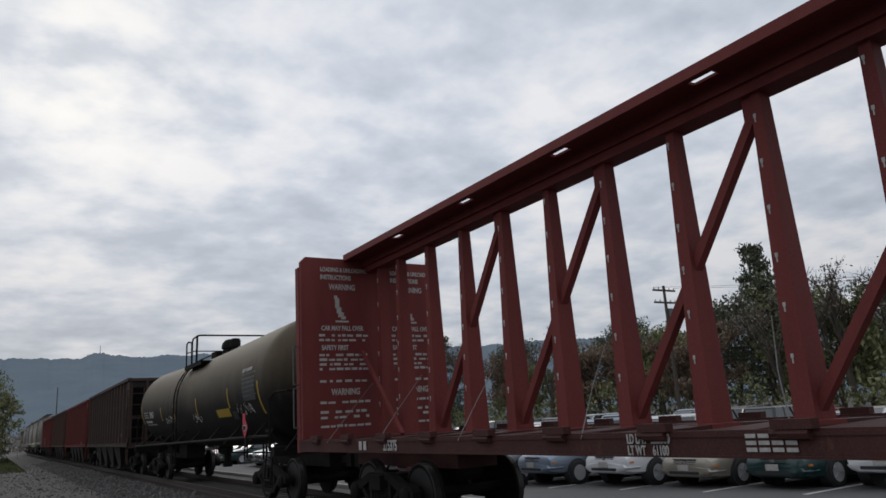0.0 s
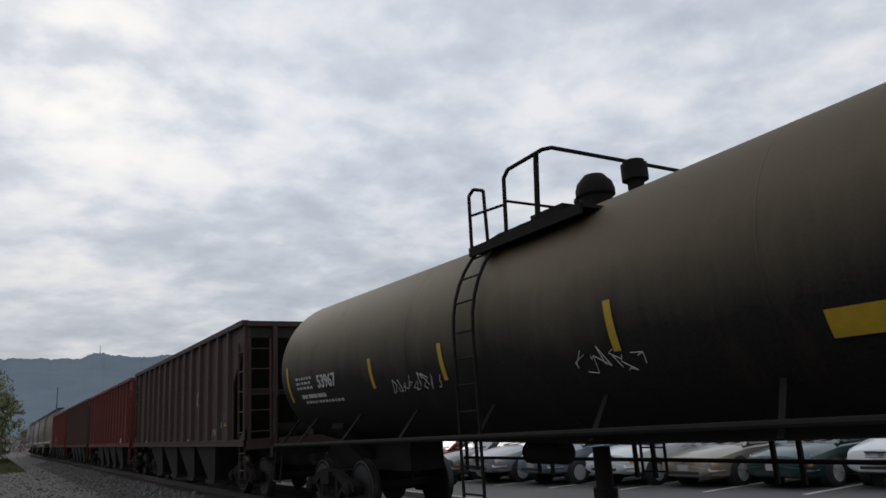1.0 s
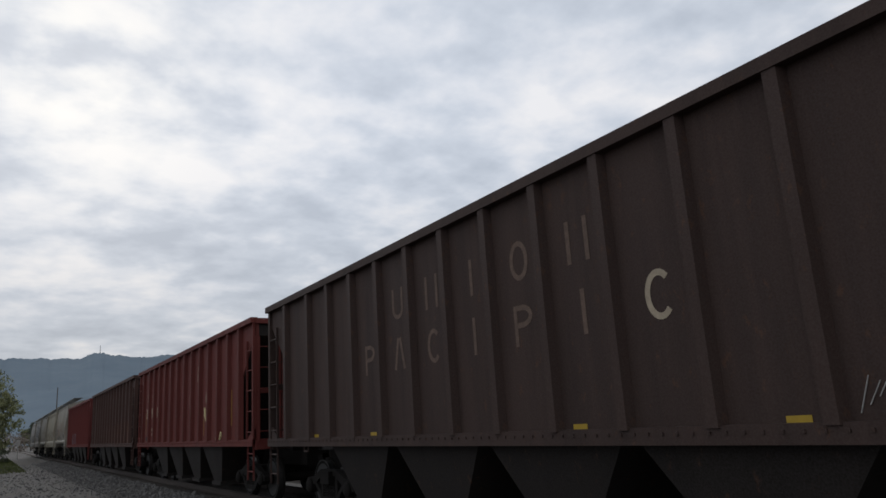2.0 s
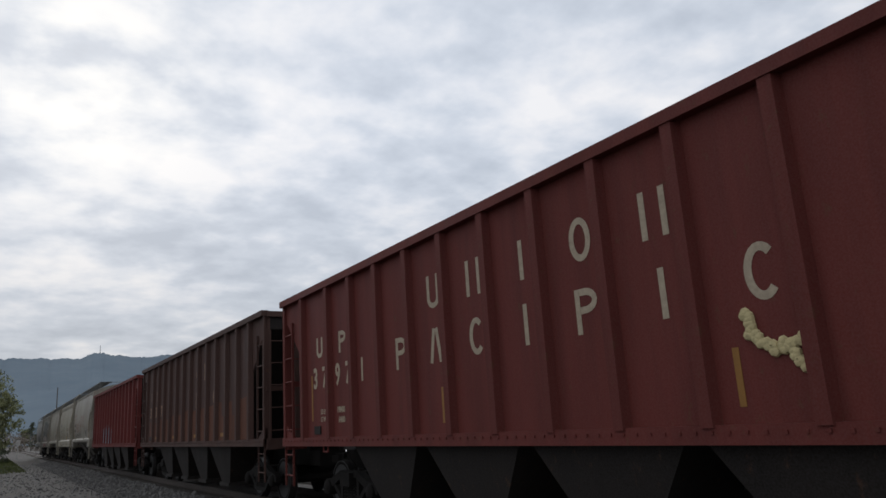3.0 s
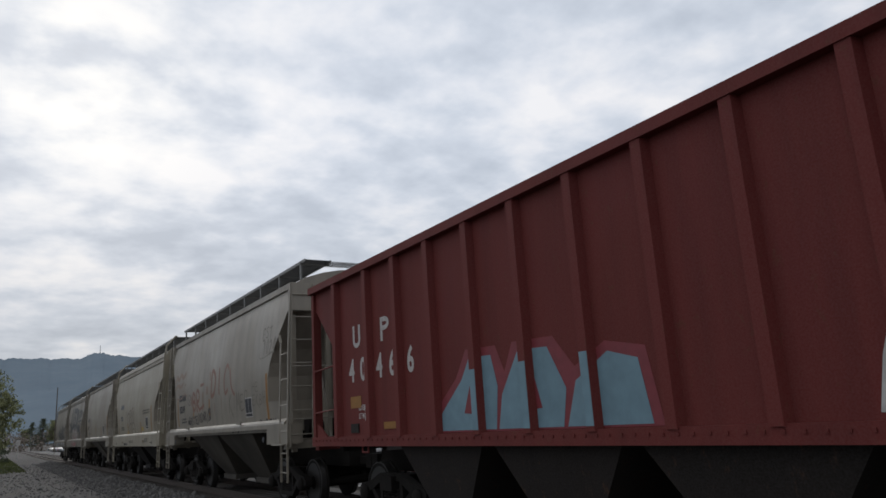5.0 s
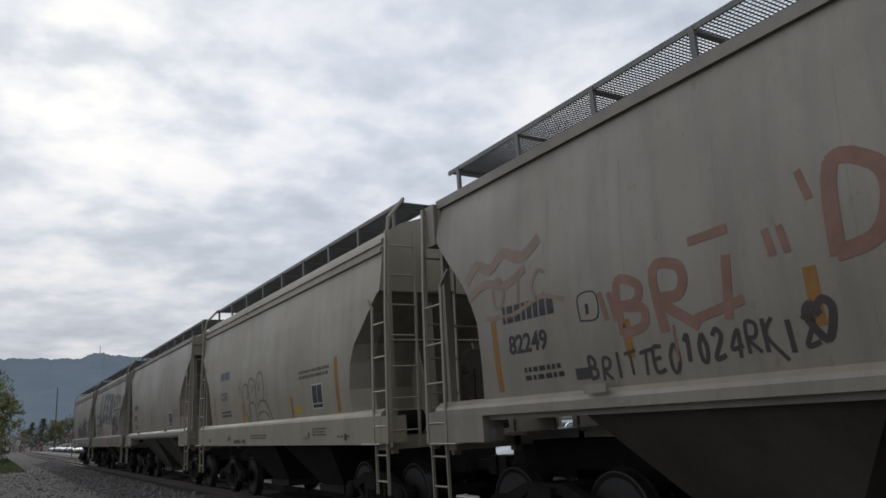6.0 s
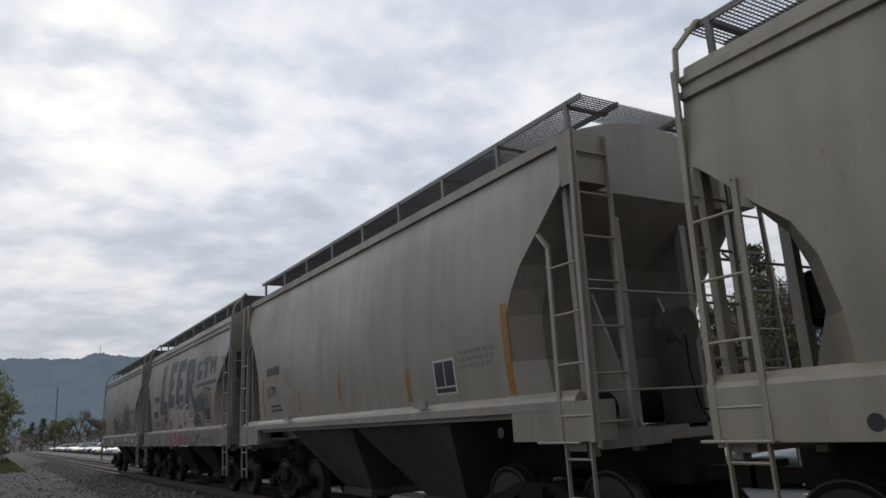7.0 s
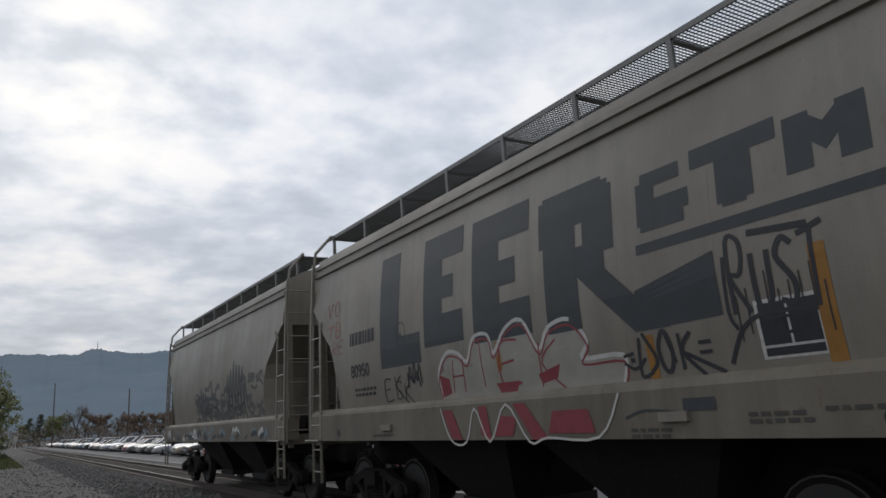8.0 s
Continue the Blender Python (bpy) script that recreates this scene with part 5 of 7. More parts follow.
def side_text(c, levels, text, size, mat, y, z, bold=0.004, wide=1.0, label="", name="lettering", lean=0.0):
    ob = letters(name, text, size, mat, c, pose(0, 0, 0), label, bold, wide)
    for v in ob.data.vertices:
        zz = z + v.co.y
        v.co = (-on_side(levels, zz) - 0.002 - max(0.0, v.co.z), y + DY - v.co.x + lean * v.co.y, zz)
    return ob


def side_patch(c, levels, pieces, mat, name, label="", lift=0.003):
    """Flat painted quads (y, z corners) laid on the side, cut into strips to follow its curve."""
    if name == "reflective_stripe" and len(pieces) > 1:
        for q in pieces:
            side_patch(c, levels, [q], mat, name, label, lift)
        return
    s = Shape()
    for i, q in enumerate(pieces):
        q = [Vector(p) for p in q]
        n = 1 + int(max(abs(q[0].y - q[3].y), abs(q[1].y - q[2].y), abs(q[0].y - q[1].y)) / 0.07)
        rise = lift + 0.00006 * (i % 12)
        rings = []
        for k in range(n + 1):
            a = q[0].lerp(q[3], k / n)
            b = q[1].lerp(q[2], k / n)
            rings.append([(-on_side(levels, p[1]) - rise, p[0] + DY, p[1]) for p in (a, b)])
        s.loft(rings, False, False)
    return part(name, s, mat, c, label, None, None, False)


def rect(y, z, w, hh):
    return [(y, z), (y - w, z), (y - w, z + hh), (y, z + hh)]


def stroke(points, w):
    """Quads along a brushed line."""
    out = []
    if len(points) > 2:                              # rounded like a hand's sweep
        q = [points[0], *points, points[-1]]
        fine = []
        for i in range(len(points) - 1):
            p0, p1, p2, p3 = (Vector(v) for v in q[i:i + 4])
            for k in range(4):
                t = k / 4
                fine.append(tuple(0.5 * (2 * p1 + (p2 - p0) * t + (2 * p0 - 5 * p1 + 4 * p2 - p3) * t * t + (3 * p1 - p0 - 3 * p2 + p3) * t ** 3)))
        points = fine + [points[-1]]
    for a, b in zip(points, points[1:]):
        a, b = Vector(a), Vector(b)
        if (b - a).length < 1e-5:
            continue
        n = (b - a).normalized()
        a, b = a - n * w * 0.12, b + n * w * 0.12
        n = Vector((-n.y, n.x)) * w / 2
        out.append([tuple(a - n), tuple(a + n), tuple(b + n), tuple(b - n)])
    return out


GLYPHS = {"R": [[(0, 0), (0, 1), (.6, 1), (.72, .75), (.5, .52), (0, .5), (.85, 0)]], "U": [[(0, 1), (.05, .2), (.4, 0), (.75, .2), (.8, 1)]],
          "S": [[(.8, .9), (.4, 1), (.05, .75), (.7, .35), (.6, .05), (0, .1)]], "T": [[(-.1, .95), (1, 1.05)], [(.45, 1), (.4, 0)]],
          "D": [[(0, 0), (0, 1), (.6, .85), (.75, .5), (.55, .1), (0, 0)]], "C": [[(.8, .85), (.4, 1), (.05, .55), (.35, .02), (.8, .15)]],
          "B": [[(0, 0), (0, 1), (.6, .85), (.5, .55), (.05, .52), (.65, .4), (.6, .08), (0, 0)]], "L": [[(.1, 1), (0, 0), (.7, .05)]],
          "O": [[(.4, 1), (.05, .6), (.15, .1), (.5, 0), (.78, .4), (.65, .9), (.4, 1)]], "K": [[(0, 0), (.05, 1)], [(.7, 1), (.1, .5), (1.2, -.3)]],
          "E": [[(.8, 1), (.05, .95), (0, 0), (.8, .03)], [(.05, .5), (.6, .55)]], "H": [[(0, 0), (.05, 1)], [(.75, 0), (.7, 1)], [(0, .5), (.75, .5)]],
          "I": [[(.4, 0), (.4, 1)]], "1": [[(.2, .8), (.5, 1), (.45, 0)]], "0": [[(.4, 1), (.1, .6), (.2, .1), (.55, 0), (.7, .5), (.4, 1)]],
          "2": [[(.05, .8), (.4, 1), (.7, .7), (0, 0), (.8, .05)]], "4": [[(.6, 0), (.6, 1), (0, .35), (.85, .4)]], "V": [[(0, 1), (.35, 0), (.8, 1)]],
          "N": [[(0, 0), (0, 1), (.7, 0), (.75, 1)]], "M": [[(0, 0), (.1, 1), (.45, .3), (.8, 1), (.95, 0)]], "P": [[(0, 0), (0, 1), (.7, .85), (.6, .5), (0, .48)]]}


def tag(text, y, z, w, hh, width, seed=0, gap=1.25):
    """Hand-sprayed letters as brushed quads, each a little off."""
    rnd = random.Random(seed)
    out = []
    for ch in text:
        if ch in GLYPHS:
            k, dz, lean = rnd.uniform(0.85, 1.15), rnd.uniform(-0.08, 0.08) * hh, rnd.uniform(-0.1, 0.15)
            for line in GLYPHS[ch]:
                pts = [(y - (u + lean * v) * w, z + dz + v * hh * k) for u, v in line]
                out += stroke(pts, width * rnd.uniform(0.8, 1.2))
        y -= w * gap
    return out


def print_lines(c, levels, mat, y, z, w, rows, hh=0.05, seed=0):
    rnd = random.Random(seed)
    q = []
    for r in range(rows):
        yy = y
        while yy > y - w:
            k = rnd.uniform(0.04, 0.12)
            q.append(rect(yy, z - r * hh * 1.7, k, hh))
            yy -= k + 0.03
    return side_patch(c, levels, q, mat, "small_print", "tiny stencilled print")


def data_panel(c, levels, y, z):
    side_patch(c, levels, [rect(y, z, 0.52, 0.44)], WHITE, "panel_border", "", 0.002)
    side_patch(c, levels, [rect(y - 0.03, z + 0.10, 0.22, 0.31), rect(y - 0.27, z + 0.10, 0.22, 0.31), rect(y - 0.03, z + 0.02, 0.46, 0.06)], BLACK, "data_panel", "black two-pane data panel", 0.004)


def build_covered():
    # first: heavily scrawled
    c, off, h, lv = covered_hopper("pale grey covered hopper car covered in faded red scrawl", 98.95, GREY_A, False)
    print_lines(c, lv, BLACK, 3.58, 2.54, 0.85, 1, 0.19, 1)
    print_lines(c, lv, BLACK, 3.3, 1.98, 0.6, 2, 0.05, 31)
    side_text(c, lv, "82249", 0.28, BLACK, 3.52, 2.20, 0.006, 0.95)
    haze = plain("washed_out_pink_spray", (0.215, 0.150, 0.112), 0.6, 0, 0.3, 5)
    q = stroke([(4.3, 3.15), (4.1, 3.32), (3.8, 3.22), (3.55, 3.36), (3.2, 3.24), (2.9, 3.38)], 0.13) + stroke([(4.25, 2.95), (3.9, 3.06), (3.5, 2.98), (3.15, 3.10)], 0.10)
    q += tag("OIC", 3.75, 2.72, 0.28, 0.30, 0.05, 2) + stroke([(3.9, 2.65), (3.4, 2.62), (2.9, 2.74), (2.55, 2.66)], 0.05)
    side_patch(c, lv, q, haze, "graffiti", "washed-out pink spray haze")
    q = tag("BRI", 1.78, 2.20, 0.42, 0.52, 0.085, 3, 1.15) + stroke([(2.02, 2.62), (1.96, 2.36)], 0.06) + stroke([(1.90, 2.60), (1.84, 2.34)], 0.06)
    q += stroke([(0.92, 2.86), (0.55, 2.88)], 0.08) + stroke([(0.95, 2.22), (0.50, 2.30)], 0.08) + stroke([(0.22, 2.78), (0.18, 2.58)], 0.06) + stroke([(0.10, 2.78), (0.06, 2.58)], 0.06)
    q += tag("DIC", -0.30, 2.46, 0.50, 0.62, 0.10, 5, 1.2) + stroke([(-0.10, 3.14), (-0.16, 2.92)], 0.06) + stroke([(-2.05, 3.05), (-2.25, 2.60), (-2.5, 2.40)], 0.09)
    q += stroke([(-0.6, 2.3), (-0.62, 2.05)], 0.03) + stroke([(-1.3, 2.45), (-1.32, 2.15)], 0.025) + stroke([(1.2, 2.2), (1.21, 1.9)], 0.025)
    side_patch(c, lv, q, FAINT, "graffiti", "faded red spray-painted scrawl")
    q = tag("BRITTEO", 2.28, 1.82, 0.125, 0.22, 0.036, 8, 1.3) + tag("1024RKI2", 1.15, 1.88, 0.12, 0.24, 0.036, 14, 1.3)
    q += stroke([(-0.06, 2.14), (-0.12, 2.20), (-0.18, 2.12), (-0.10, 1.92), (0.02, 2.10), (-0.02, 2.18), (-0.08, 2.10)], 0.06) + [rect(2.50, 1.84, 0.20, 0.11)]
    q += tag("UIDIMI", -2.1, 1.53, 0.19, 0.14, 0.028, 11) + tag("PHBEM", -4.3, 1.63, 0.18, 0.13, 0.03, 12)
    side_patch(c, lv, q, plain("black_marker", (0.045, 0.037, 0.033), 0.6), "graffiti", "black marker scrawl")
    q = tag("EST", -4.55, 3.45, 0.17, 0.24, 0.03, 9) + tag("1024", -4.62, 3.12, 0.17, 0.28, 0.035, 10) + stroke([(-4.4, 3.2), (-4.5, 3.05), (-5.35, 3.14)], 0.02)
    q += tag("KIMER", -2.0, 2.05, 0.26, 0.36, 0.03, 15) + tag("EKBH", -3.9, 2.10, 0.2, 0.22, 0.022, 16) + tag("HE", -3.9, 2.40, 0.2, 0.18, 0.02, 17)
    side_patch(c, lv, q, plain("thin_grey_marker", (0.150, 0.131, 0.104), 0.6), "graffiti", "thin grey scrawl")
    side_patch(c, lv, [rect(3.82, 1.80, 0.09, 0.80), rect(1.78, 1.98, 0.09, 0.35), rect(-0.02, 2.02, 0.10, 0.42)], ORANGE, "reflective_stripe")
    side_patch(c, lv, stroke([(2.32, 2.40), (2.32, 2.64), (2.08, 2.64), (2.08, 2.40), (2.32, 2.40)], 0.014) + [rect(2.23, 2.45, 0.04, 0.1)], BLACK, "notice_frame", "thin black outlined notice")
    data_panel(c, lv, -3.32, 1.85)
    side_patch(c, lv, [rect(-4.85, 1.76, 0.12, 0.95)], ORANGE, "reflective_stripe")
    # second: stepped eave, round tag
    c, off, h, lv = covered_hopper("warm grey covered hopper car with stepped eave and outlined tag", 111.72, GREY_B, True)
    slate = plain("worn_slate_blue_lettering", (0.10, 0.115, 0.135), 0.7, 0, 0.5, 12)
    print_lines(c, lv, slate, 3.0, 2.80, 0.72, 1, 0.20, 2)
    side_text(c, lv, "12525", 0.26, slate, 2.95, 2.32, 0.004, 0.95)
    print_lines(c, lv, BLACK, 2.9, 2.0, 0.8, 2, 0.05, 22)
    q = stroke([(0.62, 1.72), (0.90, 2.00), (1.05, 2.38), (0.92, 2.58), (0.66, 2.52), (0.52, 2.10), (0.56, 1.86)], 0.04)
    q += stroke([(0.66, 2.42), (0.52, 2.66), (0.22, 2.64), (0.08, 2.34), (0.06, 2.10)], 0.04) + stroke([(0.10, 2.40), (-0.08, 2.74), (-0.36, 2.72), (-0.50, 2.40), (-0.42, 2.16)], 0.04)
    q += stroke([(0.52, 1.70), (0.62, 2.02), (0.44, 2.16), (0.16, 2.10), (0.10, 1.88), (0.02, 1.72)], 0.04) + stroke([(0.0, 2.02), (-0.24, 2.16), (-0.60, 2.12), (-0.88, 1.84), (-0.98, 1.66)], 0.04)
    q += stroke([(-0.02, 1.88), (-0.36, 1.94), (-0.66, 1.86), (-0.82, 1.70)], 0.03)
    for y, z in ((0.72, 2.30), (0.34, 2.42), (-0.14, 2.44)):
        q += stroke([(y + 0.05, z + 0.12), (y, z - 0.04), (y - 0.07, z + 0.02), (y - 0.06, z + 0.13)], 0.026)
    side_patch(c, lv, q, plain("thin_brown_spray", (0.10, 0.075, 0.06), 0.6), "graffiti", "outlined round letters")
    data_panel(c, lv, -3.22, 1.86)
    print_lines(c, lv, plain("worn_grey_stencil", (0.085, 0.076, 0.062), 0.7), -2.62, 2.52, 1.42, 2, 0.055, 3)
    side_patch(c, lv, [rect(-2.1, 1.72, 0.12, 0.42), rect(-4.32, 1.76, 0.13, 0.92), rect(1.1, 1.72, 0.1, 0.45), rect(3.6, 1.72, 0.08, 0.7)], ORANGE, "reflective_stripe")
    side_patch(c, lv, [rect(-2.32, 1.82, 0.34, 0.14)], YELLOW, "notice_plate")
    side_bars = Shape()
    for k in range(10):
        if k != 6:
            side_bars.box(-1.604, -1.601, 2.1 - k * 0.095 - 0.06, 2.1 - k * 0.095, 1.29, 1.37)
    part("small_print", side_bars, BLACK, c, "black bars of print on the sill", None, None, False)
    low = [(1.0, 1.601, 0), (1.7, 1.601, 0)]
    ink = plain("small_black_stencil", (0.07, 0.063, 0.05), 0.7)
    for y, z, w, rows in ((0.35, 1.43, 1.1, 2), (-3.35, 1.50, 0.55, 3), (-4.45, 1.36, 0.5, 1)):
        print_lines(c, low, ink, y, z, w, rows, 0.03, int(10 * w))
    side_patch(c, lv, [rect(1.15, 1.74, 0.24, 0.12)], YELLOW, "notice_plate")
    side_patch(c, lv, stroke([(1.38, 2.42), (1.38, 2.66), (1.20, 2.66), (1.20, 2.42), (1.38, 2.42)], 0.012) + [rect(1.31, 2.50, 0.04, 0.08)], ink, "notice_frame", "thin outlined notice")
    # third: clean
    c, off, h, lv = covered_hopper("clean pale grey covered hopper car with orange stripes", 124.48, GREY_A, False)
    print_lines(c, lv, BLACK, 3.5, 2.62, 0.7, 1, 0.18, 4)
    side_text(c, lv, "1179", 0.29, BLACK, 3.52, 2.20, 0.006, 0.95)
    print_lines(c, lv, BLACK, 3.3, 1.98, 0.6, 2, 0.05, 35)
    side_patch(c, lv, stroke([(2.32, 2.40), (2.32, 2.64), (2.08, 2.64), (2.08, 2.40), (2.32, 2.40)], 0.014) + [rect(2.23, 2.45, 0.04, 0.1)], BLACK, "notice_frame", "thin black outlined notice")
    data_panel(c, lv, -3.32, 1.85)
    side_patch(c, lv, [rect(3.82, 1.80, 0.09, 0.80), rect(1.72, 1.84, 0.08, 0.40), rect(-0.18, 1.95, 0.10, 0.45), rect(-2.55, 1.8, 0.10, 0.45), rect(-4.9, 1.76, 0.12, 1.02)], ORANGE, "reflective_stripe")
    print_lines(c, lv, plain("faint_print", (0.16, 0.15, 0.13), 0.7), -3.95, 2.3, 0.7, 3, 0.05, 5)
    # fourth: big slate letters
    c, off, h, lv = covered_hopper("grey covered hopper car with huge slate graffiti letters", 137.25, GREY_D, True)
    big_graffiti(c, lv)
    # fifth
    c, off, h, lv = covered_hopper("dirty grey covered hopper car with dark scrawl along its sill", 150.02, GREY_C, True)
    rnd = random.Random(6)
    soot = []
    for k in range(70):
        y, z = rnd.uniform(-4.6, 1.2), 1.74 + 0.9 * rnd.random() ** 2
        soot += stroke([(y, z), (y - rnd.uniform(0.1, 0.3), z + rnd.uniform(-0.1, 0.15)), (y - rnd.uniform(0.3, 0.5), z + rnd.uniform(-0.1, 0.1))], rnd.uniform(0.05, 0.16))
    side_patch(c, lv, soot, plain("grey_spray_fog", (0.085, 0.082, 0.075), 0.7, 0, 0.5, 4), "graffiti", "smoky grey spray fog", 0.0015)
    q = []
    for y0, n, tall in ((1.0, 6, 0.55), (-2.1, 7, 1.05)):
        for k in range(n):
            y = y0 - k * 0.24
            rise = tall * (0.55 + 0.45 * math.sin(math.pi * (k + 0.6) / n)) + rnd.uniform(-0.1, 0.1)
            q += stroke([(y, 1.95), (y - 0.06, 2.0 + rise), (y - 0.16, 2.05 + 0.4 * rise), (y - 0.22, 1.95)], 0.075)
    q += tag("COBRES", 0.5, 1.85, 0.48, 0.5, 0.06, 21, 1.4)
    side_patch(c, lv, q, INK, "graffiti", "dark spiky spray-painted scrawl", 0.0035)
    low = [(1.0, 1.601, 0), (1.7, 1.601, 0)]
    for mat, n, words in ((plain("dull_blue_dabs", (0.13, 0.17, 0.185), 0.6), 22, "dull blue dabs on the sill"), (INK, 22, "dark dabs on the sill"), (PALE, 14, "pale dabs on the sill")):
        q = []
        for k in range(n):
            y, z = rnd.uniform(-5.2, 4.6), rnd.uniform(1.28, 1.46)
            q += stroke([(y, z), (y - rnd.uniform(0.05, 0.25), z + rnd.uniform(-0.02, 0.14)), (y - rnd.uniform(0.2, 0.4), z + rnd.uniform(-0.02, 0.1))], rnd.uniform(0.04, 0.12))
        side_patch(c, low, q, mat, "graffiti", words, 0.002 + 0.0008 * (n % 5))


def big_graffiti(c, lv):
    """Block letters as wide as a man, an underline and smaller tags beneath."""
    q = []

    def glyph(y, z, w, hh, cells, lean=0.0):
        for (a, b, d, e) in cells:                    # fractions: left, bottom, right, top
            q.append([(y - a * w, z + b * hh), (y - d * w, z + b * hh), (y - d * w, z + e * hh), (y - a * w, z + e * hh)])
    L = [(0, 0, 0.50, 1), (0.50, 0, 1, 0.25)]
    E_ = [(0, 0, 0.5, 1), (0.5, 0, 1, 0.27), (0.5, 0.40, 0.78, 0.60), (0.5, 0.76, 1.02, 1)]
    R_ = [(-0.06, 0.62, 0.02, 0.97), (0, 0, 0.48, 1), (0.48, 0.72, 0.85, 1.0), (0.58, 0.48, 0.98, 0.93), (0.48, 0.36, 0.85, 0.56), (0.85, 0.86, 0.93, 0.97)]
    S_ = [(0.1, 0.74, 0.86, 1), (0, 0.1, 0.36, 0.84), (0.36, 0.22, 1, 0.52), (0.06, 0, 0.9, 0.22)]
    T_ = [(0, 0.70, 1, 1), (0.30, 0.06, 0.72, 0.70), (0.36, 0, 0.64, 0.06)]
    M_ = [(0, 0, 0.34, 1), (0.66, 0, 1, 1)]
    glyph(2.32, 2.25, 1.18, 1.64, L)
    glyph(1.02, 2.42, 0.95, 1.46, E_)
    glyph(-0.16, 2.34, 1.10, 1.49, E_)
    glyph(-1.52, 2.28, 1.05, 1.45, R_)
    q.append([(-1.95, 2.86), (-2.35, 2.86), (-3.10, 2.16), (-2.70, 2.16)])
    q.append([(-2.70, 2.16), (-3.63, 2.18), (-3.62, 2.70), (-2.75, 2.52)])
    glyph(-2.86, 3.02, 0.58, 0.54, S_)
    glyph(-3.48, 3.02, 0.80, 0.58, T_)
    glyph(-4.34, 3.10, 0.62, 0.44, M_)
    q.append([(-4.50, 3.54), (-4.50, 3.34), (-4.65, 3.20), (-4.65, 3.42)])
    q.append([(-4.80, 3.54), (-4.80, 3.34), (-4.65, 3.20), (-4.65, 3.42)])
    q.append([(-2.82, 2.83), (-5.02, 2.83), (-5.02, 2.94), (-2.82, 2.92)])
    side_patch(c, lv, q, INK, "graffiti", "huge slate block letters LEER STM")
    print_lines(c, lv, BLACK, 3.4, 2.70, 0.8, 1, 0.20, 14)
    side_text(c, lv, "80950", 0.28, BLACK, 3.4, 2.20, 0.004, 0.95)
    data_panel(c, lv, -3.90, 1.80)
    side_patch(c, lv, [rect(-0.55, 1.72, 0.09, 0.6), rect(-2.78, 1.70, 0.10, 0.42), rect(-4.40, 1.72, 0.13, 0.85)], ORANGE, "reflective_stripe")
    outline = [(0.70, 1.74), (0.74, 2.05), (0.52, 2.30), (0.25, 2.28), (0.05, 2.16), (-0.12, 2.42), (-0.42, 2.42), (-0.50, 2.20), (-0.76, 2.44), (-1.08, 2.50),
               (-1.32, 2.16), (-1.50, 2.36), (-1.84, 2.40), (-2.06, 2.16), (-1.96, 2.00), (-2.50, 1.98), (-2.46, 1.74)]
    fill = [[(a[0], 1.73), (b[0], 1.73), (b[0], b[1]), (a[0], a[1])] for a, b in zip(outline[1:], outline[2:-1])]
    side_patch(c, lv, fill, plain("thin_grey_white_spray", (0.27, 0.255, 0.225), 0.65, 0, 0.35, 3), "graffiti", "thin pale fill of bubble letters", 0.0028)
    faint = tag("VO", 4.35, 3.30, 0.24, 0.28, 0.03, 31) + tag("TB", 4.30, 2.92, 0.26, 0.24, 0.03, 32) + tag("RE", 4.1, 2.62, 0.2, 0.2, 0.025, 33)
    side_patch(c, lv, faint, FAINT, "graffiti", "faded red tags near the end")
    side_patch(c, lv, stroke([(1.78, 2.55), (1.78, 2.82), (1.58, 2.82), (1.58, 2.55), (1.78, 2.55)], 0.012) + [rect(1.71, 2.62, 0.05, 0.08)], BLACK, "notice_frame", "thin black outlined notice", 0.005)
    print_lines(c, lv, BLACK, 3.3, 1.98, 0.7, 2, 0.045, 41)
    side_patch(c, lv, stroke(outline, 0.042), PALE, "graffiti", "white outline of bubble letters", 0.0035)
    red = stroke([(a + 0.0, b - 0.06) for a, b in outline], 0.022)
    red += tag("H", 0.42, 1.78, 0.34, 0.44, 0.022, 1) + tag("I", -0.12, 1.80, 0.36, 0.48, 0.022, 2) + tag("E", -0.62, 1.82, 0.42, 0.52, 0.024, 3) + tag("K", -1.30, 1.80, 0.42, 0.50, 0.024, 4)
    red += [[(0.70, 1.76), (0.48, 1.80), (0.50, 1.98), (0.72, 2.04)], [(-0.55, 1.75), (-0.85, 1.75), (-0.92, 1.86), (-0.48, 1.86)], [(-1.30, 1.80), (-1.55, 1.84), (-1.62, 1.98), (-1.25, 1.90)]]
    side_patch(c, lv, red, RED_SPRAY, "graffiti", "red lines and fills of bubble letters", 0.0045)
    low = [(1.0, 1.604, 0), (1.7, 1.604, 0)]
    zig = [[(0.62, 1.60), (0.40, 1.60), (0.18, 1.24), (0.42, 1.26)], [(-0.18, 1.62), (-0.34, 1.62), (-0.42, 1.22), (-0.22, 1.30)],
           [(-0.48, 1.28), (-0.82, 1.28), (-0.90, 1.48), (-0.60, 1.50)], [(-0.84, 1.62), (-1.05, 1.62), (-1.42, 1.24), (-1.16, 1.24)], [(-1.42, 1.30), (-2.10, 1.30), (-2.02, 1.52), (-1.50, 1.52)]]
    side_patch(c, low, zig, RED_SPRAY, "graffiti", "red fills over the sill", 0.003)
    side_patch(c, low, stroke([(0.66, 1.62), (0.44, 1.24), (0.1, 1.22), (-0.1, 1.60), (-0.38, 1.22), (-0.72, 1.62), (-1.1, 1.22), (-1.40, 1.26), (-2.14, 1.26), (-2.44, 1.64)], 0.024),
               PALE, "graffiti", "white line over the sill", 0.004)
    worn = plain("worn_black_stencil", (0.05, 0.046, 0.04), 0.7)
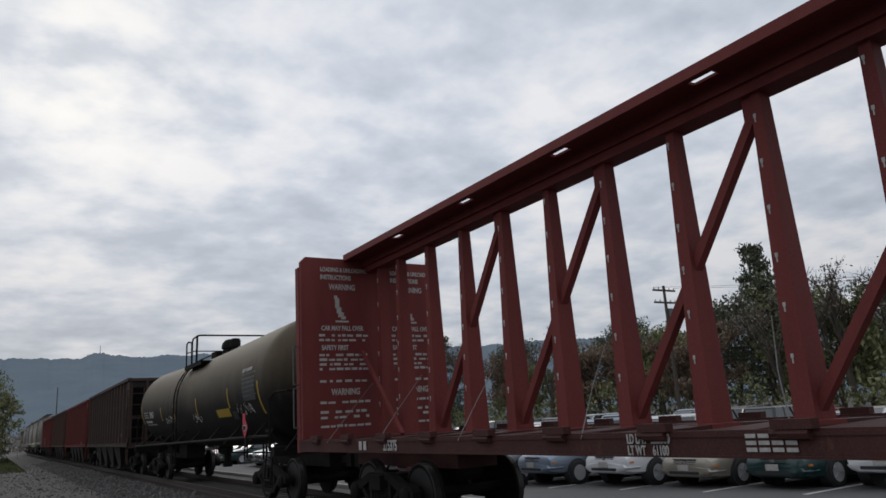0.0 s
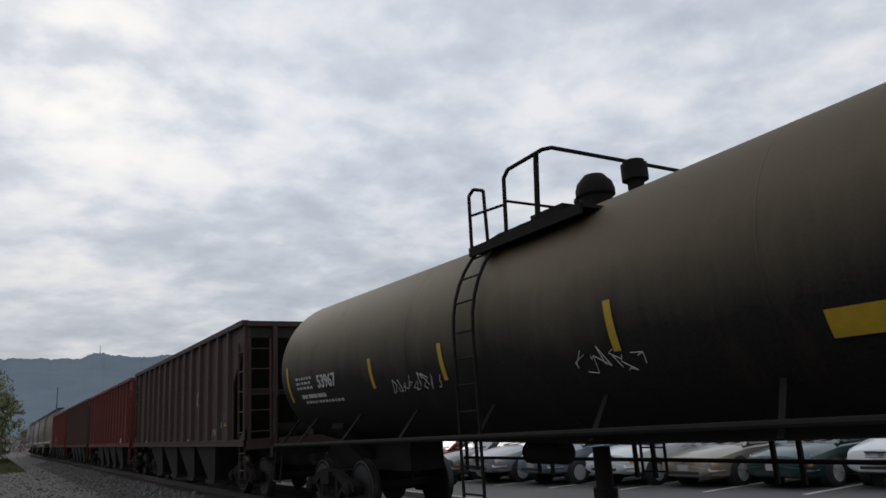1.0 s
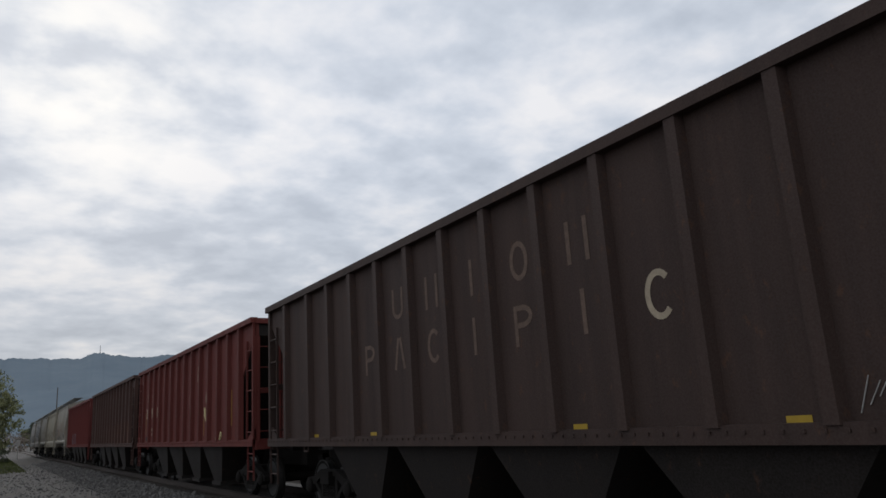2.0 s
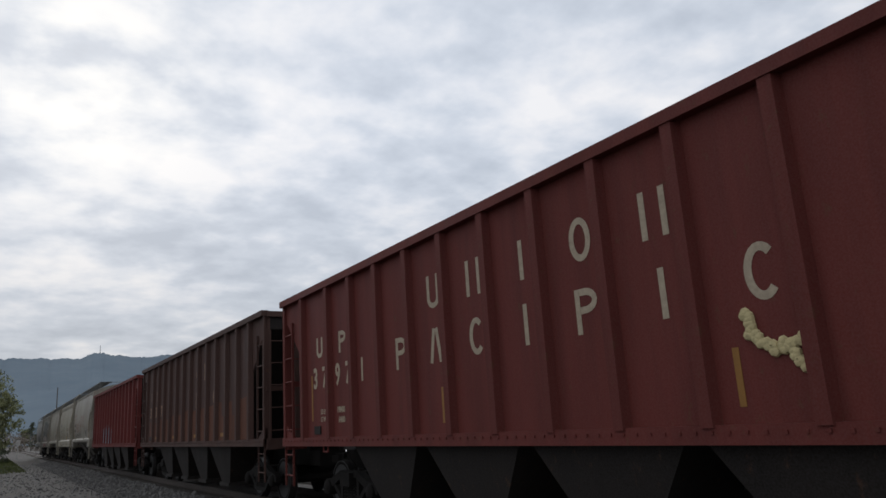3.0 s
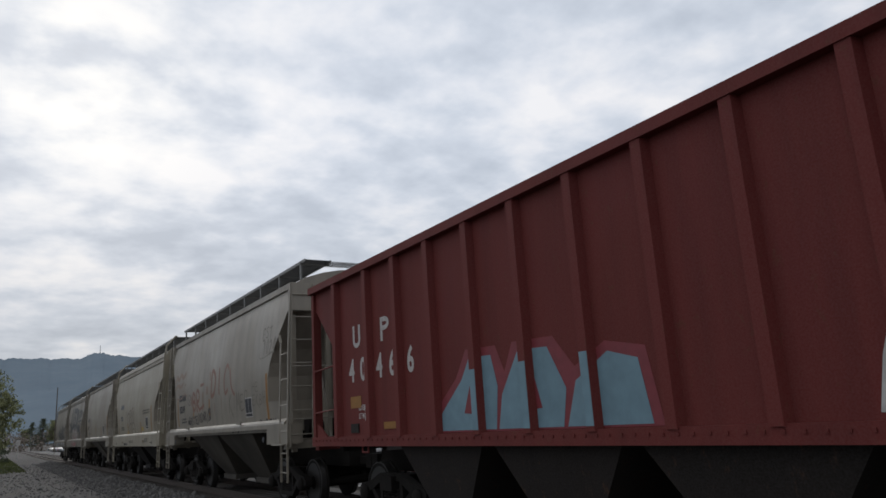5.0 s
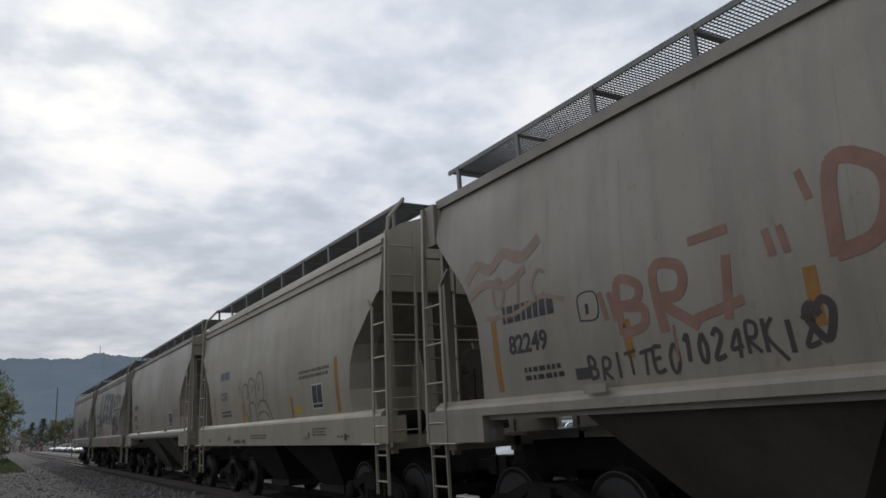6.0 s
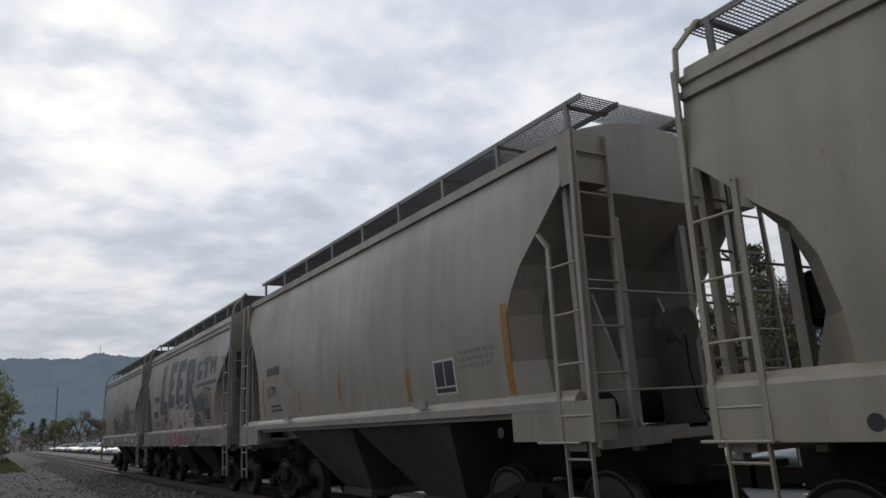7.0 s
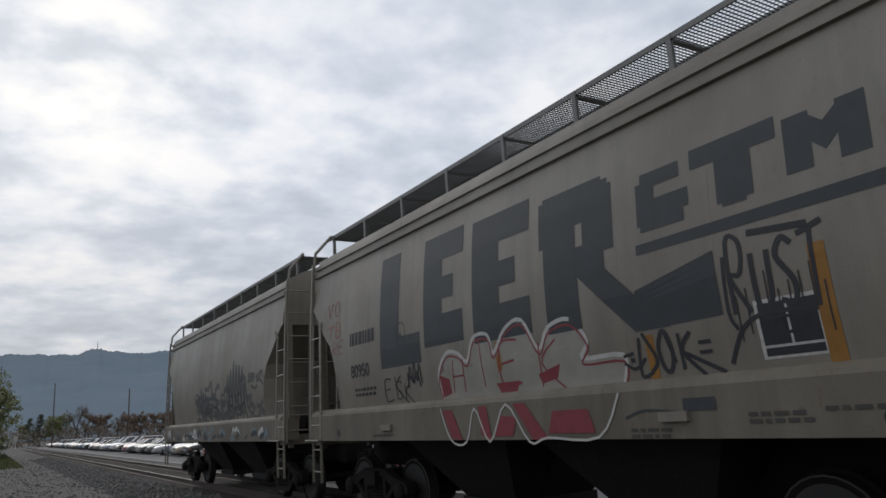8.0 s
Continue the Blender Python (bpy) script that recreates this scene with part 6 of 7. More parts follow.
    for y, z, w, rows in ((-2.55, 1.30, 0.45, 2), (-3.75, 1.40, 0.45, 2), (-4.35, 1.42, 0.5, 1), (2.6, 1.30, 0.6, 1)):
        print_lines(c, low, worn, y, z, w, rows, 0.03, int(z * 100 + w * 10))
    side_patch(c, low, [rect(-3.15, 1.46, 0.32, 0.10)], INK, "graffiti", "dark smear on the sill", 0.003)
    side_patch(c, low, stroke([(-2.5, 1.42), (-2.75, 1.48), (-3.2, 1.44)], 0.02), INK, "graffiti", "thin dark scrawl on the sill", 0.003)
    thin = tag("RUST", -3.74, 2.14, 0.17, 0.52, 0.040, 6, 1.2) + stroke([(-3.70, 2.62), (-3.68, 2.2), (-3.74, 2.05)], 0.03) + stroke([(-3.95, 2.76), (-4.42, 2.72)], 0.05)
    thin += tag("LOK", -2.68, 1.80, 0.19, 0.34, 0.038, 7) + [rect(-3.34, 1.98, 0.12, 0.03), rect(-3.34, 1.90, 0.12, 0.03), rect(-2.58, 1.90, 0.05, 0.04)]
    thin += stroke([(-3.62, 1.80), (-3.78, 2.05), (-4.0, 2.14), (-4.35, 2.12)], 0.035) + stroke([(-4.0, 2.02), (-4.12, 2.10), (-4.3, 2.04), (-4.15, 1.98), (-4.0, 2.04)], 0.022)
    thin += stroke([(1.55, 1.98), (1.48, 2.22), (1.42, 2.0), (1.36, 2.28), (1.30, 2.02), (1.22, 2.24), (1.18, 1.98)], 0.03) + tag("SKA", 1.95, 1.78, 0.22, 0.26, 0.016, 12)
    thin += stroke([(-2.76, 2.14), (-2.88, 1.90), (-2.80, 1.80)], 0.035) + stroke([(-3.0, 2.14), (-3.08, 1.86)], 0.03) + stroke([(-2.5, 1.96), (-2.62, 1.98)], 0.03) + stroke([(-3.2, 1.92), (-3.55, 1.74)], 0.035)
    thin += stroke([(-2.5, 1.90), (-2.62, 1.84), (-2.75, 1.92)], 0.03)
    thin += tag("M", 1.55, 1.92, 0.34, 0.22, 0.03, 8) + tag("EK", 2.25, 1.80, 0.26, 0.30, 0.018, 9) + tag("NSM", 4.9, 1.30, 0.4, 0.2, 0.015, 13) + [rect(-2.9, 1.68, 0.5, 0.03)]
    for k in range(9):                               # paint that ran before it dried
        yy = -3.76 - 0.09 * k
        thin += [rect(yy, 1.95 + 0.05 * (k % 4), 0.012, 0.35)]
    side_patch(c, lv, thin, BLACK, "graffiti", "thin black spray tags", 0.0055)


centre_beam_car()
tank_car()
build_hoppers()
build_covered()


# ---- distance ----
def build_hills():
    m, g = material("hazy_wooded_hills")
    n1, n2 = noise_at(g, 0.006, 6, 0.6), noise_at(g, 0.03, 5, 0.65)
    # distance haze is put into the bluish colours and a faint glow
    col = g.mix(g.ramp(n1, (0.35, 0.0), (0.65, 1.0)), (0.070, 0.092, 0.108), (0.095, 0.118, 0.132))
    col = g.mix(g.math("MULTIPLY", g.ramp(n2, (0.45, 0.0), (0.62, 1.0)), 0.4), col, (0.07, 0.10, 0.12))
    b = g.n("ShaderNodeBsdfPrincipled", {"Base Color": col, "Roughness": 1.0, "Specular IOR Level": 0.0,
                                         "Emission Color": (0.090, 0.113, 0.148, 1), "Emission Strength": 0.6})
    g.n("ShaderNodeOutputMaterial", {0: b.outputs[0]})
    s = Shape()
    cols, rows, far = 1100, 12, 2600.0
    for i in range(cols + 1):
        az = radians(-50 + 140 * i / cols)
        a = math.degrees(az)
        el = 5.75 + 0.22 * noise.noise(Vector((a * 0.35, 3.1, 0))) + 0.16 * noise.noise(Vector((a * 1.1, 7.7, 0))) + 0.09 * noise.noise(Vector((a * 5.0, 1.2, 0))) + 0.05 * noise.noise(Vector((a * 17.0, 4.2, 0)))
        el += 0.42 * math.exp(-((a - 6.2) / 1.3) ** 2) + 0.06 * abs(noise.noise(Vector((a * 14.0, 5.0, 0)))) - 0.012 * max(0.0, a - 14)
        for j in range(rows + 1):
            f = j / rows
            d = far - 1100 * (1 - f) ** 1.1 + 60 * noise.noise(Vector((a * 0.3, f * 5, 2)))
            z = far * math.tan(radians(el)) * f ** 0.9 + 5 * noise.noise(Vector((a * 0.8, f * 6, 9))) * (1 - f) * f * 4
            s.v.append((d * math.sin(az), d * math.cos(az), z - 4 * (1 - f)))
    for i in range(cols):
        for j in range(rows):
            k = i * (rows + 1) + j
            s.f.append((k, k + rows + 1, k + rows + 2, k + 1))
    tagged(new("backdrop", s.mesh("backdrop", m)), "wooded hills along the horizon with blue haze painted in", "hills", kind="structure")
    az = radians(6.15)
    z = 2600 * math.tan(radians(6.1))
    mast = Shape().rod((2590 * math.sin(az), 2590 * math.cos(az), z), (2590 * math.sin(az), 2590 * math.cos(az), z + 24), 1.1, 6, 0.4)
    tagged(new("radio_mast", mast.mesh("radio_mast", STEEL)), "distant thin radio mast on the ridge", "mast")


# ---- plants ----
def leaf_material(name, a, b, c):
    m, g = material(name)
    isl = g.n("ShaderNodeNewGeometry").outputs["Random Per Island"]
    rnd = g.n("ShaderNodeObjectInfo").outputs["Random"]
    mixed = g.math("FRACT", g.math("ADD", isl, g.math("MULTIPLY", rnd, 0.3)))
    col = g.ramp(mixed, (0.0, a), (0.55, b), (1.0, c))
    surface(g, col, 0.7, 0.0, None, **{"Specular IOR Level": 0.2})
    return m


BARK = plain("grey_brown_bark", (0.075, 0.060, 0.048), 0.9, 0, 0.4, 6, 0.5)
LEAVES = {"olive": leaf_material("olive_leaves", (0.12, 0.13, 0.06), (0.20, 0.21, 0.10), (0.29, 0.29, 0.155)),
          "dark": leaf_material("dark_evergreen_leaves", (0.050, 0.060, 0.038), (0.082, 0.096, 0.058), (0.125, 0.140, 0.088)),
          "rust": leaf_material("russet_leaves", (0.125, 0.082, 0.060), (0.185, 0.130, 0.092), (0.25, 0.19, 0.13)),
          "brown": leaf_material("brown_twigs", (0.13, 0.108, 0.090), (0.19, 0.158, 0.130), (0.25, 0.215, 0.175))}


def limb_tree(rnd, height, spread, levels, lean=0.15):
    """Trunk and limbs as (a, b, r0, r1) with the ends of the twigs."""
    segs, tips = [], []

    def grow(p, way, length, r, left):
        n = 3
        for k in range(n):
            q = p + way * (length / n)
            segs.append((p, q, r * (1 - 0.25 * k / n), r * (1 - 0.25 * (k + 1) / n)))
            p = q
            way = (way + Vector((rnd.uniform(-1, 1), rnd.uniform(-1, 1), rnd.uniform(-0.2, 0.5))) * lean).normalized()
            if left and k:
                for _ in range(2 if left > 1 else 1):
                    t = rnd.uniform(0, 2 * math.pi)
                    out = Vector((math.cos(t) * spread, math.sin(t) * spread, rnd.uniform(0.15, 0.8)))
                    grow(p, (way * 0.6 + out).normalized(), length * rnd.uniform(0.5, 0.72), r * 0.55, left - 1)
        tips.append(p)

    grow(Vector((0, 0, -0.1)), Vector((0, 0, 1)), height * 0.5, height * 0.020, levels)
    return segs, tips


def leaf_cloud(rnd, centres, radius, per, size, squash=0.8):
    s = Shape()
    for c in centres:
        rr = radius * rnd.uniform(0.55, 1.25)
        for _ in range(per):
            d = Vector((rnd.gauss(0, 1), rnd.gauss(0, 1), rnd.gauss(0, 1)))
            d = d.normalized() * rr * rnd.random() ** 0.45
            d.z *= squash
            p = c + d
            rot = Euler((rnd.uniform(0, 6.3), rnd.uniform(0, 6.3), rnd.uniform(0, 6.3))).to_matrix()
            k = size * rnd.uniform(0.6, 1.4)
            s.add([p + rot @ Vector(q) for q in ((-k, 0, 0), (0, -0.45 * k, 0.12 * k), (k, 0, 0), (0, 0.45 * k, 0.12 * k))], [(0, 1, 2, 3)])
    return s


def tree(seed, height, kind, leaf, at, label, name="tree"):
    rnd = random.Random(seed)
    t = thing(name, label, "tree", at)
    if kind == "conifer":
        segs = [(Vector((0, 0, -0.1)), Vector((0, 0, height * 0.95)), height * 0.022, 0.03)]
        cents = []
        n = 30
        for i in range(n):
            z = height * (0.16 + 0.82 * i / n)
            reach = height * 0.27 * (1 - (i / n)) ** 0.75 * rnd.uniform(0.6, 1.15) + 0.15
            for _ in range(4):
                a = rnd.uniform(0, 6.3)
                tip = Vector((math.cos(a) * reach, math.sin(a) * reach, z + rnd.uniform(-0.4, 0.5)))
                segs.append((Vector((0, 0, z)), tip, 0.05, 0.015))
                cents += [tip, tip * 0.6 + Vector((0, 0, z * 0.4))]
        crown = leaf_cloud(rnd, cents, height * 0.055, 26, 0.16, 0.7)
    else:
        segs, tips = limb_tree(rnd, height, 0.85 if kind == "round" else 0.55, 3)
        top = max(p.z for p in tips)
        k = height * 0.93 / top
        segs = [(a * k, b * k, r0, r1) for a, b, r0, r1 in segs]
        tips = [p * k for p in tips]
        if kind == "round":
            low = [Vector((p.x * 1.15, p.y * 1.15, p.z * 0.62)) for p in tips[::2]]
            crown = leaf_cloud(rnd, tips + low, height * 0.085, max(10, int(6500 / (len(tips) * 1.5))), 0.17)
        else:
            crown = leaf_cloud(rnd, tips, height * 0.07, max(4, int(1500 / len(tips))), 0.10)
            for p in tips:                            # fine twigs
                for _ in range(4):
                    segs.append((p, p + Vector((rnd.uniform(-1, 1), rnd.uniform(-1, 1), rnd.uniform(0, 1.2))) * height * 0.06, 0.018, 0.005))
    w = Shape()
    for a, b, r0, r1 in segs:
        w.rod(a, b, max(0.006, r0), 6 if r0 > 0.05 else 4, max(0.004, r1))
    part("trunk", w, BARK, t)
    part("crown", crown, LEAVES[leaf], t, "", None, None, False)
    return t


def build_trees():
    protos = [tree(1, 11.5, "round", "olive", pose(52, 34, LOT_Z), "olive-green leafy tree behind the car park"),
              tree(2, 10.0, "round", "rust", pose(49, 52, LOT_Z), "russet-leaved tree behind the car park"),
              tree(3, 11.0, "bare", "brown", pose(48, 27, LOT_Z), "bare brown winter tree behind the car park"),
              tree(4, 12.0, "round", "dark", pose(58, 60, LOT_Z), "dark evergreen tree behind the car park"),
              tree(5, 14.3, "conifer", "dark", pose(50.5, 34.5, LOT_Z), "tall dark conifer behind the car park"),
              tree(6, 9.0, "round", "olive", pose(55, 45, LOT_Z), "olive-green leafy tree behind the car park")]
    rnd = random.Random(17)
    plan = [(50, 15, 0), (47, 20, 2), (54, 24, 0), (50, 29, 5), (46, 38, 1), (53, 40, 3), (48, 44, 5), (50, 48, 1), (52, 57, 0), (47, 60, 5),
            (50, 66, 1), (47, 71, 2), (53, 74, 3), (49, 79, 4), (47, 85, 1), (51, 90, 0), (48, 97, 5), (52, 104, 3), (47, 111, 1), (50, 118, 0), (49, 8, 0),
            (46, 1, 5), (52, -8, 3), (48, 23, 2), (56, 18, 3), (57, 31, 0), (57, 52, 0), (47.5, 31.5, 2), (45, 54, 2), (47, 130, 2), (52, 140, 1), (49, 13, 2),
            (30, 262, 1), (22, 250, 2), (38, 256, 1), (46, 248, 1), (26, 270, 2), (33, 245, 2), (42, 268, 1), (52, 255, 1), (58, 240, 1), (18, 262, 5), (14, 262, 4), (16, 256, 5),
            (60, 200, 1), (64, 170, 2), (66, 220, 1), (12, 300, 4), (9.5, 310, 5)]
    for x, y, k in plan:
        ob = copy_thing(protos[k], pose(x + rnd.uniform(-1, 1), y, LOT_Z if x > 10 else 0, 0, 0, rnd.uniform(0, 360)))
        f = rnd.uniform(0.82, 1.08) * (0.72 if y > 150 and k == 4 else 1.0)
        ob.scale = (f, f, f * rnd.uniform(0.92, 1.06))
    for x, y, top, wide in ((-1.5, 100, 12.6, 4.5), (-7.5, 103, 9.0, 4.2), (-12.5, 99, 11.0, 4.6), (-5.0, 112, 9.5, 4.5)):
        t = thing("tree", "dense olive-green tree leafed down to the ground", "tree", pose(x, y, 0))
        stem = Shape().rod((0, 0, -0.1), (0.2, 0, top * 0.6), 0.24, 8, 0.08)
        cents = []
        for _ in range(330):
            d = Vector((rnd.gauss(0, 1), rnd.gauss(0, 1), rnd.gauss(0, 1))).normalized() * (0.45 + 0.5 * rnd.random())
            z = top * (0.47 + 0.45 * d.z)
            k = wide * (1.0 - 0.25 * max(0.0, d.z))
            cents.append(Vector((d.x * k, d.y * k, max(0.4, z))))
            if _ % 12 == 0:
                stem.rod((0.1, 0, min(z, top * 0.5) * 0.8), cents[-1], 0.05, 5, 0.015)
        part("trunk", stem, BARK, t)
        part("crown", leaf_cloud(rnd, cents, 0.75, 34, 0.17), LEAVES["olive"], t, "", None, None, False)
    # undergrowth along the back of the car park
    cents = [Vector((rnd.uniform(44.5, 58), rnd.uniform(-12, 130), rnd.uniform(0.2, 3.4))) for _ in range(520)]
    sh = leaf_cloud(rnd, cents, 1.5, 55, 0.19)
    tagged(new("undergrowth", sh.mesh("undergrowth", LEAVES["olive"], False)), "tangled olive and brown undergrowth behind the car park", "shrubs", kind="stuff")
    cents = [Vector((rnd.uniform(-9, 1.6), rnd.uniform(94, 118), rnd.uniform(0.1, 1.3))) for _ in range(60)]
    sh = leaf_cloud(rnd, cents, 0.8, 60, 0.14)
    tagged(new("bushes", sh.mesh("bushes", LEAVES["dark"], False)), "low dark bushes under the trackside trees", "shrubs", kind="stuff")
    cents = [Vector((rnd.uniform(-40, 75), rnd.uniform(240, 290), rnd.uniform(0.2, 4.8))) for _ in range(420)]
    sh = leaf_cloud(rnd, cents, 2.4, 40, 0.34)
    tagged(new("far_undergrowth", sh.mesh("far_undergrowth", LEAVES["brown"], False)), "brown winter scrub at the end of the car park", "shrubs", kind="stuff")
    gr = Shape()
    for _ in range(14000):
        x, y = rnd.uniform(-7, 2.2), 62 + 70 * rnd.random()
        hgt, a = rnd.uniform(0.05, 0.20), rnd.uniform(0, 3.14)
        dx, dy = 0.05 * math.cos(a), 0.05 * math.sin(a)
        gr.add([(x - dx, y - dy, 0), (x + dx, y + dy, 0), (x + rnd.uniform(-0.08, 0.08), y, hgt)], [(0, 1, 2)])
    tagged(new("grass", gr.mesh("grass", leaf_material("verge_grass", (0.05, 0.065, 0.022), (0.085, 0.10, 0.03), (0.12, 0.12, 0.05)), False)), "patchy green grass on the verge", "grass", kind="stuff")


# ---- poles ----
def utility_pole(x, y, height, label, arms=2):
    t = thing("utility_pole", label, "pole", pose(x, y, LOT_Z))
    wood = BARK
    part("pole", Shape().rod((0, 0, -0.2), (0, 0, height), 0.16, 10, 0.10), wood, t)
    for k in range(arms):
        z = height - 0.35 - 0.9 * k
        arm = part("crossarm", Shape().box(-1.15, 1.15, -0.06, 0.06, z - 0.06, z + 0.06), wood, t, "", None, None, False)
        for u in (-1.05, -0.55, 0.55, 1.05):
            part("insulator", Shape().rod((u, 0, z + 0.06), (u, 0, z + 0.22), 0.04, 8, 0.025), GALV, arm)
    if arms > 1:
        part("transformer", Shape().rod((0.32, 0, height - 2.6), (0.32, 0, height - 1.7), 0.24, 12), GALV, t)
    return t


def build_poles():
    utility_pole(41.5, 36.0, 10.6, "wooden utility pole with crossarms and a transformer behind the lot")
    utility_pole(12.9, 205, 15.5, "plain weathered utility pole far along the car park", 0)
    utility_pole(23.2, 158, 11.0, "plain weathered utility pole far along the car park", 0)
    w = Shape()
    for u, z in ((-1.05, 10.45), (1.05, 10.45), (0, 9.3)):
        a, b = Vector((41.5 + u, 36, LOT_Z + z)), Vector((57 + u, 20, LOT_Z + z - 0.3))
        pts = [a.lerp(b, k / 10) - Vector((0, 0, 0.5 * math.sin(math.pi * k / 10))) for k in range(11)]
        w.pipe(pts, 0.012, 4)
    tagged(new("overhead_wire", w.mesh("overhead_wire", BLACK)), "thin dark overhead wires from the utility pole", "wire")
    m = thing("trackside_post", "small white trackside marker post", "post", pose(3.0, 118, 0))
    part("post", Shape().rod((0, 0, 0), (0, 0, 2.2), 0.06, 8), WHITE, m)
    part("sign_board", Shape().box(-0.25, 0.25, -0.03, 0.0, 1.9, 2.6), WHITE, m, "", None, None, False)


# ---- parked cars ----
def paint_mat(name, colour, metal=0.3):
    m, g = material(name)
    n = noise_at(g, 3.0, 4)
    col = g.mix(g.math("MULTIPLY", n, 0.25), c3(colour), tuple(0.75 * k for k in colour))
    surface(g, col, 0.32, metal, None, **{"Coat Weight": 0.6, "Coat Roughness": 0.08})
    return m


GLASS_M, _g = material("tinted_car_glass")
surface(_g, (0.02, 0.025, 0.028, 1), 0.06, 0.0, None, **{"Specular IOR Level": 0.8, "Coat Weight": 0.5})
LAMP_M = plain("clear_headlamp", (0.62, 0.62, 0.60), 0.15, 0.2, 0.1)
AMBER = plain("amber_lens", (0.60, 0.20, 0.04), 0.25)
CHROME = plain("chrome_trim", (0.70, 0.70, 0.70), 0.18, 1.0, 0.05)
ALLOY = plain("alloy_wheel", (0.50, 0.50, 0.51), 0.35, 0.2, 0.1)
PLASTIC = plain("grey_black_plastic", (0.03, 0.03, 0.032), 0.6)
RED_LENS = plain("red_tail_lens", (0.35, 0.02, 0.02), 0.25)
PAINTS = {"white": paint_mat("white_car_paint", (0.68, 0.69, 0.70), 0.0), "silver": paint_mat("silver_car_paint", (0.42, 0.43, 0.44), 0.6),
          "green": paint_mat("dark_green_car_paint", (0.012, 0.045, 0.045), 0.3), "beige": paint_mat("beige_car_paint", (0.33, 0.30, 0.25), 0.5),
          "blue": paint_mat("pale_blue_car_paint", (0.22, 0.27, 0.34), 0.5), "black": paint_mat("black_car_paint", (0.015, 0.015, 0.018), 0.2),
          "red": paint_mat("red_car_paint", (0.26, 0.025, 0.025), 0.2), "grey": paint_mat("grey_car_paint", (0.14, 0.145, 0.15), 0.5)}


def wheel_shape():
    return Shape().spin([(-0.10, 0.20), (-0.11, 0.28), (-0.09, 0.325), (0.09, 0.325), (0.11, 0.28), (0.10, 0.20)], "y", 22)


def rim_disc():
    s = Shape().spin([(-0.105, 0.205), (-0.108, 0.215), (-0.085, 0.205), (-0.06, 0.05), (-0.085, 0.04), (-0.085, 0.01)], "y", 20)
    for k in range(5):
        a = 2 * math.pi * k / 5
        s.bar((0.04 * math.cos(a), -0.09, 0.04 * math.sin(a)), (0.20 * math.cos(a), -0.10, 0.20 * math.sin(a)), 0.05, 0.025)
    return s


def ring(x, w, z0, z1, tuck=0.82):
    zm = z0 + (z1 - z0) * 0.55
    half = [(0.0, z0), (w * 0.75, z0), (w * 0.94, z0 + 0.06), (w, zm), (w * 0.965, z1 - 0.10), (w * tuck, z1 - 0.02), (w * 0.4, z1 + 0.015), (0.0, z1 + 0.02)]
    return [(x, y, z) for y, z in half] + [(x, -y, z) for y, z in half[-2:0:-1]]


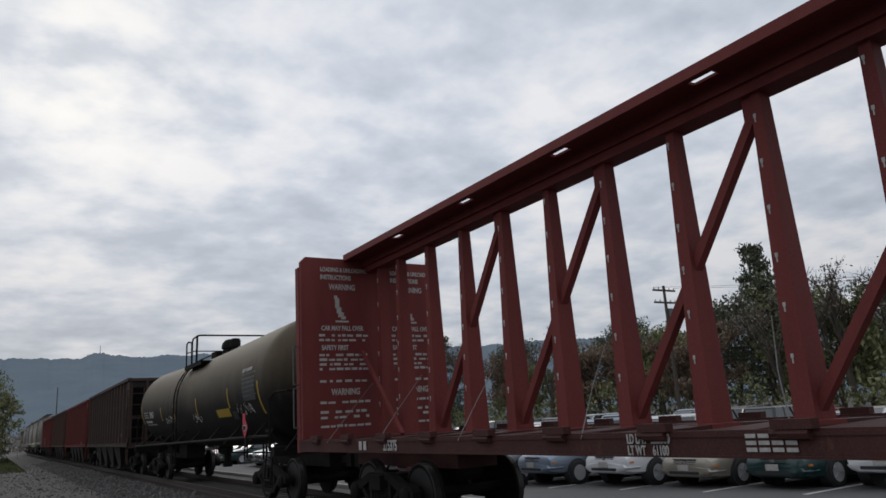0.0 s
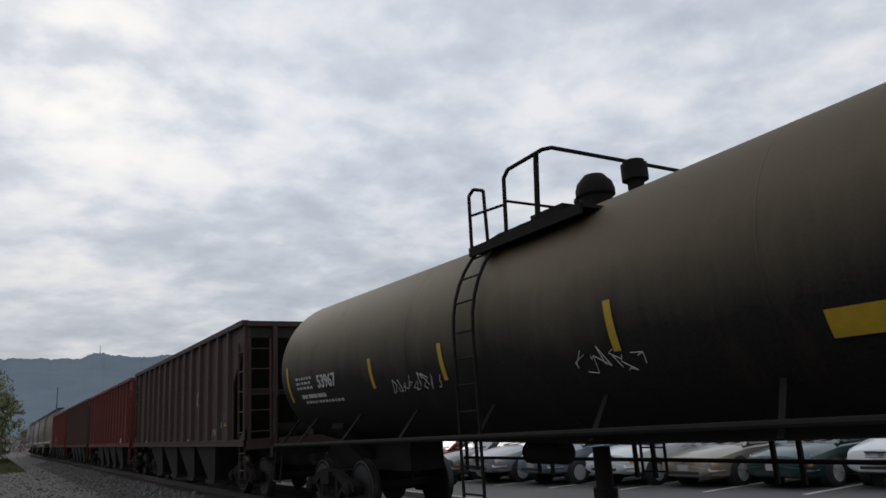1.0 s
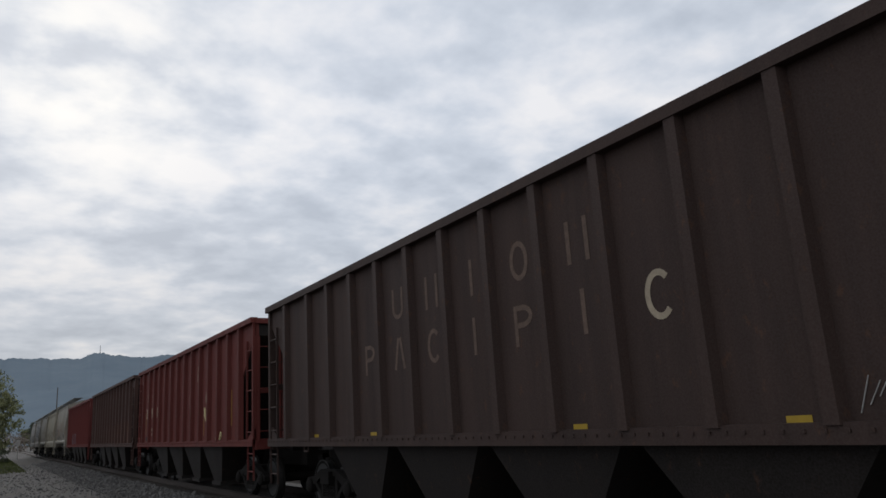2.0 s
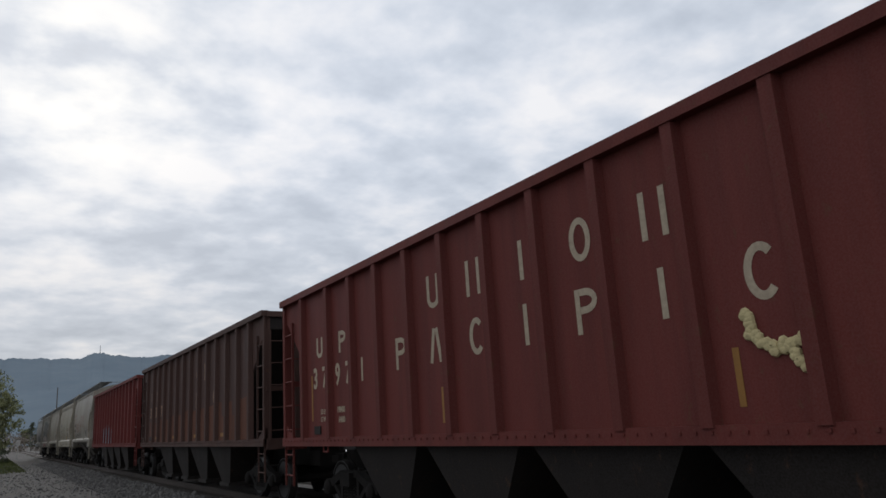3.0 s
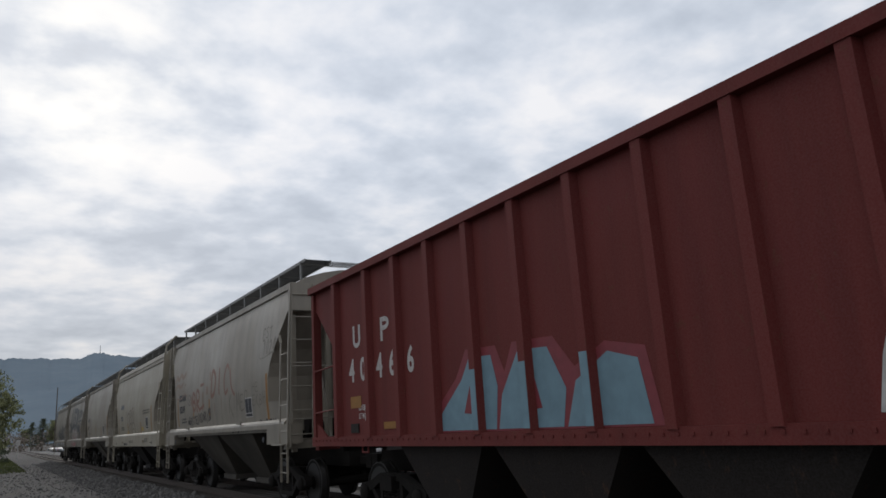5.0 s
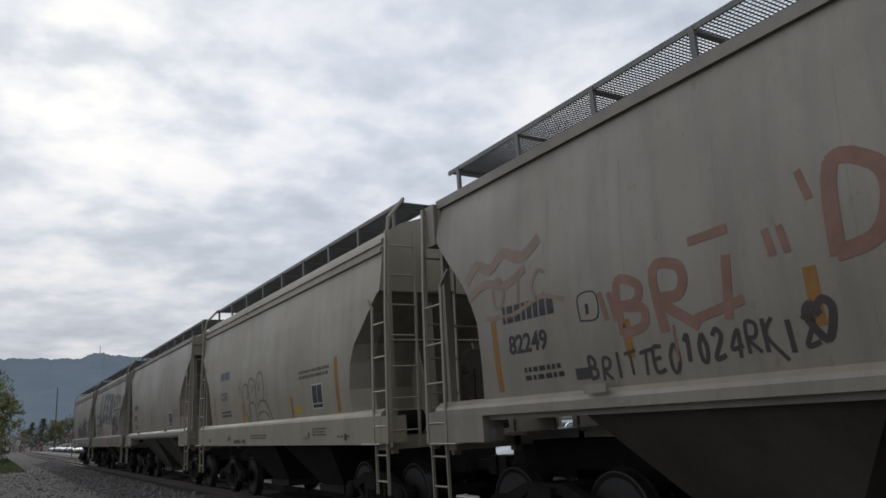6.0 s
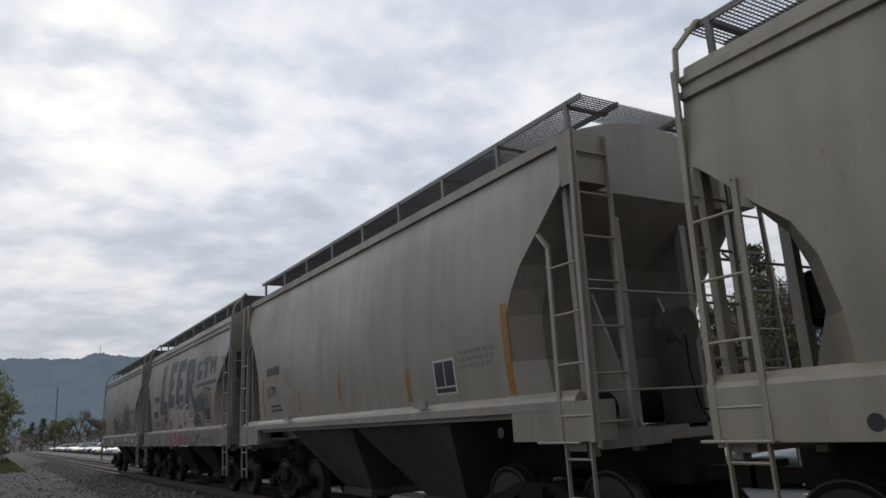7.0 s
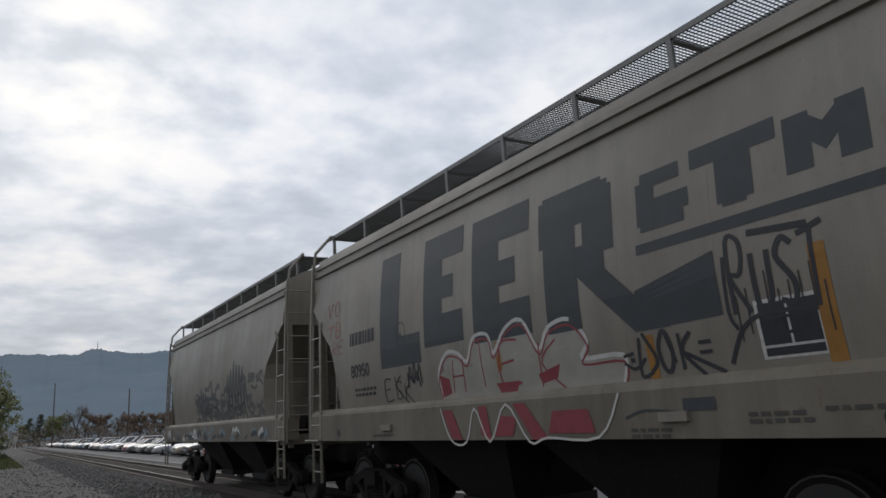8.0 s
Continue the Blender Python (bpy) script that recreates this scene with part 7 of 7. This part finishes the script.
def parked_car(colour, style, at, label):
    """Nose towards -x. Styles: sedan, suv, van."""
    t = thing("parked_car", label, "car", at, "cars in the car park")
    up = {"sedan": 1.0, "suv": 1.24, "van": 1.28}[style]
    L = {"sedan": 2.38, "suv": 2.28, "van": 2.42}[style]
    paint = PAINTS[colour]
    hood, belt, roof = 0.86 * (1.12 if up > 1 else 1.0), 0.98 * (1.12 if up > 1 else 1.0), 1.42 * (1.22 if up > 1 else 1.0)
    tailz = belt if style == "sedan" else belt + 0.02
    low = 0.20 if style == "sedan" else 0.30
    k = L / 2.38
    st = [(-2.38, 0.66, low + 0.18, hood - 0.26), (-2.31, 0.78, low + 0.06, hood - 0.14), (-2.1, 0.85, low + 0.02, hood - 0.06), (-1.6, 0.88, low, hood + 0.02),
          (-0.95, 0.89, low, belt - 0.02), (0, 0.90, low, belt), (1.2, 0.895, low, belt + 0.01), (1.95, 0.86, low + 0.02, tailz), (2.25, 0.80, low + 0.08, tailz - 0.05), (2.38, 0.70, low + 0.2, tailz - 0.18)]
    part("body", Shape().loft([ring(x * k, w, a, b) for x, w, a, b in st]), paint, t)
    x0, x1 = -1.0 * k, (1.62 if style == "sedan" else 2.22) * k
    r0, r1 = -0.18 * k, (0.95 if style == "sedan" else 1.95) * k
    if style == "van":
        x0, r0 = -1.35 * k, -0.45 * k
    zb, zr = belt - 0.04, roof - 0.03
    wb, wr = 0.80, 0.60 if style == "sedan" else 0.66
    base = [(x0, -wb, zb), (x1, -wb, zb), (x1, wb, zb), (x0, wb, zb)]
    head = [(r0, -wr, zr), (r1, -wr, zr), (r1, wr, zr), (r0, wr, zr)]
    inner = lambda q, f: [(x * f + 0.3 * (1 - f), y * f, z) for x, y, z in q]
    part("cabin", Shape().loft([inner(base, 0.985), inner(head, 0.98)]), PLASTIC, t, "", None, None, False)
    for i, nm in ((0, "side_window"), (1, "rear_window"), (2, "side_window"), (3, "windshield")):
        j = (i + 1) % 4
        pane = Shape().loft([[base[i], base[j], inner(base, 0.99)[j], inner(base, 0.99)[i]], [head[i], head[j], inner(head, 0.985)[j], inner(head, 0.985)[i]]])
        part(nm, pane, GLASS_M, t, "", None, None, False)
    rf = Shape().loft([[(r0 - 0.05, -wr - 0.02, zr - 0.02), (r1 + 0.05, -wr - 0.02, zr - 0.02), (r1 + 0.05, wr + 0.02, zr - 0.02), (r0 - 0.05, wr + 0.02, zr - 0.02)],
                       [(r0 + 0.06, -wr + 0.08, roof + 0.02), (r1 - 0.06, -wr + 0.08, roof + 0.02), (r1 - 0.06, wr - 0.08, roof + 0.02), (r0 + 0.06, wr - 0.08, roof + 0.02)]])
    for sy in (-1, 1):
        for xb, xt, w in ((x0, r0, 0.07), (x1, r1, 0.12), ((x0 + x1) / 2 + 0.05, (r0 + r1) / 2, 0.07)):
            rf.bar((xb, sy * (wb + 0.004), zb - 0.02), (xt, sy * (wr + 0.006), zr), w, 0.03)
        if style != "sedan":
            rf.bar((x1 - 0.75, sy * (wb + 0.004), zb - 0.02), (r1 - 0.6, sy * (wr + 0.006), zr), 0.07, 0.03)
    part("roof", rf, paint, t, "", None, None, False)
    wx = 1.36 * k
    for sx in (-1, 1):
        for sy in (-1, 1):
            part("wheel_arch", lambda: Shape().spin([(-0.012, 0.02), (-0.012, 0.375), (0.25, 0.375), (0.25, 0.02)], "y", 22), PLASTIC, t, "", "arch", Matrix.Translation((sx * wx, sy * 0.885, 0.34)) @ pose(0, 0, 0, 0, 0, 0 if sy < 0 else 180))
            w = part("wheel", wheel_shape, RUBBER, t, "", "tyre", Matrix.Translation((sx * wx, sy * 0.83, 0.325)) @ pose(0, 0, 0, 0, 0, 0 if sy < 0 else 180))
            part("rim", rim_disc, ALLOY, w, "", "carrim")
    xf = -2.33 * k
    for sy in (-1, 1):
        part("headlight", Shape().loft([[(xf - 0.02, sy * 0.36, hood - 0.30), (xf + 0.10, sy * 0.74, hood - 0.29), (xf + 0.30, sy * 0.84, hood - 0.20), (xf + 0.26, sy * 0.80, hood - 0.12), (xf + 0.06, sy * 0.40, hood - 0.16)],
                                        [(xf + 0.2, sy * 0.36, hood - 0.30), (xf + 0.3, sy * 0.70, hood - 0.29), (xf + 0.42, sy * 0.78, hood - 0.20), (xf + 0.42, sy * 0.74, hood - 0.12), (xf + 0.3, sy * 0.40, hood - 0.16)]]), LAMP_M, t)
        part("turn_signal", Shape().box(xf + 0.08, xf + 0.24, *sorted((sy * 0.70, sy * 0.835)), hood - 0.345, hood - 0.30), AMBER, t, "", None, None, False)
        part("mirror", Shape().box(x0 + 0.25, x0 + 0.40, *sorted((sy * 0.86, sy * 1.02)), belt + 0.02, belt + 0.15), paint, t, "", None, None, False)
        part("tail_light", Shape().box(2.18 * k, 2.36 * k, *sorted((sy * 0.45, sy * 0.74)), tailz - 0.32, tailz - 0.16), RED_LENS, t, "", None, None, False)
        for hx in (-0.25, 0.75):
            part("door_handle", Shape().box(hx, hx + 0.16, *sorted((sy * 0.89, sy * 0.915)), belt - 0.17, belt - 0.14), paint, t, "", None, None, False)
        part("sill_strip", Shape().box(-wx + 0.42, wx - 0.42, *sorted((sy * 0.885, sy * 0.912)), low + 0.24, low + 0.29), PLASTIC, t, "", None, None, False)
    gr = Shape()
    for z in (0.0, 0.045, 0.09):
        gr.box(xf - 0.05, xf + 0.1, -0.33, 0.33, hood - 0.29 + z, hood - 0.272 + z)
    gr.box(xf - 0.02, xf + 0.1, -0.33, 0.33, hood - 0.30, hood - 0.17)
    part("grille", gr, PLASTIC, t, "", None, None, False)
    part("grille_trim", Shape().box(xf - 0.055, xf, -0.35, 0.35, hood - 0.175, hood - 0.155).box(xf - 0.06, xf, -0.06, 0.06, hood - 0.26, hood - 0.20), CHROME, t, "", None, None, False)
    part("bumper", Shape().loft([ring(x, w, low + 0.10, hood - 0.36, 0.9) for x, w in ((xf - 0.10, 0.62), (xf - 0.06, 0.76), (xf + 0.08, 0.84), (xf + 0.4, 0.885))]), paint, t)
    part("air_intake", Shape().box(xf - 0.112, xf, -0.45, 0.45, low + 0.13, low + 0.20), PLASTIC, t, "", None, None, False)
    part("plate", Shape().box(xf - 0.125, xf - 0.10, -0.16, 0.16, low + 0.22, low + 0.36), WHITE, t, "pale plain plate", None, None, False)
    part("wiper", Shape().bar((x0 + 0.02, 0.5, belt), (x0 + 0.14, -0.1, belt + 0.06), 0.02).bar((x0 + 0.02, 0.0, belt), (x0 + 0.14, -0.6, belt + 0.06), 0.02), BLACK, t)
    return t


def build_car_park():
    X = 15.4                                          # centre of the front row
    plan = [("white", "suv", 8.9, 18.5), ("green", "sedan", 10.95, 17.9), ("beige", "sedan", 13.05, 17.25), ("white", "van", 15.15, 16.55), ("blue", "suv", 17.35, 15.75), ("silver", "suv", 19.6, 15.4),
            ("grey", "sedan", 21.9, 15.4), ("red", "sedan", 24.3, 15.4), ("silver", "sedan", 26.7, 15.4), ("black", "suv", 29.1, 15.4)]
    words = {"sedan": "sedan", "suv": "sport utility car", "van": "minivan"}
    protos = []
    for col, style, y, x in plan:
        protos.append(parked_car(col, style, pose(x, y, LOT_Z, 0, 0, random.uniform(-2, 2)), "%s %s parked nose-on to the track" % (col, words[style])))
    rnd = random.Random(5)
    order = [1, 6, 9, 0, 8, 2, 7, 9, 4, 6, 1, 5, 2, 8]
    k = 0
    y = 31.6
    while y < 232:                                    # the rest of the front row
        if rnd.random() > 0.08:
            copy_thing(protos[order[(k * 5 + 3) % 14]], pose(X + rnd.uniform(-0.3, 0.3), y, LOT_Z, 0, 0, rnd.uniform(-3, 3)))
        y += 2.55
        k += 1
    for row_x, turn, start, stop, gap in ((27.5, 180, 8, 75, 0.12), (33.0, 0, 10, 45, 0.2)):
        y = start
        while y < stop:
            if rnd.random() > gap:
                copy_thing(protos[rnd.choice(order)], pose(row_x + rnd.uniform(-0.3, 0.3), y, LOT_Z, 0, 0, turn + rnd.uniform(-3, 3)))
            y += 2.6
    paintm = plain("worn_white_road_paint", (0.55, 0.54, 0.51), 0.8, 0, 0.3, 8)
    lines = thing("parking_lines", "worn white bay lines on the asphalt", "road marking", pose(0, 0, 0))
    tagged(lines, kind="structure")
    me = Shape().box(-2.6, 2.6, -0.05, 0.05, 0, 0.005).mesh("bay_line", paintm, False)
    for x in (X + 0.2, 27.5, 33.0):
        for i in range(46):
            ob = new("bay_line", me)
            ob.parent = lines
            ob.matrix_basis = pose(x + (max(0.0, 2.5 - 0.55 * i) if x < 20 else 0), 7.7 + 2.2 * i if i < 10 else 7.7 + 22 + 2.5 * (i - 10), LOT_Z)


build_hills()
build_trees()
build_poles()
build_car_park()


# ---- motion ----
SPEED = 17.0


def motions():
    """The whole train rolls towards the eye at a steady speed, and its wheels turn."""
    for car, s in CARS:
        walk(car, [(t, pose(XC, s - SPEED * t, RAIL)) for t in (0.0, 2.0, 4.0, 6.0, 8.0)])
    turn = math.degrees(SPEED / WHEEL_R) / FPS
    for axle, a in AXLES:
        walk(axle, [(k / FPS, pose(0, a, WHEEL_R, (turn * k) % 360)) for k in range(8 * FPS + 1)])


motions()
